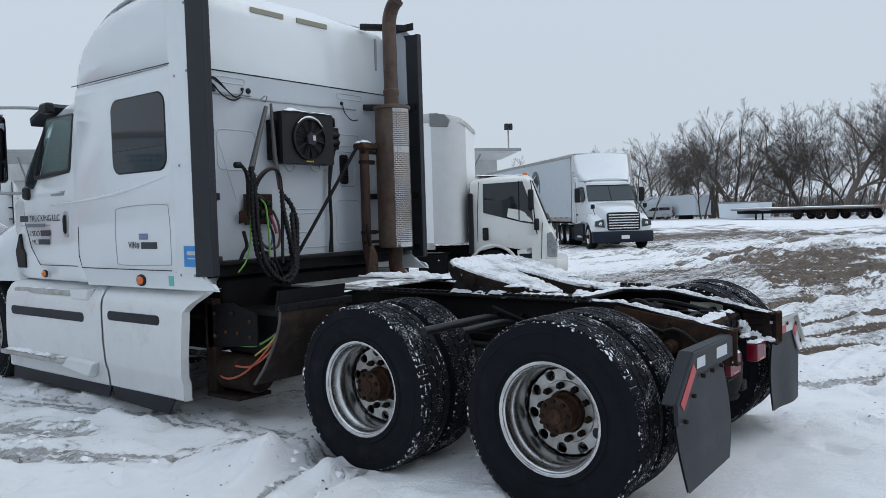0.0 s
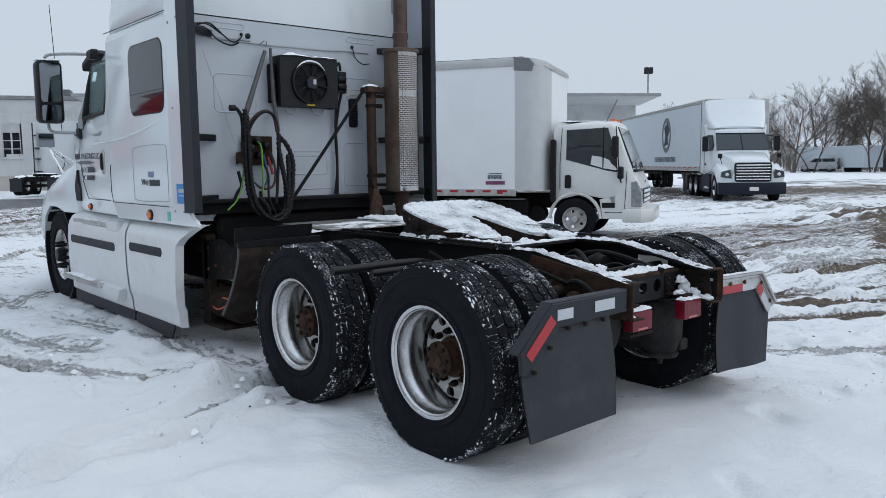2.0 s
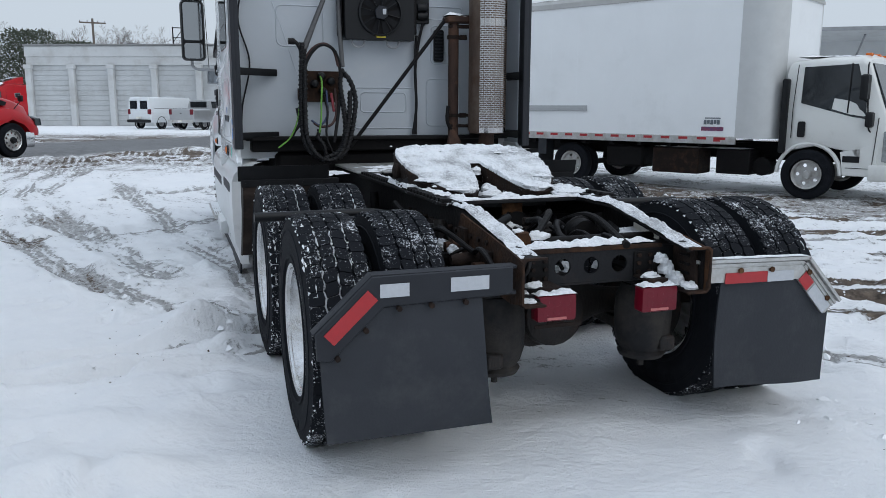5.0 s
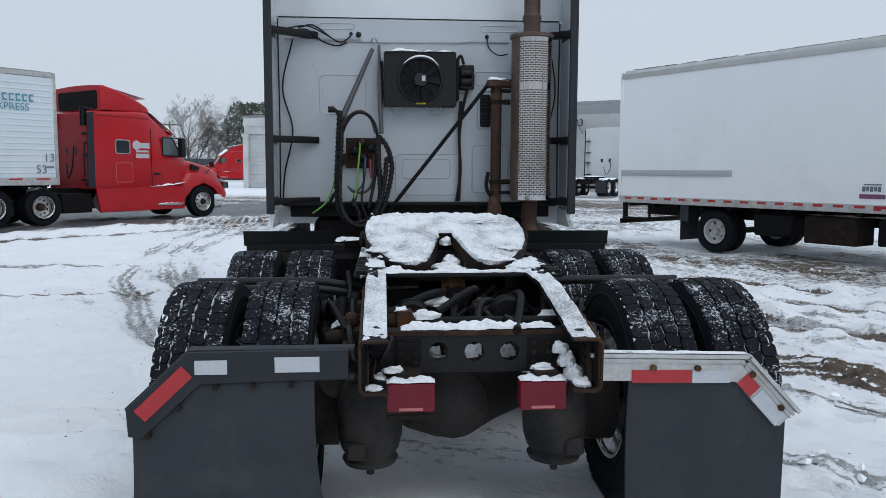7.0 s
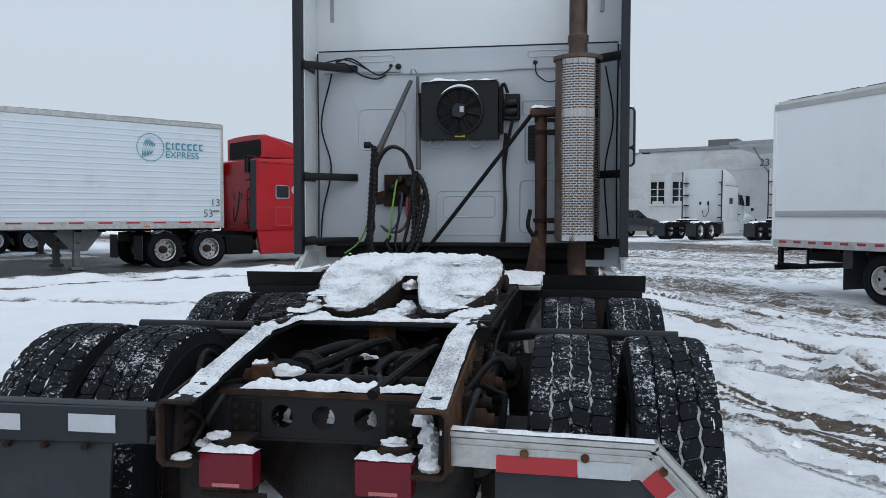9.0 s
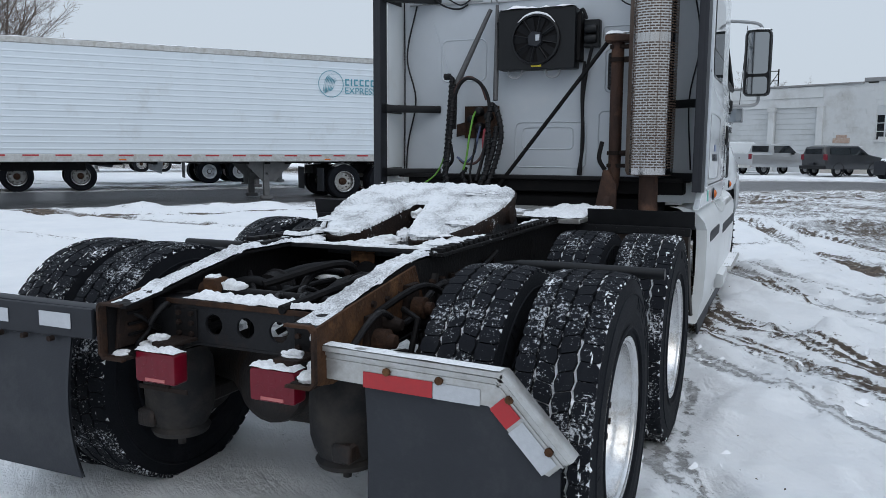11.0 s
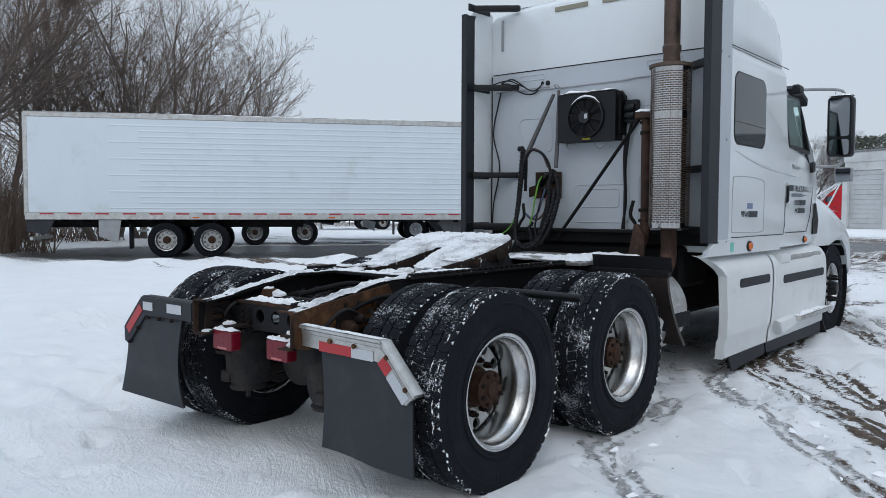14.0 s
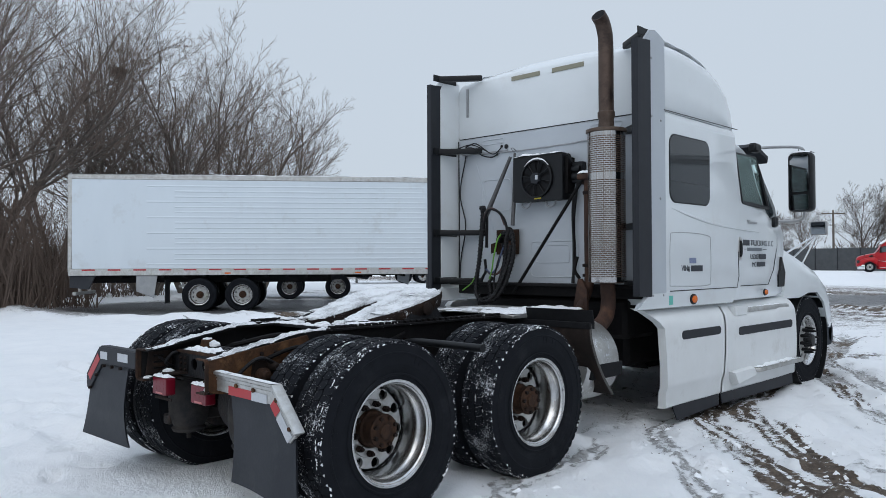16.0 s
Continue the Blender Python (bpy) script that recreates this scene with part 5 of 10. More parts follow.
for x, y, z, r in ((-0.31, 0.02, 0.80, 0.05), (0.33, 0.06, 0.78, 0.06), (0.13, 0.28, 0.86, 0.045)):
    vb = part("relay_valve", Mesh().lathe([(-0.05, r * 0.5), (-0.045, r), (-0.01, r * 1.05), (0.0, r * 0.8), (0.03, r * 0.75), (0.04, r * 0.4)], 16, axis="z", m=pose(x, y, z)), grey_grime, truck, "grimy grey relay valve")
    for a in (20, 110, 230):
        part("valve_port", Mesh().cyl((r * 0.6, 0, 0), (r * 1.5, 0, 0), r * 0.28, 8), dark_rust, vb, m=pose(x, y, z - 0.01, 0, 0, a))
for s in (-1, 1):      # outer side: spring hangers, levelling valve and brackets on the rail's web
    for y, z in ((-0.28, 0.80), (0.02, 0.86), (0.46, 0.84), (0.62, 0.80)):
        hg = part("web_bracket", Mesh().prism([(y - 0.06, z - 0.07), (y + 0.06, z - 0.07), (y + 0.045, z + 0.07), (y - 0.045, z + 0.07)], "x", FX + s * 0.452, FX + s * 0.475, 0.004), dark_rust, truck)
        part("bush", Mesh().lathe([(0.0, 0.012), (0.004, 0.040), (0.05, 0.042), (0.056, 0.026), (0.08, 0.024), (0.084, 0.008)], 14, m=pose(FX + s * 0.474, y, z - 0.02, 0, 0, 0 if s > 0 else 180)), hub_rust, hg)
    part("lever_rod", Mesh().tube([(FX + s * 0.56, -0.24, 0.60), (FX + s * 0.58, -0.16, 0.84), (FX + s * 0.50, -0.12, 0.86)], 0.012, 8), frame_black, truck)
    part("web_line", Mesh().tube(bend([(FX + s * 0.47, -0.45, 0.78), (FX + s * 0.50, -0.30, 0.88), (FX + s * 0.49, -0.08, 0.80), (FX + s * 0.50, 0.2, 0.90), (FX + s * 0.49, 0.55, 0.86)], 6), 0.012, 8), hose_black, truck)
me = Mesh()
me.cyl((-0.12, 0.95, 0.88), (0.35, 0.95, 0.88), 0.11, 16).box((-0.42, 0.6, 0.7), (0.42, 1.2, 0.76), 0.02)
part("air_tank", me, grease_shade, truck)

# tail lamps on their brackets
for x0, x1 in ((-0.318, -0.136), (0.186, 0.365)):
    cx = (x0 + x1) / 2
    me = Mesh()
    me.prism(rrect(x0, x1, 0.606, 0.718, 0.012), "y", -0.565, -0.50, 0.006)
    lamp = part("tail_lamp", me, red_lens, truck, "red tail lamp box with snow on top")
    for i in range(3):
        for j in range(2):
            part("lens_boss", Mesh().lathe([(0.001, 0.017), (-0.0006, 0.0155), (-0.0008, 0.004)], 12, axis="y", m=pose(x0 + 0.04 + 0.05 * i, -0.565, 0.648 + 0.038 * j)), red_lens, lamp)
    me = Mesh()
    me.box((cx - 0.045, -0.5685, 0.613), (cx + 0.045, -0.564, 0.624), 0.001)
    part("plate_light", me, pale_red, lamp)
    part("snow_strip", snow_on(lambda u, v: (x0 + (x1 - x0) * u, -0.567 + 0.068 * v, 0.718), 44, 16, 0.024, rough=20, gap=0.15), snow_thin, lamp)
me = Mesh()
me.box((-0.32, -0.55, 0.575), (-0.10, -0.542, 0.592), 0.002).box((-0.26, -0.548, 0.59), (-0.18, -0.535, 0.62), 0.002)
part("plate_bracket", me, dark_rust, truck)

# mud flaps: the black bracket and the aluminium one
def strip(pts, y, half, thick, me, k=0):
    """A flat bar of a given height along a broken line in x and z."""
    for (xa, za), (xb, zb) in zip(pts[:-1], pts[1:]):
        d = Vector((xb - xa, zb - za)).normalized()
        nn = Vector((-d.y, d.x)) * half
        me.prism([(xa + nn.x, za + nn.y), (xb + nn.x, zb + nn.y), (xb - nn.x, zb - nn.y), (xa - nn.x, za - nn.y)], "y", y - thick / 2, y + thick / 2, 0.003, k)


def tape(parent, x, z, w, h, ang, y, material, name):
    me = Mesh()
    me.box((-w / 2, -0.001, -h / 2), (w / 2, 0.001, h / 2), 0.0003)
    return part(name, me, material, parent, m=pose(x, y, z, 0, ang, 0))


me = Mesh()
me.prism([(-0.455, 0.865), (-0.455, 0.755), (-0.985, 0.742), (-1.195, 0.545), (-1.245, 0.555), (-1.25, 0.655), (-1.03, 0.862)], "y", -0.622, -0.600, 0.006)
flap = part("mud_flap", me, trim_grey, truck, "black mud flap on a painted steel bracket with reflective tape")
part("top_flange", Mesh().prism([(-0.435, 0.868), (-0.435, 0.855), (-1.03, 0.852), (-1.25, 0.645), (-1.258, 0.655), (-1.03, 0.868)], "y", -0.61, -0.545, 0.004), trim_grey, flap)
part("lower_flange", Mesh().prism([(-0.435, 0.765), (-0.435, 0.75), (-0.985, 0.735), (-0.985, 0.75)], "y", -0.61, -0.565, 0.004), trim_grey, flap)
tape(flap, -0.945, 0.806, 0.115, 0.052, 0, -0.6245, white_tape, "reflector")
tape(flap, -0.64, 0.812, 0.16, 0.056, 0, -0.6245, white_tape, "reflector")
tape(flap, -1.115, 0.712, 0.235, 0.056, -43.5, -0.6245, red_tape, "reflector")
me = Mesh()
me.grid(lambda u, v: (-1.232 + 0.65 * u + 0.035 * v ** 3 * max(0.0, u - 0.3) / 0.7 + 0.01 * v, -0.605 - 0.03 * math.sin(v * 2.6) * (0.3 + u) - 0.05 * v * v * (1 - u), 0.752 - 0.205 * max(0, (0.35 - u) / 0.35) * (1 - v) - 0.515 * v - 0.015 * u * v), 14, 12)
me.grid(lambda u, v: (-1.232 + 0.65 * u + 0.035 * v ** 3 * max(0.0, u - 0.3) / 0.7 + 0.01 * v, -0.595 - 0.03 * math.sin(v * 2.6) * (0.3 + u) - 0.05 * v * v * (1 - u), 0.752 - 0.205 * max(0, (0.35 - u) / 0.35) * (1 - v) - 0.515 * v - 0.015 * u * v), 14, 12)
part("rubber_sheet", me, flap_rubber, flap)
for x, z in ((-0.66, 0.74), (-0.8, 0.738), (-0.93, 0.735), (-1.06, 0.66), (-1.17, 0.56)):
    part("flap_bolt", Mesh().cyl((x, -0.64, z), (x, -0.62, z), 0.011, 8), dark_rust, flap)

me = Mesh()
me.prism([(0.452, 0.826), (0.452, 0.715), (1.03, 0.70), (1.185, 0.528), (1.215, 0.52), (1.285, 0.588), (1.08, 0.81)], "y", -0.56, -0.548, 0.003)
flap = part("mud_flap", me, dull_alloy, truck, "black mud flap on a dented ribbed aluminium bracket")
for q0, q1 in (((0.452, 0.826), (1.08, 0.81)), ((1.08, 0.81), (1.29, 0.585))):
    d = Vector((q1[0] - q0[0], q1[1] - q0[1])).normalized()
    nn = Vector((-d.y, d.x))
    for off, dep, th in ((0.0, 0.05, 0.016), (-0.022, 0.016, 0.012), (-0.042, 0.008, 0.008)):
        a, b = Vector(q0) + nn * off, Vector(q1) + nn * off
        part("bracket_rib", Mesh().prism([tuple(a), tuple(b), tuple(b - nn * th), tuple(a - nn * th)], "y", -0.56 - dep * 0.45, -0.548 + dep * 0.6, 0.002), dull_alloy, flap)
tape(flap, 0.735, 0.728, 0.235, 0.05, 0.8, -0.5625, red_tape, "reflector")
tape(flap, 0.93, 0.724, 0.15, 0.05, 0.8, -0.5625, white_tape, "reflector")
tape(flap, 1.082, 0.687, 0.075, 0.058, 47, -0.5625, red_tape, "reflector")
tape(flap, 1.165, 0.595, 0.15, 0.058, 47, -0.5625, white_tape, "reflector")
for x, z in ((0.70, 0.763), (0.875, 0.758), (1.095, 0.73), (1.215, 0.595)):
    part("flap_bolt", Mesh().cyl((x, -0.57, z), (x, -0.555, z), 0.013, 8), rust, flap)
me = Mesh()
for yy in (-0.545, -0.535):
    me.grid(lambda u, v: (0.612 + 0.632 * u, yy + 0.02 * math.sin(3 * v) * (1 - u) + 0.01 * math.sin(7 * u) * v, 0.72 - 0.16 * max(0, (u - 0.68) / 0.32) * (1 - v) - 0.515 * v - 0.03 * u * v), 14, 12)
part("rubber_sheet", me, flap_rubber, flap)
part("snow_strip", snow_on(lambda u, v: (0.47 + 0.6 * u, -0.58 + 0.05 * v, 0.828 - 0.016 * u), 30, 4, 0.016, gap=0.2), snow_thin, truck)

# pipes that carried rear wheel guards, and the guards before the drive wheels
for s in (-1, 1):
    for y, z, x1 in ((0.84, 0.905, 1.32), (0.72, 0.885, 1.12)):
        me = Mesh()
        me.tube(bend([(s * 0.44, y + 0.05, z - 0.05), (s * 0.6, y + 0.02, z - 0.015), (s * 0.75, y, z), (s * x1, y - 0.01, z)], 5), 0.026 if y > 0.8 else 0.022, 14)
        if s < 0 or y > 0.8:
            part("guard_pipe", me, black_plastic, truck, "black steel pipe between the drive wheels")
    me = Mesh()
    me.prism([(2.125, 0.98), (2.14, 0.98), (2.115, 1.085), (2.10, 1.085)], "x", s * 0.67, s * 1.30, 0.003)
    me.box((s * 0.60, 2.10, 0.94), (s * 1.28, 2.17, 0.99), 0.004)
    for i in range(5):
        me.cyl((s * (0.72 + 0.13 * i), 2.095, 0.965), (s * (0.72 + 0.13 * i), 2.11, 0.965), 0.012, 8)
    g = part("wheel_guard", me, black_rubber, truck, "black quarter guard with a rubber lip")
    me = Mesh()
    prof = [(2.13, 0.99), (2.11, 0.96), (2.12, 0.86), (2.18, 0.72), (2.28, 0.56), (2.41, 0.41)]
    me.loft([[(s * 0.66, q.y, q.z) for q in bend([(0, *q) for q in prof])], [(s * 1.27, q.y, q.z) for q in bend([(0, *q) for q in prof])]], closed=False, caps=False)
    me.loft([[(s * 1.27, q.y, q.z) for q in bend([(0, *q) for q in prof])], [(s * 1.27, q.y + 0.03, q.z + 0.008) for q in bend([(0, *q) for q in prof])]], closed=False, caps=False)
    me.loft([[(s * 1.27, q.y + 0.03, q.z + 0.008) for q in bend([(0, *q) for q in prof])], [(s * 0.66, q.y + 0.03, q.z + 0.008) for q in bend([(0, *q) for q in prof])]], closed=False, caps=False)
    part("guard_sheet", me, guard_mud, g, "mud-stained guard sheet")
    # thin bead whose paler colour stands for the lit rim of the sheet
    part("guard_edge", Mesh().tube(bend([(s * 1.27, q[0] + 0.015, q[1] + 0.004) for q in prof], 4), 0.011, 8), lit_edge, g)
    part("snow_strip", snow_on(lambda u, v: (s * (0.5 + 0.17 * u), 2.2 + 0.3 * v, 1.005), 10, 12, 0.03), snow_thin, truck)

# fifth wheel
def fw_z(y):
    return 1.028 + (y - 0.60) * 0.26


half = [(0.040, 1.10), (0.046, 1.03), (0.062, 0.95), (0.088, 0.82), (0.118, 0.70), (0.15, 0.625), (0.195, 0.578), (0.245, 0.582), (0.30, 0.625), (0.365, 0.725), (0.42, 0.835), (0.455, 0.95), (0.468, 1.10), (0.466, 1.24), (0.44, 1.33), (0.39, 1.385), (0.28, 1.415), (0.14, 1.425)]
FW = [(FX + x, y) for x, y in half] + [(FX - x, y) for x, y in half[::-1]]
FWC = (FX, 1.05)


def fw_ring(dz, f):
    out = []
    for x, y in FW:
        qx, qy = FWC[0] + (x - FWC[0]) * f, FWC[1] + (y - FWC[1]) * f
        deep = 0.40 + 0.60 * min(1.0, max(0.0, (y - 0.58) / 0.26))      # the skirt is lower at the horns
        out.append((qx, qy, fw_z(y) + dz * deep))
    return out


fifth = part("fifth_wheel", Mesh().loft([fw_ring(-0.11, 0.94), fw_ring(-0.095, 0.975), fw_ring(-0.03, 1.0), fw_ring(-0.008, 1.0), fw_ring(0.0, 0.988)]), speckled("greasy_plate", dark_rust, 0.66, 40), truck, "tilted fifth wheel coupling plate under crusted snow")
me = snow_on(lambda u, v: (FX - 0.48 + 0.96 * u, 0.57 + 0.87 * v, fw_z(0.57 + 0.87 * v) + 0.001), 170, 160, 0.020,
             keep=lambda u, v: 1.0 if inside(FX + (-0.48 + 0.96 * u) * 1.02, 0.57 + 0.87 * v + (-0.012 if v < 0.5 else 0.01), FW) else -1, rough=26, gap=0.0)
part("snow_cover", me, crust, fifth, "thin crusted snow on the coupling plate")
for i, (x, y, a, b, c) in enumerate(((-0.20, 0.66, 0.09, 0.07, 0.022), (0.27, 0.68, 0.10, 0.08, 0.024), (0.36, 0.84, 0.07, 0.10, 0.018), (-0.34, 0.82, 0.08, 0.10, 0.016), (0.30, 1.30, 0.13, 0.08, 0.014), (-0.20, 1.34, 0.14, 0.06, 0.014))):
    part("snow_lump", snow_heap(x, y, fw_z(y) - 0.004, a, b, c, 40 + i, 24, 8), snow_thin, fifth)
me = Mesh()
for s in (-1, 1):
    part("pivot_stand", Mesh().prism([(0.90, 1.0), (1.36, 1.0), (1.25, 1.13), (1.04, 1.13)], "x", FX + s * 0.34, FX + s * 0.455, 0.008), snowless_black, fifth, "cast pivot stand")
    part("pivot_pin", Mesh().lathe([(0, 0.01), (0.003, 0.045), (0.03, 0.048), (0.04, 0.03), (0.042, 0.005)], 16, m=pose(FX + s * 0.455, 1.14, 1.11, 0, 0, 0 if s > 0 else 180)), dark_rust, fifth)
    rack = part("slide_rail", Mesh().box((FX + s * 0.385, 0.24, 1.003), (FX + s * 0.50, 2.05, 1.02), 0.003), snowy_black, truck, "toothed slide rail of the coupling")
    tooth = Mesh().box((-0.027, -0.018, 0), (0.027, 0.018, 0.02), 0.003).data("tooth", snowy_black)
    for j in range(30):
        part("tooth", tooth, None, rack, m=pose(FX + s * 0.463, 0.27 + 0.06 * j, 1.018))
part("slide_bar", Mesh().box((FX - 0.43, 0.40, 0.984), (FX + 0.43, 0.47, 1.004), 0.004), snowless_black, truck)
part("slide_base", Mesh().box((FX - 0.35, 1.05, 0.98), (FX + 0.35, 1.35, 1.03), 0.006), snowless_black, truck)
for x0, x1, y0, y1, z, th in ((-0.40, 0.46, 0.402, 0.468, 1.004, 0.022), (-0.42, -0.32, 0.48, 0.86, 1.022, 0.03), (0.36, 0.50, 0.46, 0.86, 1.022, 0.03), (-0.46, -0.34, 0.86, 1.30, 1.022, 0.04)):
    part("snow_strip", snow_on(lambda u, v: (x0 + (x1 - x0) * u, y0 + (y1 - y0) * v, z), 60, 30, th, rough=14, gap=0.1), snow_thin, truck)
for i, (x, y, z, a, b, c) in enumerate(((FX, 0.55, 0.985, 0.09, 0.05, 0.04), (FX - 0.02, 0.74, 0.985, 0.07, 0.07, 0.04), (FX + 0.02, 0.88, 0.985, 0.05, 0.08, 0.06), (FX, 1.05, 1.09, 0.035, 0.05, 0.04), (-0.27, 0.52, 1.0, 0.05, 0.07, 0.03), (0.36, 0.54, 1.01, 0.06, 0.08, 0.03))):
    part("snow_lump", snow_heap(x, y, z, a, b, c, 60 + i), snow_thin, truck)
part("stop_plate", Mesh().box((-0.035, 0.47, 0.87), (0.085, 0.484, 0.985), 0.003), rust, truck, "rusty hanging stop plate")
part("stop_bolt", Mesh().cyl((0.0, 0.45, 0.92), (0.0, 0.472, 0.92), 0.012, 6), grease_shade, truck)
part("base_plate", Mesh().box((FX - 0.20, 0.48, 0.955), (FX + 0.20, 0.95, 0.985), 0.004), snowless_black, truck)

# catwalk plates behind the cab
me = Mesh()
for i in range(5):
    me.box((-0.46 + 0.19 * i, 2.12, 1.012), (-0.28 + 0.19 * i, 2.95, 1.03), 0.004)
part("catwalk", me, dull_alloy, truck, "snow-dusted aluminium deck plate")
part("snow_strip", snow_on(lambda u, v: (-0.40 + 0.86 * u, 2.05 + 0.5 * v, 1.030), 90, 60, 0.03, rough=7, gap=0.62), snow_thin, truck)
part("snow_strip", snow_on(lambda u, v: (0.30 + 0.36 * u, 1.95 + 0.98 * v, 1.030), 40, 90, 0.045, rough=9, gap=0.1), snow_thin, truck)
part("side_deck", Mesh().box((0.49, 1.95, 1.0), (0.66, 2.95, 1.028), 0.004), dull_alloy, truck)
part("data_plate", Mesh().box((FX + 0.424, -0.27, 0.872), (FX + 0.4285, -0.05, 0.928), 0.001), cream_tag, truck, "cream maker's plate")

# ---------------------------------------------------------------- cab of the tractor
def section(y, hw, zb, zt, ht=None, belt=None, r=0.08, crown=0.0, n=5):
    """A cross-section of a cab at y: straight sides, leaning in above the belt line, with rounded shoulders."""
    ht = hw if ht is None else ht
    belt = belt if belt is not None else zt - r - 0.02
    pts = [(hw - 0.02, zb), (hw, zb + 0.03), (hw, (zb + belt) / 2), (hw, belt)]
    for i in range(n + 1):
        a = math.pi / 2 * i / n
        pts.append((ht - r + r * math.cos(a), zt - r + r * math.sin(a)))
    pts += [((ht - r) * 0.6, zt + crown * 0.7), ((ht - r) * 0.25, zt + crown)]
    return [(x, y, z) for x, z in pts] + [(-x, y, z) for x, z in pts[::-1]]


def carved(name, body, cutters, mats):
    """The body with the cutters taken out of it."""
    def temp(me_):
        o = bpy.data.objects.new("temp", me_)
        scene.collection.objects.link(o)
        return o
    a = temp(body.data(name, mats, 0))
    kill = [a]
    for c in cutters:
        b = temp(c.data("cutter", mats, 0))
        kill.append(b)
        md = a.modifiers.new("cut", "BOOLEAN")
        md.operation, md.object, md.solver = "DIFFERENCE", b, "EXACT"
    me_ = bpy.data.meshes.new_from_object(a.evaluated_get(bpy.context.evaluated_depsgraph_get()))
    for o in kill:
        bpy.data.objects.remove(o)
    me_.name = name
    me_.shade_smooth()
    me_.set_sharp_from_angle(angle=radians(35))
    return me_


body = Mesh()
body.loft([section(3.34, 1.20, 1.06, 2.80), section(3.355, 1.235, 1.06, 2.80), section(3.40, 1.245, 1.06, 2.80), section(4.80, 1.245, 1.06, 2.79),
           section(4.93, 1.235, 1.06, 2.74, 1.16, 2.05, 0.12, 0.03), section(5.30, 1.225, 1.06, 2.71, 1.13, 2.0, 0.14, 0.05), section(5.52, 1.21, 1.06, 2.67, 1.10, 1.98, 0.14, 0.05),
           section(5.68, 1.205, 1.06, 2.60, 1.06, 1.95, 0.12, 0.05), section(6.02, 1.18, 1.06, 2.24, 1.08, 1.93, 0.10, 0.03), section(6.34, 1.14, 1.08, 1.86, 1.10, 1.78, 0.06, 0.02), section(6.40, 1.10, 1.1, 1.74, 1.0, 1.6, 0.05, 0.0)])
DOOR_WIN = [(4.99, 2.06), (5.02, 2.57), (5.52, 2.57), (5.60, 2.38), (5.66, 2.03)]
cut = Mesh().prism(DOOR_WIN, "x", -1.5, 1.5, k=1)
cab = part("cab", carved("cab", body, [cut], [white_paint, cab_dark]), None, truck, "white sleeper cab with faint reflections and road film")

roof = Mesh()
rows = [(3.335, 1.20, 3.36, 0.10), (3.35, 1.225, 3.385, 0.12), (3.42, 1.24, 3.41, 0.14), (3.7, 1.24, 3.42, 0.16), (4.0, 1.238, 3.41, 0.18), (4.3, 1.232, 3.375, 0.18), (4.52, 1.225, 3.30, 0.17), (4.7, 1.21, 3.19, 0.15), (4.83, 1.19, 3.05, 0.12), (4.90, 1.17, 2.92, 0.07), (4.925, 1.15, 2.82, 0.02)]
roof.loft([section(y, hw, 2.786, zt, None, None, r, 0.06 if y > 3.4 else 0.02) for y, hw, zt, r in rows])
roof_part = part("roof_fairing", roof, white_paint, truck, "white raised roof fairing rimmed with snow")
part("snow_rim", snow_on(lambda u, v: (-1.12 + 2.24 * v, 3.5 + 1.35 * u, 3.475 - 0.04 * u - 0.36 * u ** 4 - 0.03 * abs(v - 0.5)), 26, 30, 0.06, gap=0.1), snow, roof_part)
me = Mesh()
for x0, x1 in ((-0.46, -0.10), (0.05, 0.42)):
    me.box((x0, 3.326, 3.315), (x1, 3.334, 3.36), 0.002)
part("marker_strip", me, surf("khaki_strip", (0.28, 0.27, 0.2), (0.22, 0.21, 0.16), 9, 0.6), roof_part, "faded khaki strip")
me = Mesh()
for s in (-1, 1):
    me.box((s * 1.06, 3.326, 3.02), (s * 1.09, 3.334, 3.33), 0.002)
part("tape_patch", me, grey_steel, roof_part)

# seams
def seam(parent, pts, r=0.004, name="seam"):
    return part(name, Mesh().tube(pts, r, 6), black_plastic, parent)


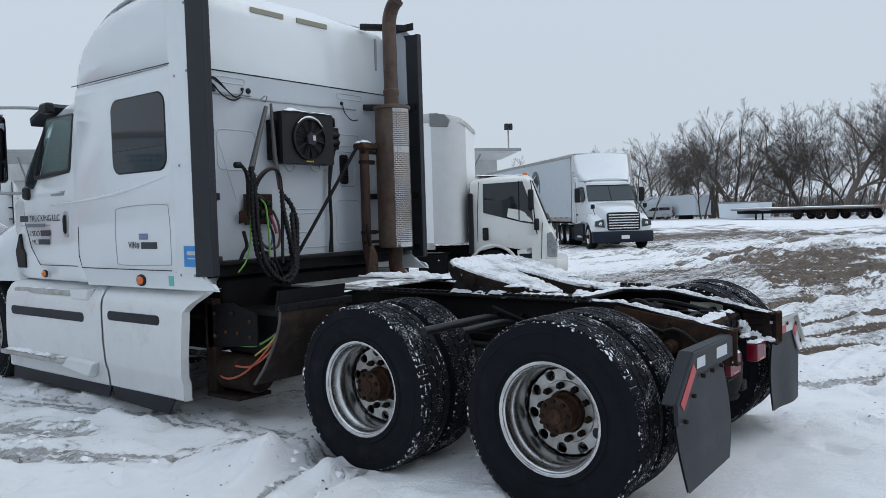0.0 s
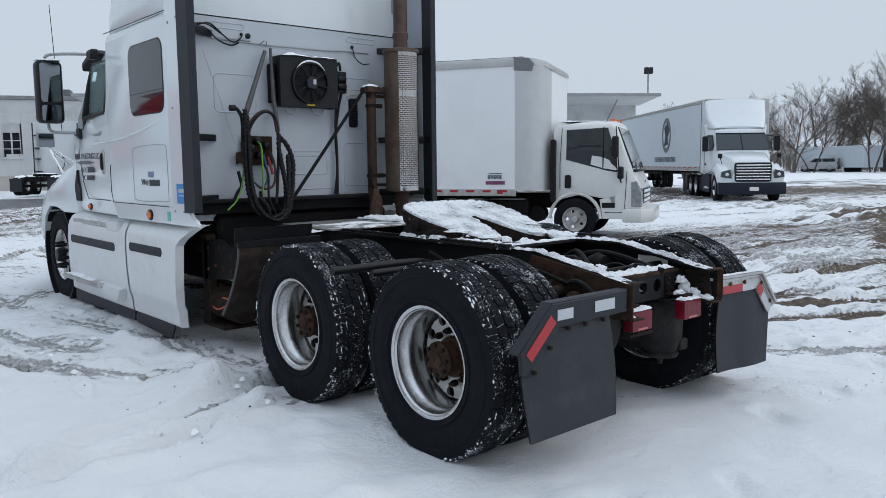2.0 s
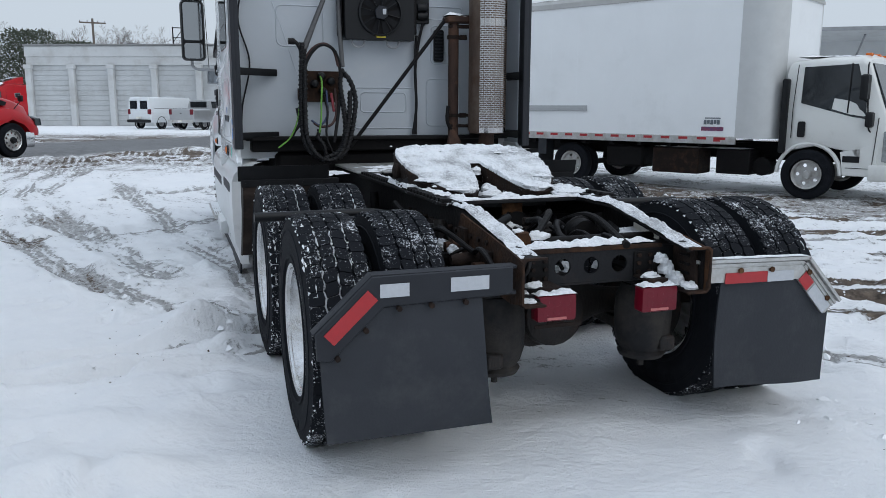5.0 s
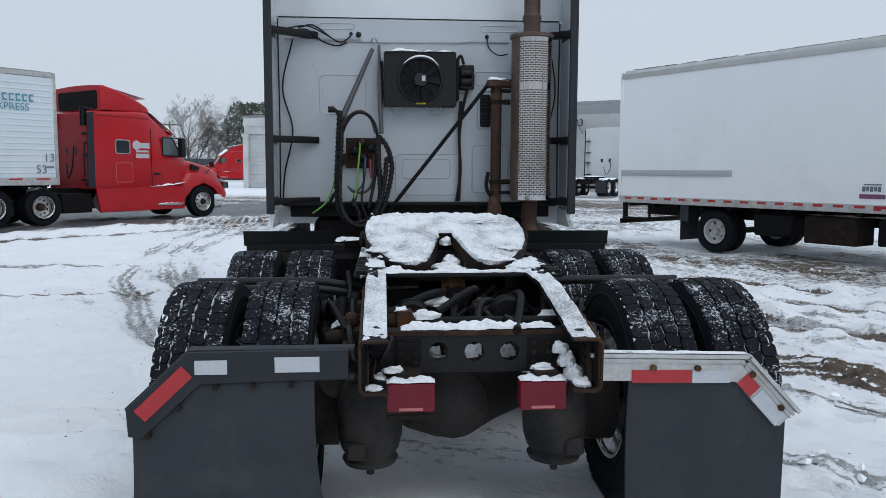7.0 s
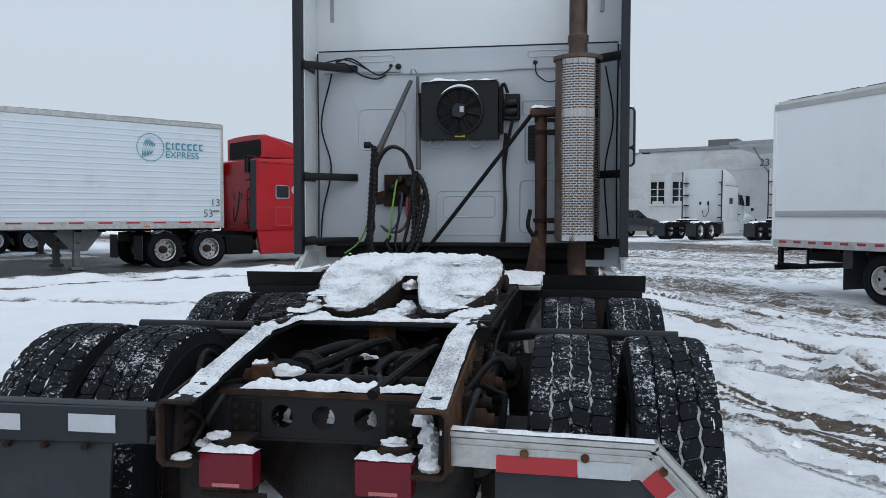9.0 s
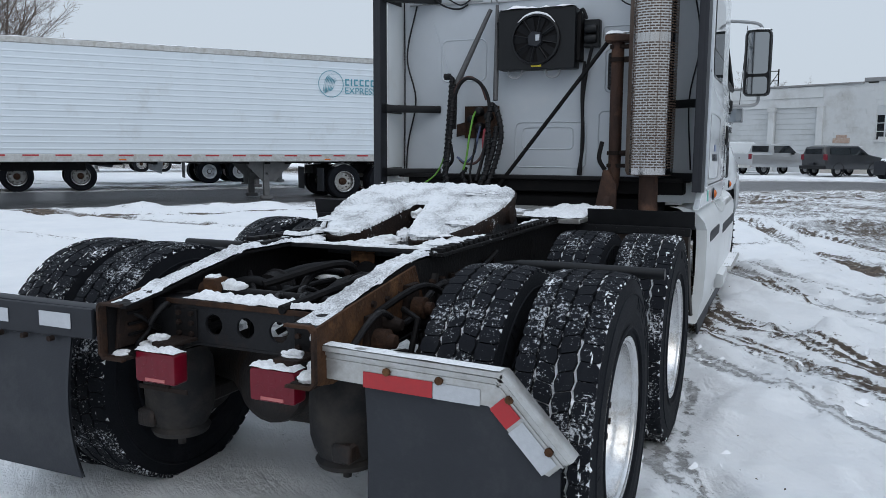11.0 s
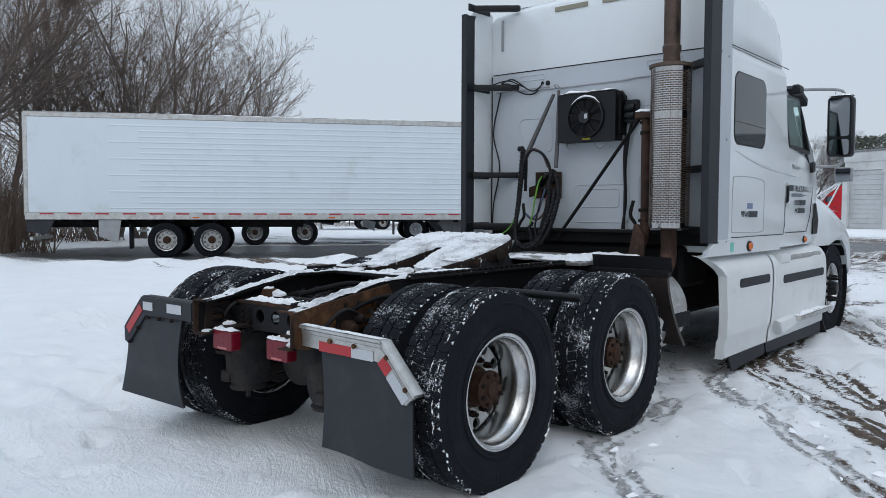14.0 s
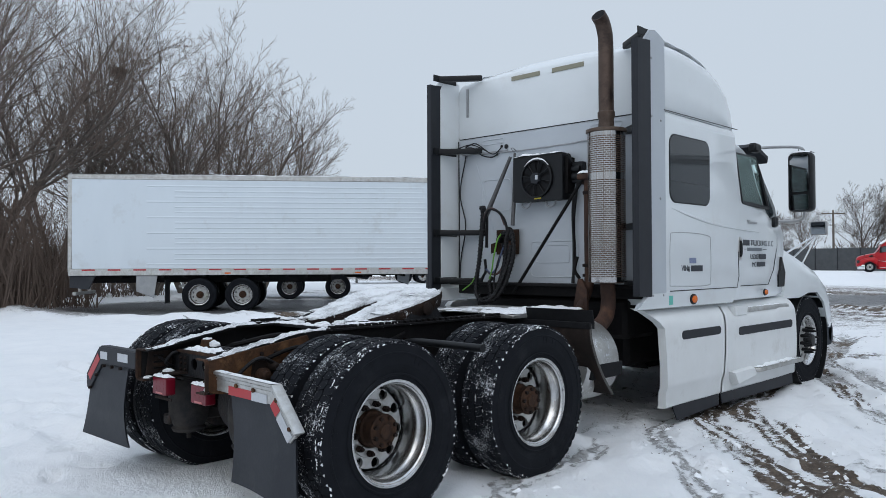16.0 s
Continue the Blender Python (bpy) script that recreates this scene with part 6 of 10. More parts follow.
seam(cab, [(-1.19, 3.335, 2.787), (1.19, 3.335, 2.787)], 0.005)
for s in (-1, 1):
    seam(cab, [(s * 1.246, 3.34, 2.785), (s * 1.246, 4.85, 2.79)], 0.004)
    seam(cab, [(s * 1.247, 3.42, 1.19), (s * 1.247, 4.82, 1.19)], 0.004)
    seam(cab, [(s * 1.243, 4.86, 1.55), (s * 1.243, 4.87, 1.3), (s * 1.243, 4.82, 1.19)], 0.003)
    seam(cab, [(s * 1.236, 4.92, 1.2), (s * 1.225, 5.66, 1.2), (s * 1.20, 5.88, 1.36), (s * 1.175, 6.05, 1.62), (s * 1.17, 6.06, 1.88)], 0.004)
    hatch = [(3.42, 1.235), (4.14, 1.225), (4.22, 1.30), (4.22, 1.62), (4.14, 1.70), (3.52, 1.71), (3.43, 1.64)]
    part("hatch_seam", Mesh().tube(bend([(s * 1.246, y, z) for y, z in hatch + hatch[:1]], 4), 0.003, 6), grey_steel, cab)
    # crease in the side panel
    seam2 = Mesh().tube(bend([(s * 1.243, 3.45, 1.93), (s * 1.244, 3.9, 1.86), (s * 1.243, 4.5, 1.80), (s * 1.236, 5.4, 1.76)], 6), [0.004 + 0.012 * math.sin(math.pi * i / 18) for i in range(19)], 8)
    part("crease", seam2, white_paint, cab)
    # sleeper window
    w = part("sleeper_window", Mesh().prism(rrect(3.43, 4.21, 1.985, 2.585, 0.10, 6), "x", s * 1.242, s * 1.252, 0.004), dark_glass, truck, "tinted sleeper window with rounded corners")
    part("window_frame", Mesh().prism(rrect(3.42, 4.22, 1.975, 2.595, 0.105, 6), "x", s * 1.238, s * 1.247, 0.003), black_plastic, w)
    seam(w, [(s * 1.2525, 3.44, 2.17), (s * 1.2525, 4.2, 2.165)], 0.0025, "slide_bar")
    # cab door glass and quarter glass
    g = part("door_window", Mesh().prism([(y, z) for y, z in DOOR_WIN], "x", s * 1.165, s * 1.17, 0.001), clear_glass, truck, "clear door window")
    g.visible_shadow = False
    me = Mesh()
    lp = [(s * (1.232 - 0.15 * max(0, z - 2.0)), y, z) for y, z in DOOR_WIN]
    for a, b in zip(lp, lp[1:] + lp[:1]):
        me.tube([a, b], 0.022, 6)
    part("window_seal", me, black_plastic, truck)
    me = Mesh()
    q = [(5.70, 2.03), (5.64, 2.42), (5.72, 2.44), (5.95, 2.05), (5.94, 1.95), (5.78, 1.93)]
    me.add([(s * (1.213 - 0.17 * max(0, z - 1.95)), y, z) for y, z in q] + [(s * (1.17 - 0.17 * max(0, z - 1.95)), y, z) for y, z in q], [(0, 1, 2, 3, 4, 5), (11, 10, 9, 8, 7, 6)] + [(i, (i + 1) % 6, (i + 1) % 6 + 6, i + 6) for i in range(6)])
    part("quarter_glass", me, cab_glass, truck)
    # handle, lamps, stickers, rivets
    me = Mesh()
    hy = 5.095 if s < 0 else 4.91
    me.prism(rrect(hy - 0.045, hy + 0.045, 1.46, 1.70, 0.04), "x", s * 1.232, s * 1.243, 0.004)
    h = part("door_handle", me, dull_alloy, cab, "chrome door handle")
    part("grip", Mesh().tube(bend([(s * 1.240, hy, 1.50), (s * 1.252, hy, 1.53), (s * 1.252, hy, 1.63), (s * 1.240, hy, 1.66)], 4), 0.014, 8), black_plastic, h)
    for y, z in ((3.86, 1.105), (5.52, 1.12)):
        me = Mesh()
        me.lathe([(0, 0.052 if y < 5 else 0.04), (s * 0.01, 0.05 if y < 5 else 0.038), (s * 0.014, 0.04 if y < 5 else 0.03)], 20, m=pose(s * 1.245, y, z) @ Matrix.Diagonal((1, 1.35, 0.95, 1)))
        bz = part("lamp_bezel", me, black_plastic, cab)
        part("marker_lamp", Mesh().lathe([(s * 0.01, 0.036 if y < 5 else 0.03), (s * 0.022, 0.034 if y < 5 else 0.028), (s * 0.03, 0.014)], 18, m=pose(s * 1.245, y, z) @ Matrix.Diagonal((1, 1.35, 0.95, 1))), amber, bz, "amber side marker lamp")
    part("inspection_sticker", Mesh().box((s * 1.245, 3.40, 1.07), (s * 1.249, 3.47, 1.15), 0.001), teal_sticker, cab)
    for y, z in ((3.28, 2.68), (3.12, 2.70), (3.26, 2.0), (3.1, 1.95), (3.12, 1.16), (3.3, 1.16), (3.12, 3.2)):
        part("rivet", Mesh().lathe([(0, 0.012), (s * 0.006, 0.009), (s * 0.008, 0.002)], 10, m=pose(s * 1.245, y, z)), grey_steel, cab)
    # side extender and its rubber edge
    me = Mesh()
    me.prism([(3.06, 1.12), (2.90, 1.10), (2.86, 1.06), (3.36, 1.06), (3.36, 3.40), (3.10, 3.38), (3.06, 3.30)], "x", s * 1.216, s * 1.244, 0.006)
    me.prism([(3.0, 3.34), (3.1, 3.44), (3.2, 3.46), (3.34, 3.41), (3.34, 3.36)], "x", s * 1.222, s * 1.24, 0.004)
    # right panel takes the white darkened for shade, the left one plain white
    ex = part("side_extender", me, shaded_white if s > 0 else white_paint, truck, "white side extender panel")
    me = Mesh()
    me.prism([(2.885, 1.16), (3.10, 1.15), (3.10, 3.35), (2.885, 3.33)], "x", s * 1.224, s * 1.252, 0.005)
    me.prism([(2.885, 1.16), (2.915, 1.16), (2.915, 3.33), (2.885, 3.33)], "x", s * 1.19, s * 1.23, 0.005)
    part("rubber_edge", me, trim_grey, ex, "dark grey rubber edge strip")
    for z in (1.255, 1.765, 2.635, 3.415):
        me = Mesh()
        me.prism([(s * 1.22, 3.02), (s * 1.22, 3.10), (s * 0.92, 3.33), (s * 0.86, 3.33), (s * 0.86, 3.30)], "z", z - 0.028, z + 0.028, 0.006)
        me.box((s * 1.21, 2.95, z - 0.035), (s * 1.222, 3.3, z + 0.035), 0.003)
        part("extender_bracket", me, black_plastic, truck, "black steel extender bracket")

# writing on the doors and hatch
for s in (-1, 1):
    def place(y, z, s=s, x=1.2495):
        return Matrix.Translation((s * x, y, z)) @ (Matrix(((0, 0, 1, 0), (1, 0, 0, 0), (0, 1, 0, 0), (0, 0, 0, 1))) if s > 0 else Matrix(((0, 0, -1, 0), (-1, 0, 0, 0), (0, 1, 0, 0), (0, 0, 0, 1))))
    y0 = 4.99 if s > 0 else 6.02
    dx = 1 if s > 0 else -1
    part("name_bar", Mesh().box((s * 1.2305, y0, 1.615), (s * 1.2335, y0 + dx * 0.17, 1.675), 0.0005), ink, cab)
    lettering("door_text", "TRUCKING LLC", 0.086, ink, cab, place(y0 + dx * 0.20, 1.615, x=1.2325), label="black door lettering")
    for a, b, z, hh, mt in ((0.0, 0.10, 1.575, 0.006, ink), (0.12, 0.5, 1.56, 0.034, dull_ink), (0.52, 0.62, 1.575, 0.006, ink), (0.42, 0.60, 1.475, 0.055, ink), (0.36, 0.58, 1.395, 0.05, ink)):
        part("text_bar", Mesh().box((s * 1.2295, y0 + dx * a, z), (s * 1.2325, y0 + dx * b, z + hh), 0.0005), mt, cab)
    lettering("door_text", "USDOT", 0.075, ink, cab, place(y0 + dx * 0.19, 1.475, x=1.2325))
    lettering("door_text", "MC", 0.07, ink, cab, place(y0 + dx * 0.235, 1.395, x=1.2325))
    y1 = 3.63 if s > 0 else 4.03
    lettering("hatch_text", "VIN#", 0.075, ink, cab, place(y1, 1.365), label="black number lettering")
    part("text_bar", Mesh().box((s * 1.246, y1 + dx * 0.19, 1.36), (s * 1.249, y1 + dx * 0.42, 1.415), 0.0005), ink, cab)
    part("mark", Mesh().box((s * 1.246, y1 + dx * 0.16, 1.435), (s * 1.249, y1 + dx * 0.29, 1.485), 0.0005), surf("navy_mark", (0.05, 0.09, 0.24), (0.3, 0.33, 0.42), 60, 0.5), cab)
    part("badge", Mesh().box((s * 1.232, 5.12, 1.845), (s * 1.236, 5.36, 1.868), 0.002).box((s * 1.232, 5.1, 1.87), (s * 1.236, 5.18, 1.885), 0.002), grey_steel, cab)
    me = Mesh().lathe([(0, 0.07), (s * 0.003, 0.068), (s * 0.004, 0.06)], 16, m=pose(s * 1.232, y0 - dx * 0.09 if s > 0 else 5.13, 1.60) @ Matrix.Diagonal((1, 0.5, 2.0, 1)))
    if s > 0:
        part("emblem", me, grey_steel, cab)
part("blue_sticker", Mesh().prism(rrect(3.03, 3.25, 1.225, 1.385, 0.006), "x", -1.2455, -1.2475), blue_sticker, cab, "blue square sticker")
part("sticker_print", Mesh().box((-1.2475, 3.07, 1.315), (-1.2495, 3.21, 1.345), 0.0005).box((-1.2475, 3.08, 1.285), (-1.2495, 3.2, 1.295), 0.0005), white_tape, cab)

# lower fairings with steps
def y_rear(z):
    return 3.12 + 0.19 * max(0, min(1, (1.0 - z) / 0.12)) ** 0.9 + 0.09 * max(0, min(1, (0.8 - z) / 0.6))


FAIR = [(1.10, 1.045), (1.16, 1.03), (1.215, 0.99), (1.25, 0.93), (1.262, 0.87), (1.265, 0.75), (1.262, 0.55), (1.25, 0.38), (1.245, 0.34), (1.225, 0.30), (1.215, 0.17), (1.20, 0.155), (1.17, 0.155)]
for s in (-1, 1):
    me = Mesh()
    nv = len(FAIR) - 1
    def outer(u, v, off=0.0, s=s):
        x, z = FAIR[round(v * nv)]
        ya = y_rear(z)
        return (s * (x - off), ya + (4.475 - ya) * u, z)
    me.grid(lambda u, v: outer(u, v), 10, nv)
    me.grid(lambda u, v: outer(u, v, 0.03), 10, nv)
    me.loft([[(s * x, y_rear(z), z) for x, z in FAIR], [(s * (x + 0.004), y_rear(z) - 0.025, z) for x, z in FAIR], [(s * (x - 0.07), y_rear(z) - 0.022, z) for x, z in FAIR]], closed=False, caps=False)
    fr = part("chassis_fairing", me, fairing_paint, truck, "white moulded chassis fairing panel")
    part("slot", Mesh().prism(rrect(3.60, 4.39, 0.75, 0.83, 0.038), "x", s * 1.255, s * 1.269, 0.004), trim_grey, fr, "dark grey slot")
    part("rubber_skirt", Mesh().prism([(3.52, 0.165), (4.46, 0.16), (4.46, 0.05), (3.62, 0.02)], "x", s * 1.19, s * 1.205, 0.003), trim_grey, fr, "dark rubber skirt")
    me = Mesh()
    def front(u, v, off=0.0, s=s):
        x, z = FAIR[round(v * nv)]
        yb = 6.36 + 0.12 * (0.95 - z)
        x -= off + (0.10 * max(0, 0.30 - abs(z - 0.97) * 2) if 0.12 < u < 0.7 and z > 0.9 else 0)
        return (s * (x - 0.03 * max(0, u - 0.75)), 4.505 + (yb - 4.505) * u, z)
    me.grid(lambda u, v: front(u, v), 16, nv)
    me.grid(lambda u, v: front(u, v, 0.03), 16, nv)
    fr = part("step_fairing", me, fairing_paint, truck, "white step fairing with two treads")
    part("slot", Mesh().prism(rrect(4.80, 6.24, 0.705, 0.79, 0.04), "x", s * 1.255, s * 1.269, 0.004), trim_grey, fr, "dark grey slot")
    for z, y0_, y1_, x1 in ((0.335, 5.08, 6.38, 1.335), (0.955, 5.0, 6.2, 1.245)):
        me = Mesh()
        me.prism([(s * 1.17, y0_), (s * x1, y0_ + 0.1), (s * x1, y1_), (s * 1.17, y1_)], "z", z - 0.03, z + 0.012, 0.01)
        for i in range(6):
            me.box((s * (1.19 + (x1 - 1.2) * i / 6), y0_ + 0.12, z + 0.01), (s * (1.2 + (x1 - 1.2) * i / 6), y1_ - 0.04, z + 0.02), 0.002)
        part("step_tread", me, dull_alloy, fr, "ribbed aluminium step")
        part("snow_strip", snow_on(lambda u, v: (s * (1.19 + (x1 - 1.2) * v), y0_ + 0.1 + (y1_ - y0_ - 0.15) * u, z + 0.016), 34, 6, 0.035, gap=0.3), snow, fr)
    part("step_block", Mesh().prism([(4.7, 1.0), (5.05, 1.0), (5.02, 0.9), (4.75, 0.9)], "x", s * 1.18, s * 1.262, 0.02), fairing_paint, fr)
    part("lower_lip", Mesh().prism([(4.6, 0.36), (5.1, 0.37), (5.2, 0.27), (4.7, 0.22)], "x", s * 1.2, s * 1.30, 0.03), fairing_paint, fr)
    part("rubber_skirt", Mesh().prism([(4.5, 0.165), (6.4, 0.17), (6.42, 0.03), (4.55, 0.05)], "x", s * 1.185, s * 1.2, 0.003), trim_grey, fr, "dark rubber skirt")
    # valance under the sleeper
    part("cab_valance", Mesh().prism([(2.86, 1.045), (3.0, 1.13), (3.06, 1.18), (4.80, 1.18), (4.72, 1.04)], "x", s * 1.205, s * 1.246, 0.008), white_paint, truck)

# bonnet, front wings, mirrors, visor
me = Mesh()
me.loft([section(y, hw, zb, zt, ht, zt - 0.3, 0.16, 0.05) for y, hw, zb, zt, ht in ((6.36, 1.06, 0.9, 1.76, 0.98), (6.8, 0.98, 0.8, 1.69, 0.92), (7.4, 0.92, 0.7, 1.58, 0.85), (8.0, 0.86, 0.6, 1.44, 0.74), (8.35, 0.8, 0.5, 1.28, 0.62), (8.5, 0.75, 0.45, 1.05, 0.5))])
bonnet = part("bonnet", me, white_paint, truck, "white sloping bonnet dusted with snow")
part("snow_strip", snow_on(lambda u, v: (-0.7 + 1.4 * v, 6.45 + 1.5 * u, 1.80 - 0.24 * u - 0.1 * u * u), 24, 20, 0.04), snow, bonnet)
for s in (-1, 1):
    rings, rows = [], [(6.22, 1.50, 1.06), (6.28, 1.60, 1.18), (6.42, 1.615, 1.225), (6.62, 1.55, 1.245), (6.9, 1.45, 1.25), (7.2, 1.35, 1.25), (7.45, 1.23, 1.245), (7.62, 1.12, 1.23), (7.78, 0.98, 1.20), (7.95, 0.80, 1.15), (8.1, 0.62, 1.08)]
    for y, zt, xo in rows:
        dy = y - 7.05
        zb = 0.49 + math.sqrt(max(0.0, 0.60 ** 2 - dy * dy)) if abs(dy) < 0.6 else (1.02 if y < 6.5 else 0.5)
        zb = max(zb, 0.62 if y > 7 else 1.02)
        zb = min(zb, zt - 0.05)
        zm = (zb + zt) / 2
        rings.append([(s * 0.82, y, zb), (s * (xo - 0.03), y, zb), (s * xo, y, zb + (zt - zb) * 0.25), (s * (xo - 0.01), y, zm + (zt - zb) * 0.12), (s * (xo - 0.06), y, zt - (zt - zb) * 0.13), (s * (xo - 0.16), y, zt), (s * 0.85, y, zt + 0.03)])
    me = Mesh().loft(rings)
    wing = part("front_wing", me, white_paint, truck, "white rounded front wing")
    part("wheel_arch_lining", Mesh().lathe([(s * 0.84, 0.60), (s * 1.19, 0.60), (s * 1.19, 0.585), (s * 0.84, 0.585)], 40, m=pose(0, 7.05, 0.49), loop=True), black_plastic, wing)
    part("wing_vent", Mesh().prism([(6.05, 1.16), (6.22, 1.16), (6.26, 1.32), (6.16, 1.5), (6.12, 1.36), (6.05, 1.3)], "x", s * 1.08, s * 1.192, 0.01), black_plastic, wing)
    part("cowl_side", Mesh().prism([(5.95, 1.05), (6.16, 1.05), (6.15, 1.35), (6.3, 1.5), (6.3, 1.74), (6.05, 1.84), (5.95, 1.4)], "x", s * 1.0, s * 1.14, 0.02), white_paint, truck)
    part("bumper_end", Mesh().prism([(7.75, 0.3), (8.4, 0.3), (8.45, 0.62), (7.85, 0.75)], "x", s * 0.6, s * 1.0, 0.05), bumper_grey, truck)
    # door mirror
    mir = part("mirror_housing", Mesh().prism(rrect(s * 1.30 if s > 0 else -1.56, s * 1.56 if s > 0 else -1.30, 2.0, 2.655, 0.05), "y", 6.04, 6.19, 0.03), black_plastic, truck, "tall black door mirror with a snow cap")
    part("mirror_shell", Mesh().prism(rrect(1.305 if s > 0 else -1.555, 1.555 if s > 0 else -1.305, 2.01, 2.645, 0.05), "y", 6.10, 6.23, 0.04), fairing_paint, mir)
    part("mirror_glass", Mesh().prism(rrect(1.33 if s > 0 else -1.53, 1.53 if s > 0 else -1.33, 2.22, 2.63, 0.03), "y", 6.034, 6.04, 0.001), mirror_glass, mir)
    part("wide_glass", Mesh().prism(rrect(1.33 if s > 0 else -1.53, 1.53 if s > 0 else -1.33, 2.02, 2.19, 0.03), "y", 6.032, 6.04, 0.002), mirror_glass, mir)
    part("snow_cap", snow_on(lambda u, v: (s * (1.31 + 0.24 * u), 6.06 + 0.14 * v, 2.655), 10, 8, 0.05, gap=0.1), snow, mir)
    part("mirror_arm", Mesh().tube(bend([(s * 1.12, 5.6, 2.69), (s * 1.25, 5.8, 2.71), (s * 1.4, 6.05, 2.72), (s * 1.45, 6.12, 2.69), (s * 1.45, 6.12, 2.62)], 4), 0.016, 8), grey_steel, mir)
    part("mirror_arm", Mesh().tube(bend([(s * 1.16, 5.94, 1.90), (s * 1.3, 6.05, 1.90), (s * 1.41, 6.1, 1.91), (s * 1.45, 6.12, 1.95), (s * 1.45, 6.12, 2.03)], 4), 0.016, 8), grey_steel, mir)
    part("arm_foot", Mesh().box((s * 1.13, 5.86, 1.83), (s * 1.22, 6.0, 1.96), 0.02), black_plastic, mir)
    part("arm_foot", Mesh().box((s * 1.08, 5.5, 2.64), (s * 1.17, 5.66, 2.74), 0.02), black_plastic, mir)
    # bonnet mirror on a tripod
    hm = part("bonnet_mirror", Mesh().prism(rrect(1.04 if s > 0 else -1.24, 1.24 if s > 0 else -1.04, 1.78, 1.96, 0.02), "y", 7.50, 7.56, 0.012), grey_steel, truck, "square bonnet mirror on a tripod")
    part("mirror_glass", Mesh().prism(rrect(1.055 if s > 0 else -1.225, 1.225 if s > 0 else -1.055, 1.795, 1.945, 0.01), "y", 7.494, 7.5, 0.001), mirror_glass, hm)
    me = Mesh()
    for q in ((0.88, 7.15, 1.56), (0.95, 7.4, 1.36), (0.8, 7.6, 1.5)):
        me.cyl((s * 1.12, 7.53, 1.79), (s * q[0], q[1], q[2]), 0.012, 8)
    part("tripod", me, chrome, hm)
    # sun visor and aerial
    part("aerial", Mesh().cyl((s * 1.26, 6.35, 1.9), (s * 1.30, 6.4, 2.75 if s > 0 else 3.3), 0.004, 5), black_plastic, truck)
me = Mesh()
me.prism([(5.52, 2.70), (5.58, 2.74), (5.92, 2.63), (5.90, 2.55), (5.86, 2.60), (5.56, 2.68)], "x", -1.14, 1.14, 0.01)
part("sun_visor", me, trim_grey, truck, "dark sun visor over the windscreen")
me = Mesh()
for k, (ya, za, yb, zb) in enumerate(((5.73, 2.57, 6.0, 2.285), (6.0, 2.285, 6.31, 1.935))):
    me.add([(-1.0, ya, za), (1.0, ya, za), (1.02, yb, zb), (-1.02, yb, zb), (-1.0, ya + 0.02, za + 0.02), (1.0, ya + 0.02, za + 0.02), (1.02, yb + 0.02, zb + 0.02), (-1.02, yb + 0.02, zb + 0.02)], [(3, 2, 1, 0), (4, 5, 6, 7), (0, 1, 5, 4), (1, 2, 6, 5), (2, 3, 7, 6), (3, 0, 4, 7)])
part("windscreen", me, cab_glass, truck, "dark windscreen")
part("front_bumper", Mesh().prism(rrect(-1.0, 1.0, 0.3, 0.62, 0.08), "y", 8.25, 8.5, 0.05), bumper_grey, truck)

# ---------------------------------------------------------------- back of the cab
B = 3.335
me = Mesh()
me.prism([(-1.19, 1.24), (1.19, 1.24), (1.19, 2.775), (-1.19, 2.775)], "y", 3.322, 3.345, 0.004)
panel = part("back_wall", me, shaded_white, truck, "white pressed back wall of the sleeper, greyed for shade")
for x0, x1, z0, z1, r in ((-0.86, -0.55, 2.685, 2.745, 0.028), (0.50, 0.84, 2.685, 2.745, 0.028), (-0.86, -0.46, 1.98, 2.32, 0.06), (-0.22, 0.36, 1.30, 1.66, 0.05), (-0.16, 0.26, 1.44, 1.62, 0.04), (0.44, 0.76, 1.32, 1.74, 0.05), (0.48, 0.72, 1.86, 2.2, 0.05), (0.46, 0.78, 2.24, 2.36, 0.03)):
    ring_o, ring_i = rrect(x0, x1, z0, z1, r, 5), rrect(x0 + 0.014, x1 - 0.014, z0 + 0.014, z1 - 0.014, max(r - 0.014, 0.005), 5)
    me = Mesh()
    me.loft([[(x, 3.3222, z) for x, z in ring_o], [(x, 3.316, z) for x, z in rrect(x0 + 0.006, x1 - 0.006, z0 + 0.006, z1 - 0.006, max(r - 0.006, 0.005), 5)], [(x, 3.3222, z) for x, z in ring_i]], caps=False)
    part("pressed_bead", me, shaded_white, panel)
for x in (-1.195, 1.195):
    seam(panel, bend([(x, 3.318, 1.25), (x * 0.995, 3.316, 1.9), (x, 3.318, 2.77)], 4), 0.006)
me = Mesh()
me.box((-1.15, 3.12, 1.215), (1.15, 3.34, 1.245), 0.006).box((-1.1, 3.2, 1.12), (1.1, 3.5, 1.22), 0.01)
part("cab_sill", me, frame_black, truck)
me = Mesh()
me.box((-0.9, 3.25, 0.75), (0.9, 3.8, 1.12), 0.04)
part("cab_underside", me, frame_black, truck)
me = Mesh()
me.box((-1.14, 3.31, 2.602), (-0.5, 3.322, 2.614), 0.003)
me.tube([(-0.9, 3.312, 2.60), (-0.35, 3.312, 2.585), (0.3, 3.312, 2.59), (0.42, 3.312, 2.60), (0.75, 3.312, 2.60)], 0.007, 6)
me.tube([(-0.42, 3.3, 2.58), (-0.405, 3.25, 2.61), (-0.38, 3.25, 2.61), (-0.36, 3.3, 2.57)], 0.005, 6)
part("tether_rail", me, grey_steel, truck, "thin steel tether rail")
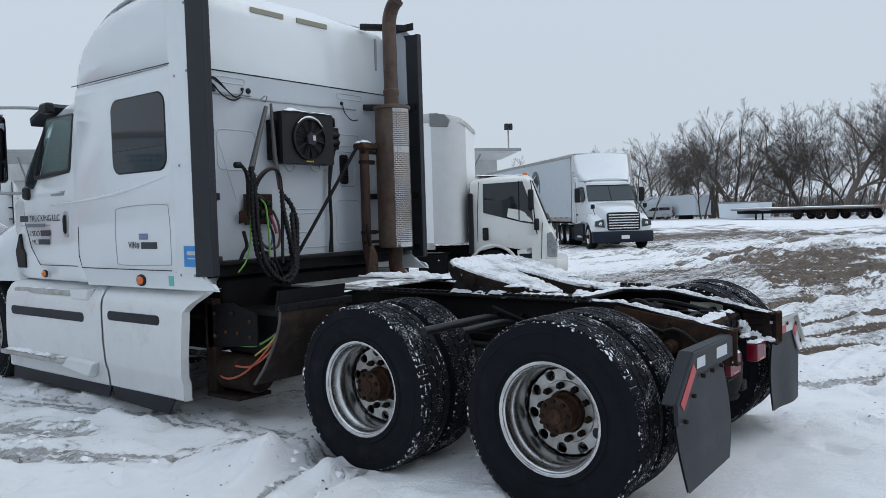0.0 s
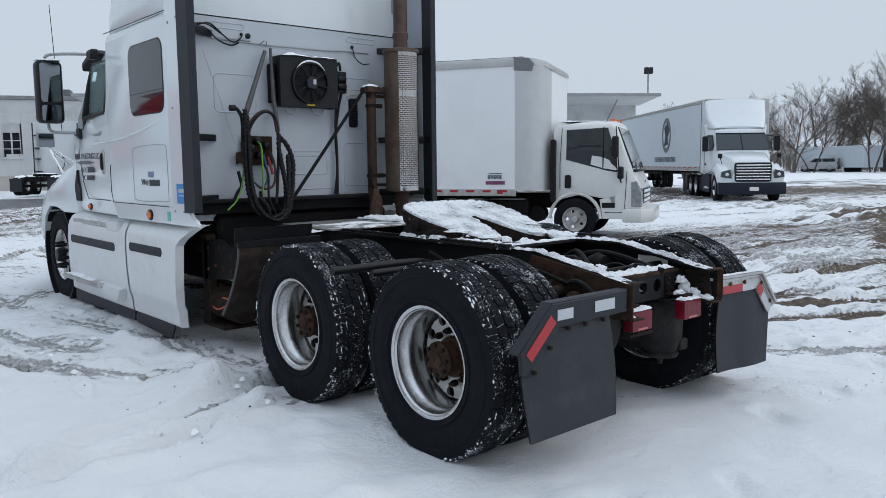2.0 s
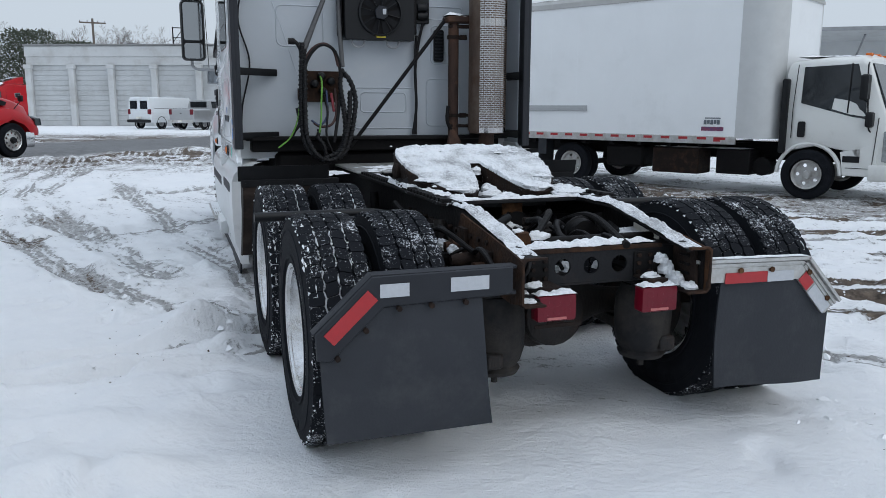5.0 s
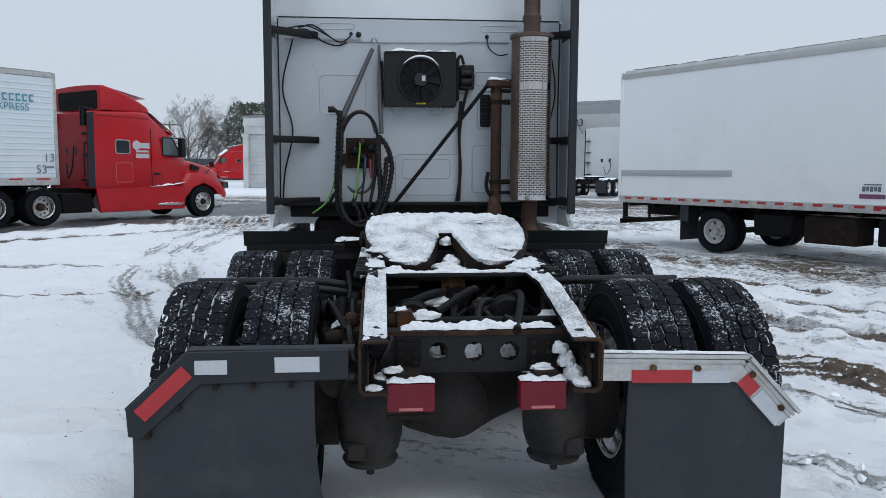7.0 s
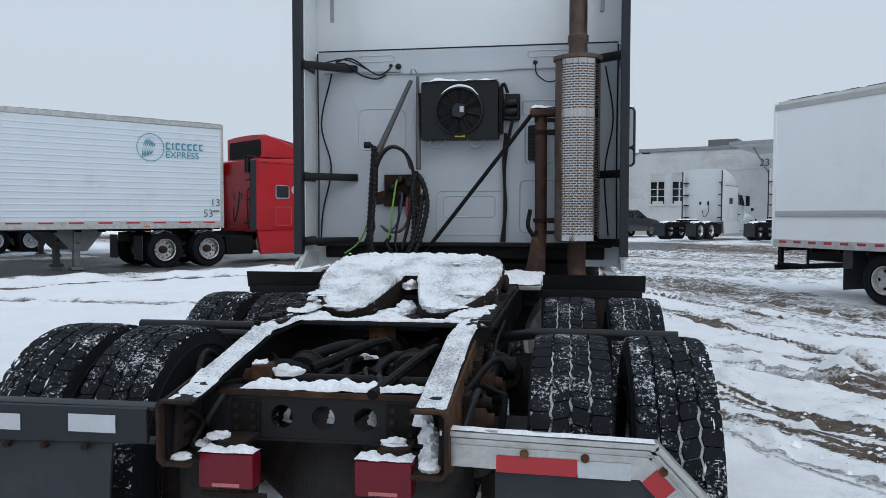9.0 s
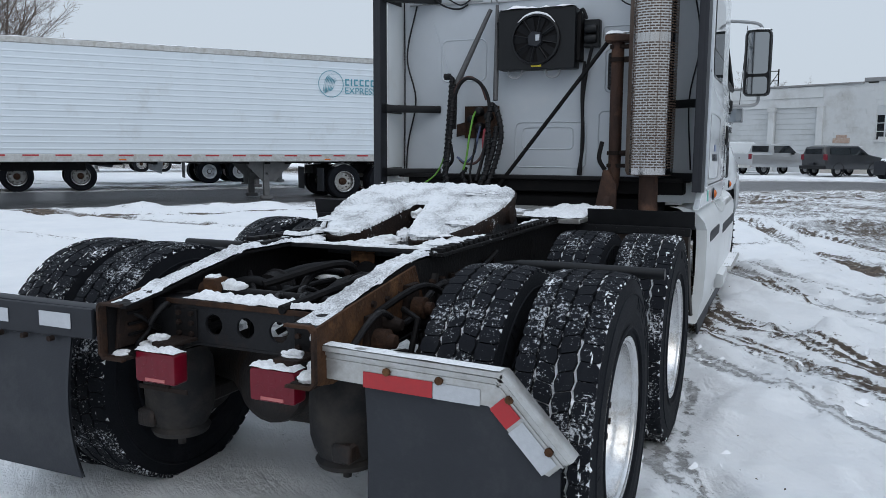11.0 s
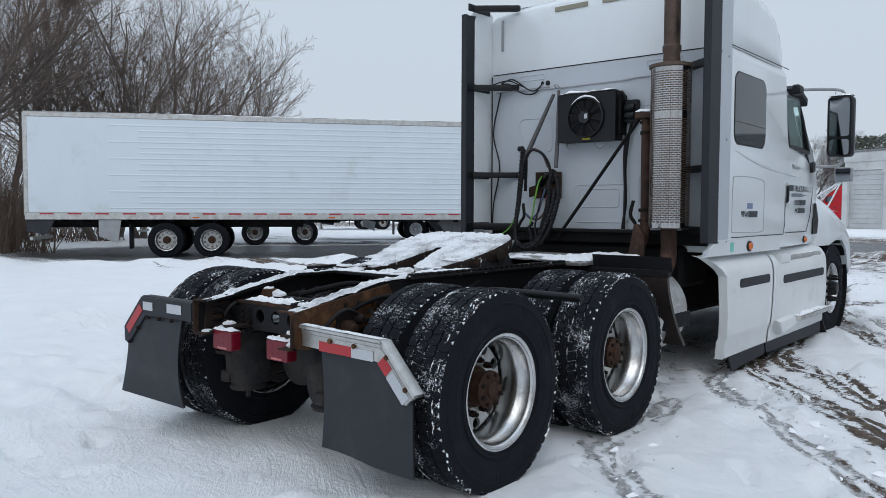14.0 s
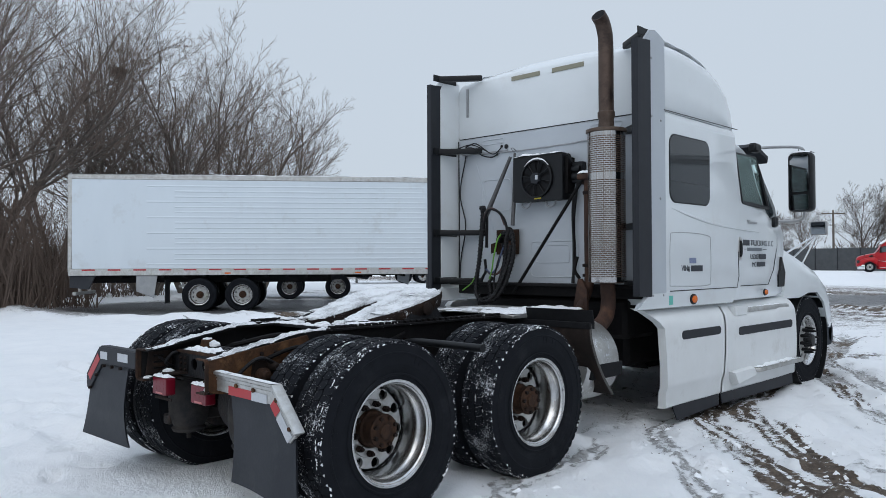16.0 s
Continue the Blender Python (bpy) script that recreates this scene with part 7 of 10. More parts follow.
for x, z, r in ((-0.523, 2.647, 0.024), (-0.585, 2.655, 0.014), (0.565, 2.647, 0.017)):
    part("grommet", Mesh().lathe([(3.325, r), (3.312, r), (3.306, r * 0.7), (3.304, 0.002)], 14, axis="y", m=pose(x, 0, z)), black_plastic, panel)
part("loose_wire", Mesh().tube(bend([(0.565, 3.31, 2.645), (0.58, 3.29, 2.55), (0.66, 3.28, 2.49), (0.74, 3.28, 2.50)], 5), 0.005, 6), black_plastic, truck, "loose black wire on the back wall")
part("loose_wire", Mesh().tube(bend([(-1.15, 3.2, 2.66), (-0.95, 3.24, 2.70), (-0.8, 3.27, 2.64), (-0.68, 3.29, 2.58), (-0.6, 3.3, 2.62), (-0.585, 3.31, 2.65)], 5), 0.006, 6), black_plastic, truck, "loose black wire on the back wall")
part("loose_wire", Mesh().tube(bend([(-1.1, 3.2, 2.64), (-0.95, 3.25, 2.67), (-0.82, 3.27, 2.58), (-0.7, 3.29, 2.55), (-0.62, 3.3, 2.58)], 5), 0.007, 6), black_plastic, truck, "loose black wire on the back wall")
part("loose_wire", Mesh().tube(bend([(-1.02, 3.24, 2.68), (-0.9, 3.26, 2.71), (-0.76, 3.28, 2.62)], 5), 0.007, 6), black_plastic, truck, "loose black wire on the back wall")
part("loose_wire", Mesh().tube(bend([(-1.07, 3.3, 2.6), (-1.16, 3.3, 2.2), (-1.08, 3.3, 1.85), (-1.15, 3.3, 1.5), (-1.17, 3.3, 1.25)], 6), 0.007, 6), black_plastic, truck, "loose black wire on the back wall")
part("loose_wire", Mesh().tube(bend([(1.1, 3.3, 2.6), (1.16, 3.3, 2.2), (1.1, 3.3, 1.8), (1.13, 3.3, 1.3)], 6), 0.006, 6), black_plastic, truck, "loose black wire on the back wall")
part("crease", Mesh().tube([(-0.94, 3.3222, 2.5), (-0.80, 3.3218, 2.1), (-0.68, 3.3222, 1.72)], 0.0045, 5), shaded_white, panel)

# cooler with fan
me = Mesh()
me.prism(rrect(-0.31, 0.29, 2.045, 2.49, 0.012), "y", 3.16, 3.30, 0.006)
cooler = part("cooler_box", me, black_plastic, truck, "black bunk cooler box with a round fan")
part("cooler_mount", Mesh().box((-0.35, 3.22, 2.08), (-0.32, 3.32, 2.42), 0.004), frame_black, cooler)
part("cooler_mount", Mesh().box((0.29, 3.2, 2.1), (0.32, 3.32, 2.45), 0.004), frame_black, cooler)
me = Mesh()
me.lathe([(3.162, 0.19), (3.14, 0.188), (3.135, 0.18), (3.135, 0.172), (3.162, 0.17)], 40, axis="y", m=pose(-0.01, 0, 2.262))
part("fan_ring", me, black_plastic, cooler)
part("fan_well", Mesh().lathe([(3.158, 0.17), (3.1575, 0.05), (3.1574, 0.002)], 40, axis="y", m=pose(-0.01, 0, 2.262)), grease_shade, cooler)
for j in range(10):
    a = 36 * j
    bl = Mesh().add([(0.03, 3.150, -0.012), (0.165, 3.146, -0.03), (0.168, 3.152, 0.03), (0.03, 3.156, 0.012)], [(0, 1, 2, 3)])
    part("fan_blade", bl, black_rubber, cooler, m=pose(-0.01, 0, 2.262, 0, a, 0))
for j in range(8):
    part("guard_spoke", Mesh().cyl((0.04, 3.136, 0), (0.176, 3.138, 0), 0.004, 5), black_plastic, cooler, m=pose(-0.01, 0, 2.262, 0, 45 * j + 12, 0))
me = Mesh()
me.prism([(-0.055, 0.02), (-0.02, 0.058), (0.05, 0.045), (0.055, -0.03), (0.02, -0.058), (-0.045, -0.045)], "y", 3.115, 3.15, 0.008)
part("fan_motor", me, trim_grey, cooler, m=pose(-0.01, 0, 2.262))
part("motor_tag", Mesh().box((0.0, 3.112, 2.248), (0.03, 3.1155, 2.292), 0.001), white_tape, cooler)
part("yellow_tag", Mesh().box((-0.045, 3.157, 2.062), (0.035, 3.16, 2.08), 0.001), yellow_tag, cooler)
for x in (-0.19, 0.11):
    part("cooler_loop", Mesh().tube(bend([(x - 0.06, 3.22, 2.05), (x - 0.04, 3.21, 2.0), (x, 3.21, 1.985), (x + 0.04, 3.21, 2.0), (x + 0.06, 3.22, 2.05)], 5), 0.009, 8), grey_steel, cooler)
part("snow_cap", snow_on(lambda u, v: (-0.30 + 0.58 * u, 3.14 + 0.15 * v, 2.488), 24, 8, 0.045, gap=0.12), snow, cooler)
part("snow_cap", Mesh().tube(bend([(-0.15, 3.14, 2.39), (-0.09, 3.14, 2.435), (-0.01, 3.14, 2.455), (0.08, 3.14, 2.435), (0.14, 3.14, 2.38)], 6), [0.002 + 0.007 * math.sin(math.pi * i / 24) for i in range(25)], 8), snow, cooler)
me = Mesh()
for z in (2.26, 2.33):
    me.lathe([(0.34, 0.03), (0.36, 0.036), (0.42, 0.036), (0.43, 0.03)], 14, m=pose(0, 3.25, z))
me.box((0.33, 3.25, 2.2), (0.45, 3.32, 2.4), 0.006)
me.tube(bend([(0.3, 3.22, 2.42), (0.33, 3.2, 2.47), (0.36, 3.22, 2.4)], 4), 0.012, 8)
part("twin_filter", me, black_plastic, truck, "pair of small black filters")
me = Mesh()
me.tube(bend([(0.40, 3.26, 2.22), (0.36, 3.27, 2.05), (0.33, 3.28, 1.8), (0.34, 3.28, 1.5), (0.31, 3.28, 1.25)], 5), 0.013, 8)
me.tube(bend([(0.34, 3.27, 2.1), (0.325, 3.27, 1.9), (0.335, 3.27, 1.6), (0.33, 3.27, 1.25)], 5), 0.012, 8)
part("refrigerant_line", me, hose_black, truck)
me = Mesh()
me.prism(rrect(0.51, 0.60, 1.885, 2.16, 0.02), "y", 3.295, 3.322, 0.004)
vent = part("louvre_vent", me, black_plastic, truck, "black louvred vent")
for i in range(9):
    part("louvre", Mesh().box((0.52, 3.283, 1.905 + 0.028 * i), (0.59, 3.297, 1.915 + 0.028 * i), 0.002), trim_grey, vent)

# exhaust: silencer, pierced shield, stack and inlet pipe
CX, CY = 0.888, 2.975
me = Mesh()
me.lathe([(1.26, 0.05), (1.27, 0.15), (1.30, 0.163), (2.575, 0.163), (2.58, 0.178), (2.605, 0.178), (2.615, 0.14), (2.63, 0.07), (2.70, 0.066), (2.72, 0.075), (2.76, 0.075), (2.77, 0.066)], 32, axis="z", m=pose(CX, CY, 0))
sil = part("silencer", me, surf("silencer_skin", (0.15, 0.115, 0.09), (0.055, 0.033, 0.024), 7, 0.6, 0.3, bump=0.3, bscale=60, grime=(0.075, 0.04, 0.026), gscale=5, gamount=0.5, stretch=(1, 1, 0.5)), truck, "rusty upright silencer with a pierced chrome shield")
me = Mesh()
me.tube(bend([(CX, CY, 2.74), (CX, CY, 3.1), (CX, CY, 3.34), (CX, CY - 0.012, 3.45), (CX, CY - 0.055, 3.54), (CX, CY - 0.115, 3.59)], 6), 0.066, 20)
part("stack_pipe", me, surf("heat_stained_pipe", (0.075, 0.05, 0.04), (0.12, 0.085, 0.068), 7, 0.5, 0.6, bump=0.1, grime=(0.035, 0.024, 0.02), gscale=4, gamount=0.4), sil, "heat-stained stack with a curved tip")
# flat dark disc over the capped pipe paints the shade within its mouth
part("stack_bore", Mesh().lathe([(0, 0.058), (0.002, 0.002)], 18, axis="y", m=pose(CX, CY - 0.117, 3.592, -35)), grease_shade, sil)
# pierced shield: solid hoops joined by staggered bridges
rs = Mesh()
n_a, n_z, R1 = 13, 72, 0.163
band_rows = {0, 1, 70, 71, 49, 50, 51}
dz, a0, a1 = 1.30 / 72, radians(224), radians(408)
stops = [a0 + (a1 - a0) * (k + f) / n_a for k in range(n_a) for f in (0.0, 0.17, 0.5, 0.67)] + [a1]
for zi in range(n_z):
    z = 1.275 + dz * zi
    mid = z + dz * 0.5
    for i in range(len(stops) - 1):
        p0, p1 = [(CX + R1 * math.cos(t), CY + R1 * math.sin(t)) for t in stops[i:i + 2]]
        rs.add([(*p0, z), (*p1, z), (*p1, mid), (*p0, mid)], [(0, 1, 2, 3)])
        if zi in band_rows or i % 4 == (2 if zi % 2 else 0):
            rs.add([(*p0, mid), (*p1, mid), (*p1, z + dz), (*p0, z + dz)], [(0, 1, 2, 3)])
rs = rs.data("heat_shield", shield_chrome, 60, fix=False)
weld = bmesh.new()
weld.from_mesh(rs)
bmesh.ops.remove_doubles(weld, verts=weld.verts, dist=0.0004)
weld.to_mesh(rs)
weld.free()
rs.shade_smooth()
shield = new("heat_shield", rs)
shield.parent = sil
shield["label"] = "pierced chrome heat shield"
for z in (1.33, 1.42, 2.17, 2.25):
    clamp = part("silencer_clamp", Mesh().lathe([(z - 0.014, 0.158), (z + 0.014, 0.158), (z + 0.014, 0.150), (z - 0.014, 0.150)], 28, axis="z", m=pose(CX, CY, 0), loop=True), dark_rust, sil)
    part("clamp_bar", Mesh().box((0.57, 3.06, z - 0.014), (0.85, 3.1, z + 0.014), 0.004), dark_rust, clamp)
me = Mesh()
me.tube(bend([(0.62, 3.1, 2.22), (0.62, 3.1, 1.7), (0.62, 3.1, 1.3), (0.61, 3.06, 1.15), (0.57, 3.0, 1.0)], 5), 0.045, 18)
me.prism([(0.5, 0.98), (0.66, 0.98), (0.66, 1.2), (0.60, 1.3), (0.56, 1.3)], "y", 3.0, 3.03, 0.004)
me.tube(bend([(CX, CY, 1.27), (CX, CY + 0.01, 1.08), (CX + 0.02, CY - 0.08, 0.96), (CX + 0.04, CY - 0.3, 0.86), (CX + 0.05, CY - 0.5, 0.8)], 5), 0.066, 16)
me.box((0.54, 3.02, 2.2), (0.82, 3.17, 2.25), 0.01)
for z in (1.42, 2.08):
    part("pipe_clamp", Mesh().lathe([(z - 0.015, 0.056), (z + 0.015, 0.056), (z + 0.015, 0.05), (z - 0.015, 0.05)], 20, axis="z", m=pose(0.62, 3.1, 0), loop=True).box((0.67, 3.07, z - 0.02), (0.735, 3.1, z + 0.02), 0.004), dark_rust, sil)
part("inlet_pipe", me, riser_rust, truck, "rust-brown exhaust riser")
part("snow_cap", snow_on(lambda u, v: (0.54 + 0.18 * u, 3.03 + 0.13 * v, 2.25), 10, 8, 0.045, gap=0.05), snow, truck)
me = Mesh()
me.tube([(0.56, 3.12, 2.235), (-0.24, 3.14, 1.22), (-0.30, 3.14, 1.14)], 0.016, 8)
me.tube(bend([(0.545, 3.02, 1.5), (0.53, 3.0, 1.38), (0.57, 3.02, 1.3)], 4), 0.016, 8)
part("stay_rod", me, frame_black, truck, "black diagonal stay rod")

# air and light lines
me = Mesh()
me.tube([(-0.405, 3.24, 2.52), (-0.665, 3.16, 1.93)], [0.017, 0.026], 10)
me.tube([(-0.352, 3.24, 2.55), (-0.345, 3.22, 2.1), (-0.335, 3.18, 1.82)], [0.012, 0.02, 0.02], 10)
part("hose_tender", me, surf("tender_grey", (0.055, 0.055, 0.06), (0.1, 0.1, 0.1), 30, 0.5), truck, "grey sprung hose tenders")
me = Mesh()
me.prism([(-0.635, 1.53), (-0.34, 1.53), (-0.34, 1.785), (-0.635, 1.785)], "y", 3.285, 3.295, 0.003)
me.prism([(-0.70, 1.54), (-0.62, 1.56), (-0.62, 1.66), (-0.70, 1.64)], "y", 3.27, 3.28, 0.003)
plate = part("coupling_plate", me, tail_rust, truck, "rusty plate with brake and light sockets")
for x, z in ((-0.56, 1.68), (-0.49, 1.62), (-0.42, 1.70), (-0.5, 1.74)):
    part("socket", Mesh().lathe([(3.285, 0.035), (3.25, 0.035), (3.235, 0.028), (3.22, 0.028), (3.21, 0.01)], 12, axis="y", m=pose(x, 0, z)), black_plastic, plate)
me = Mesh()
me.tube(bend([(-0.75, 3.2, 2.03), (-0.70, 3.19, 1.99), (-0.675, 3.18, 1.9), (-0.68, 3.18, 1.6)], 5), 0.016, 8)
me.lathe([(0, 0.026), (0.05, 0.026), (0.055, 0.01)], 10, m=pose(-0.775, 3.2, 2.015))
me.tube(bend([(-0.72, 3.2, 1.48), (-0.70, 3.19, 1.36), (-0.74, 3.19, 1.3), (-0.77, 3.19, 1.24)], 5), 0.015, 8)
part("gladhand", me, hose_black, truck)


def coil(pts, r, pitch=0.03, rad=0.012, steps=9):
    """A spiral sleeve round a smooth line."""
    line = bend(pts, steps)
    out, ang = [], 0.0
    for i in range(len(line) - 1):
        d = (line[i + 1] - line[i])
        k = max(1, int(d.length / pitch * 8))
        up = d.orthogonal().normalized()
        side = d.normalized().cross(up)
        for j in range(k):
            ang += 2 * math.pi / 8
            out.append(line[i] + d * (j / k) + (up * math.cos(ang) + side * math.sin(ang)) * r)
    return Mesh().tube(out, rad, 5)


brown_hose = surf("brown_hose", (0.06, 0.022, 0.018), (0.03, 0.014, 0.012), 20, 0.6)
LOOPS = (
    ([(-0.675, 3.12, 2.0), (-0.69, 3.11, 1.75), (-0.70, 3.09, 1.5), (-0.70, 3.05, 1.28), (-0.66, 3.0, 1.14), (-0.56, 2.97, 1.07), (-0.44, 2.97, 1.09), (-0.36, 3.0, 1.22), (-0.31, 3.06, 1.42), (-0.29, 3.1, 1.62)], hose_black, 0.026),
    ([(-0.66, 3.12, 1.95), (-0.665, 3.09, 1.7), (-0.675, 3.06, 1.46), (-0.67, 3.0, 1.24), (-0.60, 2.95, 1.10), (-0.49, 2.94, 1.06), (-0.39, 2.97, 1.14), (-0.345, 3.04, 1.32), (-0.36, 3.1, 1.55)], hose_black, 0.024),
    ([(-0.34, 3.16, 1.78), (-0.285, 3.12, 1.70), (-0.25, 3.09, 1.56), (-0.265, 3.07, 1.42), (-0.31, 3.03, 1.24), (-0.36, 2.99, 1.13), (-0.43, 2.97, 1.07)], hose_black, 0.026),
    ([(-0.345, 3.15, 1.80), (-0.37, 3.11, 1.66), (-0.345, 3.09, 1.46), (-0.35, 3.05, 1.28), (-0.42, 2.98, 1.13), (-0.54, 2.95, 1.08)], hose_black, 0.024),
    ([(-0.665, 3.14, 1.72), (-0.655, 3.11, 1.82), (-0.60, 3.08, 1.93), (-0.52, 3.06, 1.985), (-0.43, 3.08, 1.95), (-0.375, 3.12, 1.84), (-0.365, 3.13, 1.66), (-0.40, 3.1, 1.4), (-0.44, 3.06, 1.2)], hose_black, 0.019),
    ([(-0.67, 3.13, 1.78), (-0.64, 3.10, 1.90), (-0.57, 3.07, 1.975), (-0.49, 3.06, 1.99), (-0.42, 3.09, 1.93), (-0.385, 3.12, 1.82)], brown_hose, 0.015),
    ([(-0.515, 3.22, 1.74), (-0.515, 3.16, 1.68), (-0.53, 3.12, 1.52), (-0.54, 3.1, 1.38), (-0.56, 3.08, 1.28)], green_hose, 0.011),
    ([(-0.69, 3.13, 1.62), (-0.71, 3.12, 1.5), (-0.74, 3.1, 1.36), (-0.80, 3.08, 1.24), (-0.90, 3.05, 1.16)], green_hose, 0.009),
    ([(-0.40, 3.21, 1.64), (-0.40, 3.15, 1.54), (-0.41, 3.12, 1.42), (-0.46, 3.1, 1.34), (-0.55, 3.1, 1.33), (-0.60, 3.1, 1.36)], brown_hose, 0.015),
    ([(-0.43, 3.21, 1.60), (-0.425, 3.17, 1.52), (-0.42, 3.15, 1.45)], red_hose, 0.017),
    ([(-0.47, 3.21, 1.62), (-0.475, 3.15, 1.5), (-0.49, 3.12, 1.40), (-0.55, 3.1, 1.34), (-0.62, 3.1, 1.38)], blue_hose, 0.013),
    ([(-0.49, 3.21, 1.58), (-0.48, 3.12, 1.45), (-0.50, 3.08, 1.25), (-0.45, 3.05, 1.1)], hose_black, 0.013),
    ([(-0.55, 3.12, 1.30), (-0.57, 3.09, 1.24), (-0.53, 3.06, 1.18), (-0.51, 3.04, 1.08)], hose_black, 0.021),
)
for pts, mt, r in LOOPS:
    hose = part("air_hose", Mesh().tube(bend(pts, 7), r * 0.72, 10), mt, truck, {hose_black.name: "black spiral-wrapped hose", brown_hose.name: "dull brown air hose", green_hose.name: "green trailer cable", red_hose.name: "red air hose", blue_hose.name: "dark blue air hose"}[mt.name])
    if mt is hose_black and r > 0.02:
        part("spiral_wrap", coil(pts, r * 0.8, 0.035, 0.006), black_plastic, hose)

# boxes under the cab: silencer canister with tread plate, tank and battery side
me = Mesh()
me.lathe([(2.22, 0.05), (2.23, 0.30), (2.26, 0.33), (2.64, 0.33), (2.68, 0.30), (2.69, 0.05)], 40, axis="y", m=pose(0.87, 0, 0.645))
part("canister", me, speckled("tread_plate", dull_alloy, 0.6, 40), truck, "tread-plate aluminium canister")
me = Mesh()
me.box((1.16, 2.25, 0.53), (1.206, 2.69, 0.645), 0.006)
part("canister_strap", me, black_rubber, truck)
me = Mesh()
me.box((-0.86, 2.62, 0.5), (-0.5, 3.3, 0.86), 0.03)
me.prism([(2.72, 0.62), (3.34, 0.56), (3.34, 0.9), (3.02, 0.93), (2.72, 0.86)], "x", -1.0, -0.985, 0.004)
carrier = part("battery_carrier", me, frame_black, truck, "dark steel carrier with an air tank and loose wires")
for y, z in ((2.8, 0.68), (2.8, 0.8), (2.95, 0.7), (3.1, 0.7), (3.24, 0.84), (3.24, 0.66), (3.02, 0.85)):
    part("carrier_bolt", Mesh().cyl((-1.012, y, z), (-0.998, y, z), 0.014, 8), rust, carrier)
part("air_tank", Mesh().lathe([(2.85, 0.05), (2.86, 0.13), (2.9, 0.145), (3.3, 0.145), (3.34, 0.05)], 22, axis="y", m=pose(-0.86, 0, 0.36)), dark_rust, carrier, "rust-brown air tank")
part("carrier_post", Mesh().box((-1.0, 3.26, 0.16), (-0.92, 3.38, 0.95), 0.01), dark_rust, carrier)
part("carrier_step", Mesh().box((-1.02, 2.95, 0.17), (-0.7, 3.36, 0.2), 0.006), dark_rust, carrier)
WIRES = (("orange_cable", (0.45, 0.10, 0.05), [(-0.95, 2.48, 0.78), (-1.0, 2.66, 0.56), (-1.02, 2.92, 0.38), (-1.0, 3.18, 0.34), (-0.95, 3.3, 0.50)]), ("orange_cable", (0.45, 0.10, 0.05), [(-0.93, 2.46, 0.80), (-0.99, 2.60, 0.58), (-1.01, 2.8, 0.46), (-1.0, 3.0, 0.44)]),
         ("yellow_cable", (0.42, 0.36, 0.08), [(-0.9, 2.40, 0.88), (-0.95, 2.48, 0.78), (-0.99, 2.6, 0.64), (-0.98, 2.78, 0.54)]), ("green_cable", (0.12, 0.28, 0.08), [(-0.9, 2.40, 0.86), (-0.96, 2.55, 0.72), (-0.98, 2.75, 0.62), (-0.98, 2.95, 0.6)]))
for nm, cc, pts in WIRES:
    part(nm, Mesh().tube(bend(pts, 6), 0.008, 7), surf(nm + "_skin", cc, None, 20, 0.5), carrier)
me = Mesh()
me.box((-0.8, 3.45, 0.48), (0.8, 6.3, 0.85), 0.05)
part("underbody", me, grease_shade, truck)
me = Mesh().cyl((-0.95, 7.05, 0.47), (0.95, 7.05, 0.47), 0.06, 12)
part("front_axle", me, grease_shade, truck)

# ---------------------------------------------------------------- other vehicles: shared parts (forward is +x, left is +y)
RIM_STEEL = None


def rim_plain(name, mat):
    me = Mesh()
    me.lathe([(-0.11, 0.296), (-0.10, 0.268), (-0.02, 0.262), (-0.02, 0.255), (0.04, 0.262), (0.10, 0.27), (0.112, 0.284), (0.124, 0.296), (0.10, 0.298), (-0.10, 0.298)], 32, loop=True)
    disc_mesh(me, 0.0, 0.09, 0.262, 5, 0.036, 0.19)
    me.lathe([(-0.02, 0.02), (-0.02, 0.09), (0.03, 0.085), (0.09, 0.07), (0.095, 0.02)], 16)
    return welded(me.data(name, mat))


RIM_STEEL = rim_plain("rim", surf("painted_rim", (0.5, 0.5, 0.49), (0.4, 0.4, 0.39), 12, 0.5, grime=(0.3, 0.28, 0.26), gscale=6))
RIM_WHITE = rim_plain("rim", surf("white_rim", (0.72, 0.73, 0.74), (0.65, 0.66, 0.67), 12, 0.5))
RIM_DARK = rim_plain("rim", dark_rust)
RIM_CAR = rim_plain("rim", surf("car_alloy", (0.3, 0.31, 0.32), (0.22, 0.22, 0.23), 12, 0.4, 0.6))


def axle_wheel(parent, x, y, z, side, rim=None, hub=None, scale=1.0, wide=1.0):
    """A wheel whose axle lies along y; side is -1 for the right-hand one."""
    m = pose(x, y, z, 0, 0, 90 * side) @ Matrix.Diagonal((scale * wide, scale, scale, 1))
    w = part("wheel", rim or RIM_D, None, parent, m=m)
    part("tyre", tyre_far, None, w)
    if hub:
        part("hub", hub, None, w)
    return w


def xsec(x, hw, zb, zt, ht=None, belt=None, r=0.1, crown=0.0, yc=0.0, n=4):
    """A cross-section of a body at x."""
    return [(x, yc + p[0], p[2]) for p in section(0, hw, zb, zt, ht, belt, r, crown, n)]


def tapes(parent, x0, x1, y, z, count, size=(0.28, 0.045), side=-1):
    """A row of red and white reflective strips."""
    for i in range(count):
        x = x0 + (x1 - x0) * (i + 0.5) / count
        part("reflector", Mesh().box((x - size[0] / 2, y, z), (x + size[0] / 2, y + side * 0.004, z + size[1]), 0.0005), red_tape, parent)


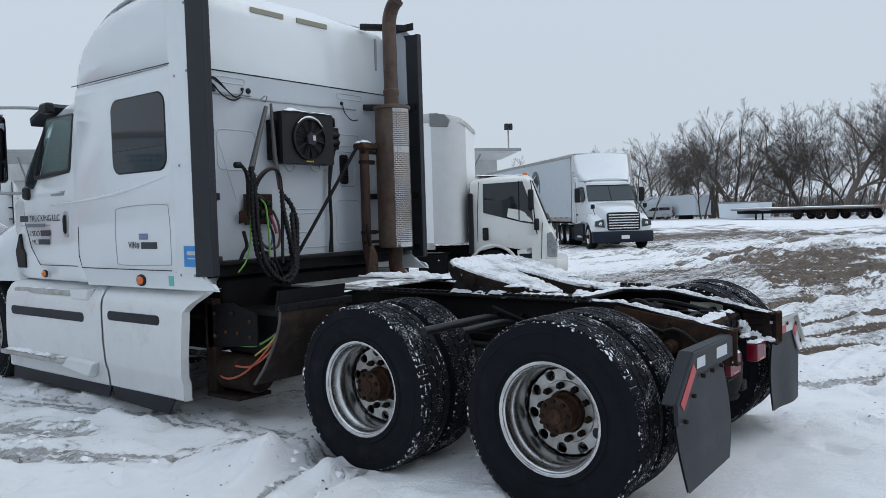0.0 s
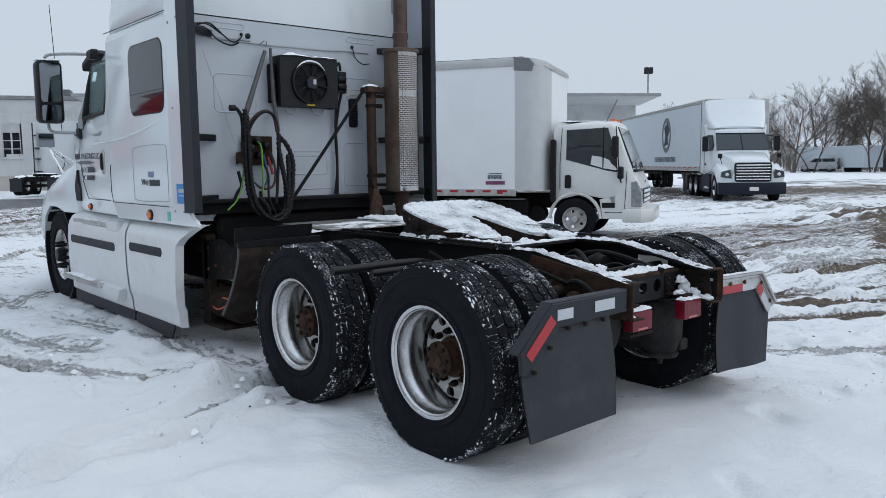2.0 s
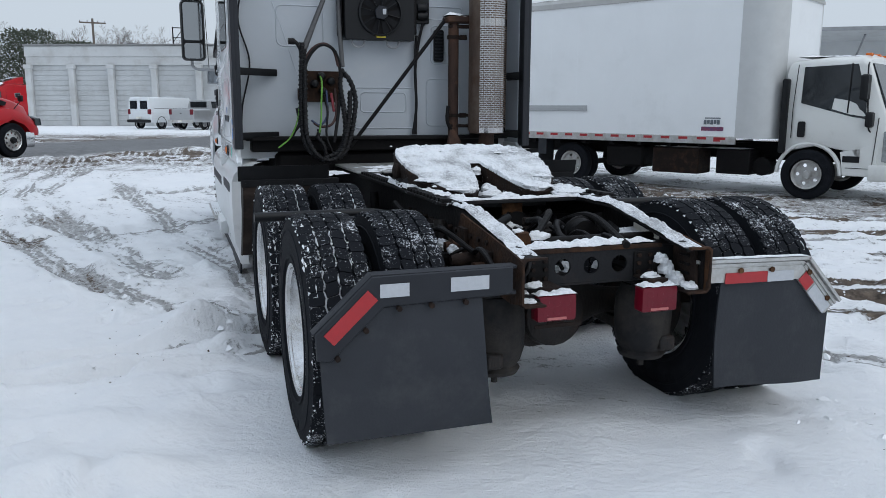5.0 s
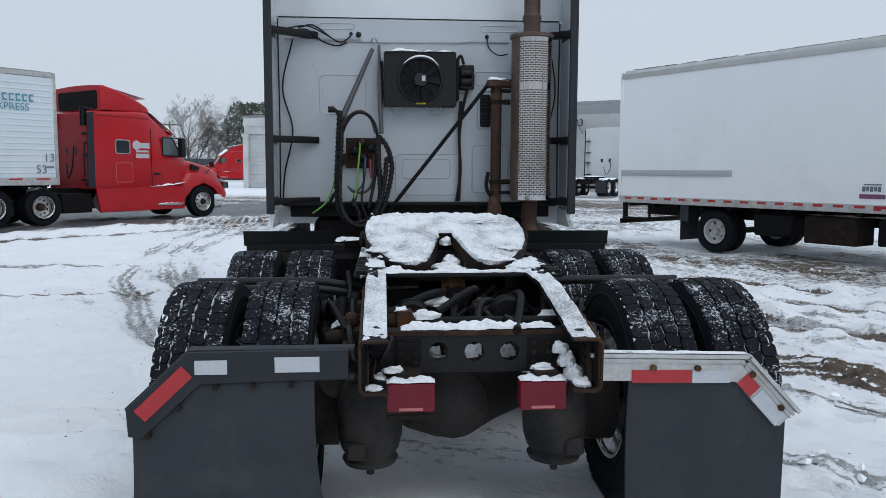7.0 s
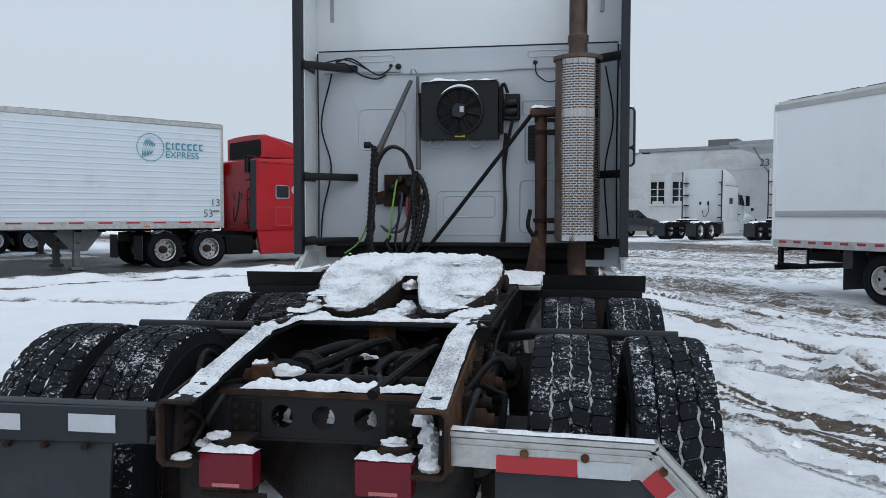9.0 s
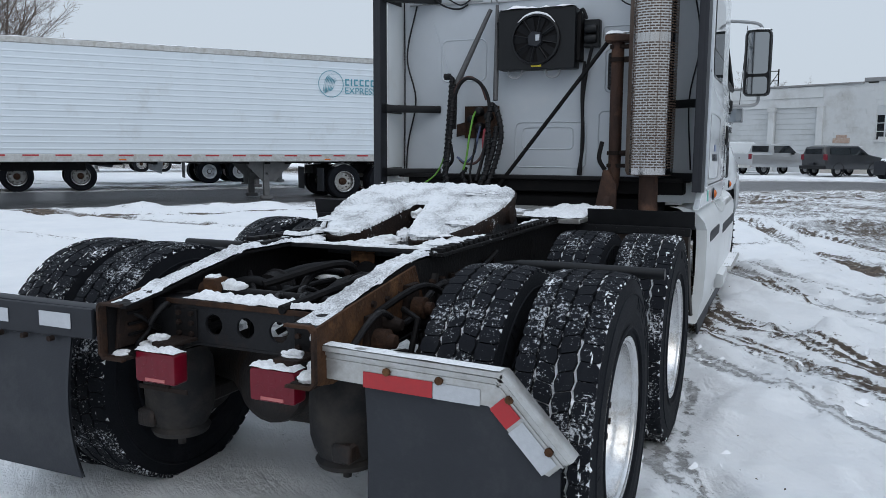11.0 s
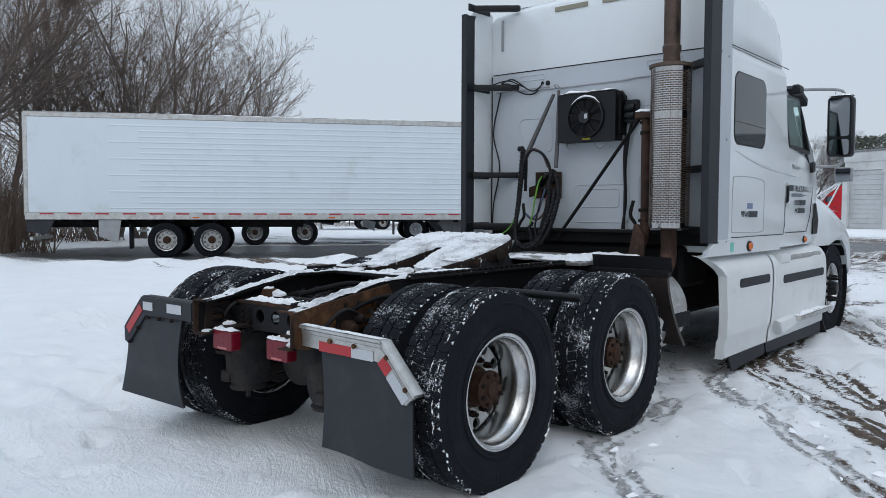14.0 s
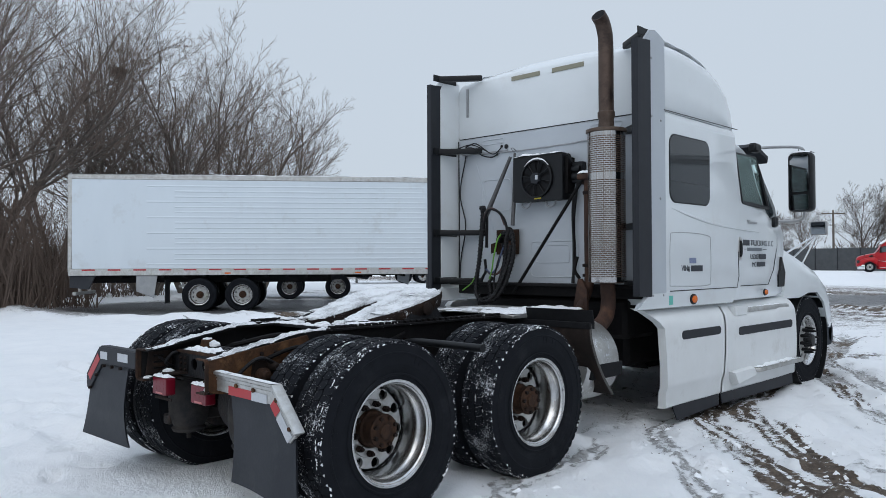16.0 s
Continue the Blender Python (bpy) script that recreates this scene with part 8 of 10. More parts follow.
# ---------------------------------------------------------------- semi-trailers
def semi_trailer(m, label, length=16.2, tandem=(3.7, 4.95), ribs=True, group="parked trailers", rim=None, gear=12.25):
    t = thing("semi_trailer", label, "trailer", group, m)
    W = 2.59
    me = Mesh()
    me.box((0, 0.0, 1.28), (length, W, 4.05), 0.02)
    me.box((-0.01, -0.02, 3.93), (length + 0.01, W + 0.02, 4.08), 0.02, k=1)
    me.box((-0.03, -0.015, 1.2), (0.10, W + 0.015, 4.06), 0.02, k=1)
    me.box((length - 0.10, -0.015, 1.2), (length + 0.015, W + 0.015, 4.06), 0.02, k=1)
    body_ = part("body", me, [trailer_white, dull_alloy], t, "white ribbed trailer body")
    if ribs:
        for i in range(16):
            z = 1.42 + 0.155 * i
            x0 = 3.0 if i % 3 else 2.2
            me = Mesh().prism([(-0.005, z - 0.018), (-0.010, z - 0.008), (-0.010, z + 0.008), (-0.001, z + 0.03), (0.004, z + 0.03), (0.004, z - 0.03)], "x", x0, length - 0.1)
            part("side_rib", me, trailer_white, body_)
    part("bottom_rail", Mesh().box((0, -0.028, 1.09), (length, 0.03, 1.29), 0.01).box((0, W - 0.03, 1.09), (length, W + 0.028, 1.29), 0.01), dull_alloy, t)
    tapes(body_, 0.2, length - 0.1, -0.03, 1.235, 22, (0.36, 0.042))
    for x in (0.28 * length, 0.52 * length, 0.86 * length):
        part("marker_lamp", Mesh().box((x - 0.09, -0.034, 1.13), (x + 0.09, -0.026, 1.17), 0.004), amber, body_)
    me = Mesh()
    me.box((0.3, 0.75, 0.86), (7.6, 0.87, 1.1), 0.01).box((0.3, 1.72, 0.86), (7.6, 1.84, 1.1), 0.01)
    part("slide_rail", me, frame_black, t)
    bar = Mesh().box((0.0, 0.05, 1.02), (0.08, W - 0.05, 1.1), 0.004).data("cross_bar", frame_black)
    for i in range(int(length / 0.6)):
        part("cross_bar", bar, None, t, m=pose(0.2 + 0.6 * i, 0, 0))
    for x in tandem:
        for s, y in ((-1, 0.14), (-1, 0.47), (1, W - 0.14), (1, W - 0.47)):
            axle_wheel(t, x, y, 0.5, s, rim, HUB_D if y in (0.14, W - 0.14) else None)
        part("axle", Mesh().cyl((x, 0.3, 0.5), (x, W - 0.3, 0.5), 0.065, 12).box((x - 0.3, 0.7, 0.55), (x + 0.3, 0.9, 0.9), 0.02).box((x - 0.3, W - 0.9, 0.55), (x + 0.3, W - 0.7, 0.9), 0.02), grease_shade, t)
    part("mud_flap", Mesh().box((tandem[0] - 1.0, 0.05, 0.25), (tandem[0] - 0.98, 0.7, 0.95), 0.003), flap_rubber, t)
    part("impact_guard", Mesh().box((0, 0.35, 0.5), (0.1, W - 0.35, 0.6), 0.01).box((0.02, 0.8, 0.55), (0.1, 0.9, 1.1), 0.01).box((0.02, W - 0.9, 0.55), (0.1, W - 0.8, 1.1), 0.01), dull_alloy, t)
    part("gusset", Mesh().prism([(1.9, 0.62), (2.4, 0.42), (2.5, 1.09), (1.9, 1.09)], "y", 0.02, 0.05, 0.004), grey_steel, t)
    part("gusset", Mesh().prism([(0.02, 0.75), (0.55, 0.68), (0.75, 1.09), (0.02, 1.09)], "y", 0.04, 0.1, 0.004), flap_rubber, t)
    me = Mesh()
    for y in (0.45, W - 0.45):
        me.box((gear - 0.08, y - 0.08, 0.12), (gear + 0.08, y + 0.08, 1.1), 0.01).box((gear - 0.16, y - 0.14, 0.02), (gear + 0.16, y + 0.14, 0.12), 0.02)
        me.prism([(gear - 0.65, 1.1), (gear + 0.75, 1.1), (gear + 0.28, 0.52), (gear - 0.1, 0.52)], "y", y - 0.02, y + 0.02, 0.004)
    me.cyl((gear, 0.1, 0.75), (gear, W - 0.4, 0.75), 0.025, 8)
    part("landing_gear", me, surf("gear_grey", (0.16, 0.165, 0.17), (0.1, 0.1, 0.1), 6, 0.6), t, "grey landing legs")
    part("snow_line", snow_on(lambda u, v: (0.1 + (length - 0.2) * u, 0.0 + 0.3 * v, 4.08), 90, 4, 0.06, gap=0.15), snow, t)
    return t


TRL = pose(-19.1, 5.8, 0, 0, 0, 51.7)
trailer_a = semi_trailer(TRL, "white ribbed semi-trailer with teal lettering behind a red tractor")


def on_right(x, z, y=-0.024):
    """A pose on a right-hand side wall (facing -y), text running forward."""
    return Matrix.Translation((x, y, z)) @ pose(0, 0, 0, 90, 0, 0)


lettering("trailer_word", "EXPRESS", 0.262, teal_ink, trailer_a, on_right(14.48, 3.04), 0.002, "teal lettering")
for i, w in enumerate((0.16, 0.06, 0.16, 0.16, 0.16, 0.15, 0.15)):
    x = 14.5 + 0.172 * i - (0.07 if i > 1 else 0)
    part("name_block", Mesh().box((x, -0.024, 3.27), (x + 0.78 * w, -0.028, 3.31), 0.002).box((x, -0.024, 3.42), (x + 0.78 * w, -0.028, 3.46), 0.002).box((x, -0.024, 3.305), (x + 0.04, -0.028, 3.425), 0.002), teal_ink, trailer_a)
me = Mesh().lathe([(-0.024, 0.38), (-0.028, 0.38), (-0.028, 0.362), (-0.024, 0.362)], 40, axis="y", loop=True, m=pose(14.07, 0, 3.3))
part("emblem_ring", me, teal_ink, trailer_a, "teal round emblem")
me = Mesh()
for i in range(7):
    me.tube(bend([(13.86 + 0.036 * i, -0.026, 3.03 + 0.014 * i), (13.85 + 0.05 * i, -0.026, 3.24), (13.94 + 0.042 * i, -0.026, 3.47 - 0.014 * i), (14.1 + 0.028 * i, -0.026, 3.6 - 0.035 * i)], 4), [0.008 + 0.007 * math.sin(k) for k in range(13)], 4)
part("emblem_strokes", me, teal_ink, trailer_a)
lettering("trailer_number", "13", 0.31, dull_ink, trailer_a, on_right(15.78, 1.72), 0.002)
lettering("trailer_number", "53", 0.31, dull_ink, trailer_a, on_right(15.56, 1.41), 0.002)
part("data_sticker", Mesh().box((15.86, -0.024, 1.56), (16.05, -0.028, 1.60), 0.001), dull_ink, trailer_a)

semi_trailer(pose(-19.1 + 0.62 * 1.6 - 0.785 * 7.3, 5.8 + 0.785 * 1.6 + 0.62 * 7.3, 0, 0, 0, 51.7), "white semi-trailer standing behind another trailer", tandem=(4.3, 6.2), ribs=False)
semi_trailer(pose(-19.1 + 0.62 * 8.6 - 0.785 * 11.7, 5.8 + 0.785 * 8.6 + 0.62 * 11.7, 0, 0, 0, 51.7), "short white trailer on white-rimmed wheels", length=8.5, tandem=(4.3, 5.55), ribs=False, rim=RIM_WHITE, gear=7.4)
semi_trailer(pose(-19.1 + 0.62 * 8.6 - 0.785 * 29.2, 5.8 + 0.785 * 8.6 + 0.62 * 29.2, 0, 0, 0, 51.7), "white semi-trailer far across the yard", ribs=False)


# ---------------------------------------------------------------- road tractors
def road_tractor(m, label, paint, roof_high=4.05, back=-3.75, drives=(-5.3, -6.6), group="parked tractors", logo=False, skirt_paint=None, name="road_tractor", aero=False):
    """A conventional sleeper tractor; the origin lies under the front axle."""
    t = thing(name, label, "truck", group, m)
    seat = -1.95
    me = Mesh()
    me.loft([xsec(min(back, -2.2), 1.14, 0.95, 3.05, None, None, 0.05), xsec(back + 0.06, 1.2, 0.95, 3.08), xsec(seat, 1.2, 0.95, 3.02, None, None, 0.12), xsec(seat + 0.15, 1.18, 0.95, 2.9, 1.06, 2.0, 0.14), xsec(-1.35, 1.13, 0.95, 2.78, 0.98, 1.95, 0.16, 0.03), xsec(-1.2, 1.1, 0.95, 2.68, 0.94, 1.95, 0.14, 0.03), xsec(-0.62, 1.02, 0.95, 1.93, 0.95, 1.75, 0.08, 0.02), xsec(-0.5, 0.96, 0.95, 1.78, 0.9, 1.6, 0.06)])
    if aero:      # a tall sleeper that runs into the cab, under a hollow wedge of a roof
        me = Mesh()
        me.loft([xsec(-3.75, 1.16, 0.95, 3.14), xsec(-3.70, 1.2, 0.95, 3.18), xsec(-2.3, 1.2, 0.95, 3.25, None, None, 0.12), xsec(-1.98, 1.19, 0.95, 3.24, 1.15, 2.6, 0.16, 0.03), xsec(-1.72, 1.18, 0.95, 3.10, 1.08, 2.2, 0.2, 0.05),
                 xsec(-1.4, 1.15, 0.95, 2.90, 1.0, 2.0, 0.2, 0.06), xsec(-1.07, 1.1, 0.95, 2.64, 0.95, 1.95, 0.15, 0.05), xsec(-0.58, 1.02, 0.95, 1.95, 0.95, 1.75, 0.08, 0.02), xsec(-0.46, 0.96, 0.95, 1.8, 0.9, 1.6, 0.06)])
    cab_ = part("cab", me, paint, t)
    me = Mesh()
    rows = ((-3.88, 1.15, 3.84), (-3.80, 1.18, 3.86), (-3.3, 1.18, 3.75), (-2.9, 1.17, 3.63), (-2.4, 1.13, 3.45), (-2.1, 1.06, 3.34), (-1.97, 0.98, 3.27)) if aero else ((back + 0.02, 1.16, roof_high), (back + 0.12, 1.19, roof_high - 0.02), (min(back + 0.8, seat - 0.32), 1.19, roof_high - (0.16 if back < -3 else 0.04)), (seat - 0.3, 1.17, roof_high - (0.45 if back < -3 else 0.06)), (seat + 0.1, 1.12, roof_high - 0.72), (seat + 0.42, 1.02, 3.02), (seat + 0.62, 0.9, 2.84))
    me.loft([xsec(x, hw, 3.16 if aero else 2.8 if x > seat else 2.98, max(zt, 2.86), None, None, 0.06 if aero else 0.12, 0.04) for x, hw, zt in rows])
    rf = part("roof_fairing", me, paint, t)
    if aero:
        # the wedge is solid; a dark plate paints the shade of its open back
        part("roof_hollow", Mesh().prism(rrect(-0.98, 0.98, 3.18, 3.72, 0.1), "x", -3.9, -3.87, 0.004), grease_shade, rf, "near-black plate that paints the shade inside the roof wedge")
        part("snow_cap", snow_on(lambda u, v: (-1.95 + 0.92 * u, -0.95 + 1.9 * v, 3.30 - 0.58 * u - 0.10 * (2 * v - 1) ** 2), 24, 40, 0.11, rough=4, gap=-0.1), snow, rf)
        part("snow_cap", snow_on(lambda u, v: (-3.7 + 1.7 * u, -0.9 + 1.8 * v, 3.88 - 0.30 * u), 24, 20, 0.05, gap=0.2), snow, rf)
        for s in (-1, 1):
            part("grab_rail", Mesh().tube(bend([(-3.80, s * 0.9, 1.1), (-3.9, s * 0.9, 1.15), (-3.9, s * 0.9, 2.2), (-3.80, s * 0.9, 2.25)], 4), 0.018, 6), black_plastic, t)
            part("air_cleaner", Mesh().cyl((-3.95, s * 0.98, 2.75), (-3.95, s * 0.98, 3.3), 0.09, 12), black_plastic, t)
    elif back < -3:
        part("snow_cap", snow_on(lambda u, v: (seat - 0.1 + 0.75 * u, -0.95 + 1.9 * v, roof_high - 0.48 - (roof_high - 3.2) * 0.75 * u), 12, 20, 0.1, gap=0.05), snow, rf)
    part("roof_seam", Mesh().tube([(back + 0.05, -1.205, 3.06), (seat, -1.205, 3.03)], 0.008, 5), black_plastic, cab_)
    part("roof_seam", Mesh().tube([(back + 0.05, 1.205, 3.06), (seat, 1.205, 3.03)], 0.008, 5), black_plastic, cab_)
    # bonnet and wings
    me = Mesh()
    me.loft([xsec(x, hw, zb, zt, ht, zt - 0.3, 0.15, 0.04) for x, hw, zb, zt, ht in ((-0.62, 0.98, 0.8, 1.86, 0.9), (-0.1, 0.9, 0.7, 1.78, 0.82), (0.5, 0.82, 0.6, 1.66, 0.72), (0.95, 0.76, 0.55, 1.5, 0.66), (1.1, 0.7, 0.55, 1.3, 0.6))])
    part("bonnet", me, paint, t)
    if aero:
        t.children[-1].matrix_basis = pose(-0.08, 0, 0.06) @ Matrix.Diagonal((0.88, 1, 1, 1))
    for s in (-1, 1):
        rings = []
        for x, zt, yo in ((-0.78, 1.2, 1.02), (-0.66, 1.36, 1.14), (-0.4, 1.46, 1.2), (0, 1.44, 1.22), (0.4, 1.34, 1.22), (0.7, 1.2, 1.2), (0.95, 1.02, 1.12), (1.08, 0.85, 1.0)):
            zb = min(0.5 + math.sqrt(max(0, 0.36 - x * x)) if abs(x) < 0.6 else 0.62, zt - 0.06)
            rings.append([(x, s * 0.7, zb), (x, s * (yo - 0.02), zb), (x, s * yo, (zb + zt) / 2), (x, s * (yo - 0.1), zt - 0.03), (x, s * 0.72, zt + 0.05)])
        wing_ = part("front_wing", Mesh().loft(rings), paint, t)
        part("headlamp", Mesh().prism([(s * 0.74, 0.86), (s * 1.12, 0.92), (s * 1.1, 1.12), (s * 0.8, 1.2)], "x", 0.88, 1.1, 0.02), cab_glass, wing_, "clear headlamp")
        part("lamp_core", Mesh().lathe([(1.09, 0.075), (1.105, 0.06), (1.11, 0.01)], 14, m=pose(0, s * 0.92, 1.02)), chrome, wing_)
        axle_wheel(t, 0, s * 1.03, 0.5, s, RIM_F, HUB_F)
        for x in drives:
            axle_wheel(t, x, s * 1.06, 0.5, s, None, HUB_D)
            axle_wheel(t, x, s * 0.73, 0.5, -s)
        # side fairings and steps
        part("chassis_fairing", Mesh().prism([(back + 0.1, 0.28), (-0.75, 0.3), (-0.72, 1.02), (back - 0.02, 1.02)], "y", s * 1.12, s * 1.2, 0.03), skirt_paint or paint, t)
        part("step_tread", Mesh().box((-1.75, s * 1.18, 0.42), (-0.85, s * 1.24, 0.47), 0.01), dull_alloy, t)
        part("snow_strip", snow_on(lambda u, v: (-1.75 + 0.95 * u, s * (1.16 + 0.09 * v), 0.47), 16, 4, 0.06, gap=0.1), snow, t)
        part("snow_strip", snow_on(lambda u, v: (-2.0 + 1.3 * u, s * (1.14 + 0.09 * v), 1.0 + 0.12 * u * u), 18, 4, 0.08, gap=0.1), snow, t)
        # openings
        win = [(-1.50, 1.96), (-1.48, 2.50), (-1.14, 2.50), (-0.86, 2.06), (-0.84, 1.93)] if aero else [(-1.85, 1.98), (-1.83, 2.56), (-1.36, 2.56), (-0.98, 2.12), (-0.98, 1.95)]
        part("door_window", Mesh().prism(win, "y", s * 1.0, s * 1.165 if aero else s * 1.185, 0.01), screen_glass if aero else cab_glass, t, "cab side window")
        if aero:
            frame_ = Mesh()
            for (xa, za), (xb, zb) in zip(win, win[1:] + win[:1]):
                frame_.tube([(xa, s * 1.165, za), (xb, s * 1.165, zb)], 0.022, 6)
            part("window_seal", frame_, black_plastic, t)
            part("bonnet_vent", Mesh().prism([(-0.32, 1.52), (0.0, 1.50), (0.05, 1.60), (-0.25, 1.70)], "y", s * 0.86, s * 0.97, 0.01), black_plastic, t)
            ring_o = rrect(-3.13, -2.64, 1.97, 2.39, 0.07, 4)
            part("window_trim", Mesh().loft([[(x, s * 1.20, z) for x, z in ring_o], [(x, s * 1.216, z) for x, z in ring_o], [(x, s * 1.216, z) for x, z in rrect(-3.10, -2.67, 2.0, 2.36, 0.05, 4)]], caps=False), chrome, t)
            part("locker_trim", Mesh().tube([(x, s * 1.207, z) for x, z in rrect(-3.12, -2.58, 1.15, 1.71, 0.05, 4)] + [(-2.58, s * 1.207, 1.66)], 0.010, 5), pale_red, t)
        if back < -3:
            part("sleeper_window", Mesh().prism(rrect(-3.10, -2.67, 2.0, 2.36, 0.05), "y", s * 1.19, s * 1.212, 0.006), dark_glass, t)
        if back < -3:
            part("locker_door", Mesh().prism(rrect(-3.1, -2.58, 1.12, 1.75, 0.06), "y", s * 1.195, s * 1.208, 0.005), paint, t)
        part("door_seam", Mesh().tube([(-1.92, s * 1.2, 2.75), (-1.92, s * 1.2, 1.05), (-0.8, s * 1.1, 1.05)], 0.008, 5), black_plastic, t)
        part("door_handle", Mesh().box((-1.85, s * 1.19, 1.36), (-1.62, s * 1.215, 1.43), 0.01), black_plastic, t)
        top_ = 3.14 if aero else roof_high
        part("side_extender", Mesh().prism([(back - 0.10, 1.05), (back + 0.02, 1.05), (back + 0.02, top_), (back - 0.08, top_ - 0.02)] if aero else [(back - 0.32, 1.05), (back + 0.02, 1.05), (back + 0.02, roof_high), (back - 0.28, roof_high - 0.1)], "y", s * 1.18, s * 1.21, 0.008), paint, t, "extender panel with a dark rubber edge")
        part("rubber_edge", Mesh().prism([(back - 0.26, 1.0), (back - 0.04, 1.0), (back - 0.02, top_), (back - 0.22, top_ - 0.05)] if aero else [(back - 0.4, 1.05), (back - 0.31, 1.05), (back - 0.27, roof_high - 0.1), (back - 0.36, roof_high - 0.1)], "y", s * 1.175, s * 1.215, 0.008), trim_grey, t)
        mir_ = part("mirror", Mesh().prism(rrect(1.25 if s > 0 else -1.47, 1.47 if s > 0 else -1.25, 1.9, 2.5, 0.05), "x", -1.0, -0.86, 0.03), black_plastic, t, "black door mirror")
        part("mirror_arm", Mesh().cyl((-1.15, s * 1.02, 2.5), (-0.94, s * 1.35, 2.48), 0.016, 6), black_plastic, mir_)
        part("mirror_arm", Mesh().cyl((-0.95, s * 1.08, 1.92), (-0.94, s * 1.35, 1.95), 0.016, 6), black_plastic, mir_)
        hm_ = part("bonnet_mirror", Mesh().prism(rrect(0.98 if s > 0 else -1.14, 1.14 if s > 0 else -0.98, 1.62, 1.8, 0.03), "x", 0.42, 0.5, 0.02), black_plastic, t)
        part("mirror_arm", Mesh().tube([(0.46, s * 1.05, 1.63), (0.3, s * 0.95, 1.4)], 0.014, 6), black_plastic, hm_)
        if drives:
            part("mud_flap", Mesh().box((drives[-1] - 0.66, s * 0.62, 0.22), (drives[-1] - 0.64, s * 1.22, 0.9), 0.004), flap_rubber, t)
        if logo:
            part("logo_disc", Mesh().lathe([(s * 1.204, 0.14), (s * 1.207, 0.14), (s * 1.208, 0.1)], 20, axis="y", m=pose(-2.42, 0, 2.24)), white_tape, t)
            for i, (a, b, z, h) in enumerate(((-2.3, -1.98, 2.15, 0.16), (-2.45, -2.02, 2.03, 0.06), (-2.45, -2.0, 1.86, 0.13))):
                part("logo_bar", Mesh().box((a, s * 1.202, z), (b, s * 1.206, z + h), 0.001), white_tape, t)
    # windscreen, grille, bumper
    me = Mesh()
    me.add([(-1.22, -0.92, 2.62), (-1.22, 0.92, 2.62), (-0.63, 0.98, 1.93), (-0.63, -0.98, 1.93), (-1.17, -0.92, 2.67), (-1.17, 0.92, 2.67), (-0.58, 0.98, 1.97), (-0.58, -0.98, 1.97)], [(0, 1, 2, 3), (7, 6, 5, 4), (0, 4, 5, 1), (1, 5, 6, 2), (2, 6, 7, 3), (3, 7, 4, 0)])
    part("windscreen", me, cab_glass, t, "split windscreen")
    part("screen_pillar", Mesh().tube([(-1.17, 0, 2.665), (-0.575, 0, 1.985)], 0.018, 6), black_plastic, t)
    part("visor", Mesh().prism([(-1.2, 2.74), (-0.96, 2.68), (-0.94, 2.6), (-1.1, 2.66)] if aero else [(-1.35, 2.74), (-1.1, 2.7), (-1.08, 2.62), (-1.25, 2.68)], "y", -0.95, 0.95, 0.01), paint, t)
    for y in (-0.7, -0.25, 0, 0.25, 0.7):
        part("roof_lamp", Mesh().box((-1.5, y - 0.04, 2.78), (-1.38, y + 0.04, 2.84), 0.01), amber, t)
    g = part("grille", Mesh().prism(rrect(-0.66, 0.66, 0.74, 1.46, 0.1), "x", 1.0, 1.12, 0.03), black_plastic, t, "chrome slatted grille", m=Matrix.Translation((-0.16, 0, 0)) if aero else None)
    for i in range(6):
        part("slat", Mesh().box((1.11, -0.6, 0.81 + 0.105 * i), (1.145, 0.6, 0.86 + 0.105 * i), 0.01), chrome, g)
    part("bumper", Mesh().prism([(0.75, -1.2), (1.05, -1.2), (1.3, -0.8), (1.34, 0), (1.3, 0.8), (1.05, 1.2), (0.75, 1.2), (0.9, 0)], "z", 0.28, 0.72, 0.05), chrome if aero else bumper_grey, t, "chrome bumper" if aero else "dark grey bumper", m=Matrix.Translation((-0.33, 0, 0)) if aero else None)
    part("plate_bar", Mesh().box((1.335, -0.16, 0.42), (1.35, 0.16, 0.56), 0.004), cream_tag, t, m=Matrix.Translation((-0.33, 0, 0)) if aero else None)
    # frame behind
    end = (drives[-1] if drives else back) - 0.7
    me = Mesh()
    for s in (-1, 1):
        me.box((end, s * 0.43, 0.72), (-0.6, s * 0.36, 0.98), 0.006)
    me.box((end, -0.43, 0.72), (end + 0.02, 0.43, 0.95), 0.004)
    for x in drives:
        me.cyl((x, -0.9, 0.5), (x, 0.9, 0.5), 0.06, 10)
    part("frame", me, frame_black, t)
    part("fifth_wheel", Mesh().prism([(drives[0] - 1.1, -0.15), (drives[0] - 0.95, -0.45), (drives[0], -0.45), (drives[0] + 0.1, 0), (drives[0], 0.45), (drives[0] - 0.95, 0.45), (drives[0] - 1.1, 0.15), (drives[0] - 0.7, 0)], "z", 1.0, 1.1, 0.01), grease_shade, t)
    part("snow_strip", snow_on(lambda u, v: (drives[0] - 1.1 + 1.2 * u, -0.45 + 0.9 * v, 1.1), 14, 12, 0.08, gap=0.05), snow, t)
    for x in drives:
        for s in (-1, 1):
            part("snow_strip", snow_on(lambda u, v: (x - 0.3 + 0.6 * u, s * (0.62 + 0.56 * v), 1.0 - 0.33 * (2 * u - 1) ** 2 * 0.45), 12, 8, 0.07, gap=0.0), snow, t)
    for y in (-0.82, 0.82):
        part("tank", Mesh().lathe([(min(back, -2.9) + 0.3, 0.05), (min(back, -2.9) + 0.31, 0.3), (-2.1, 0.3), (-2.09, 0.05)], 20, m=pose(0, y, 0.6)), dull_alloy, t)
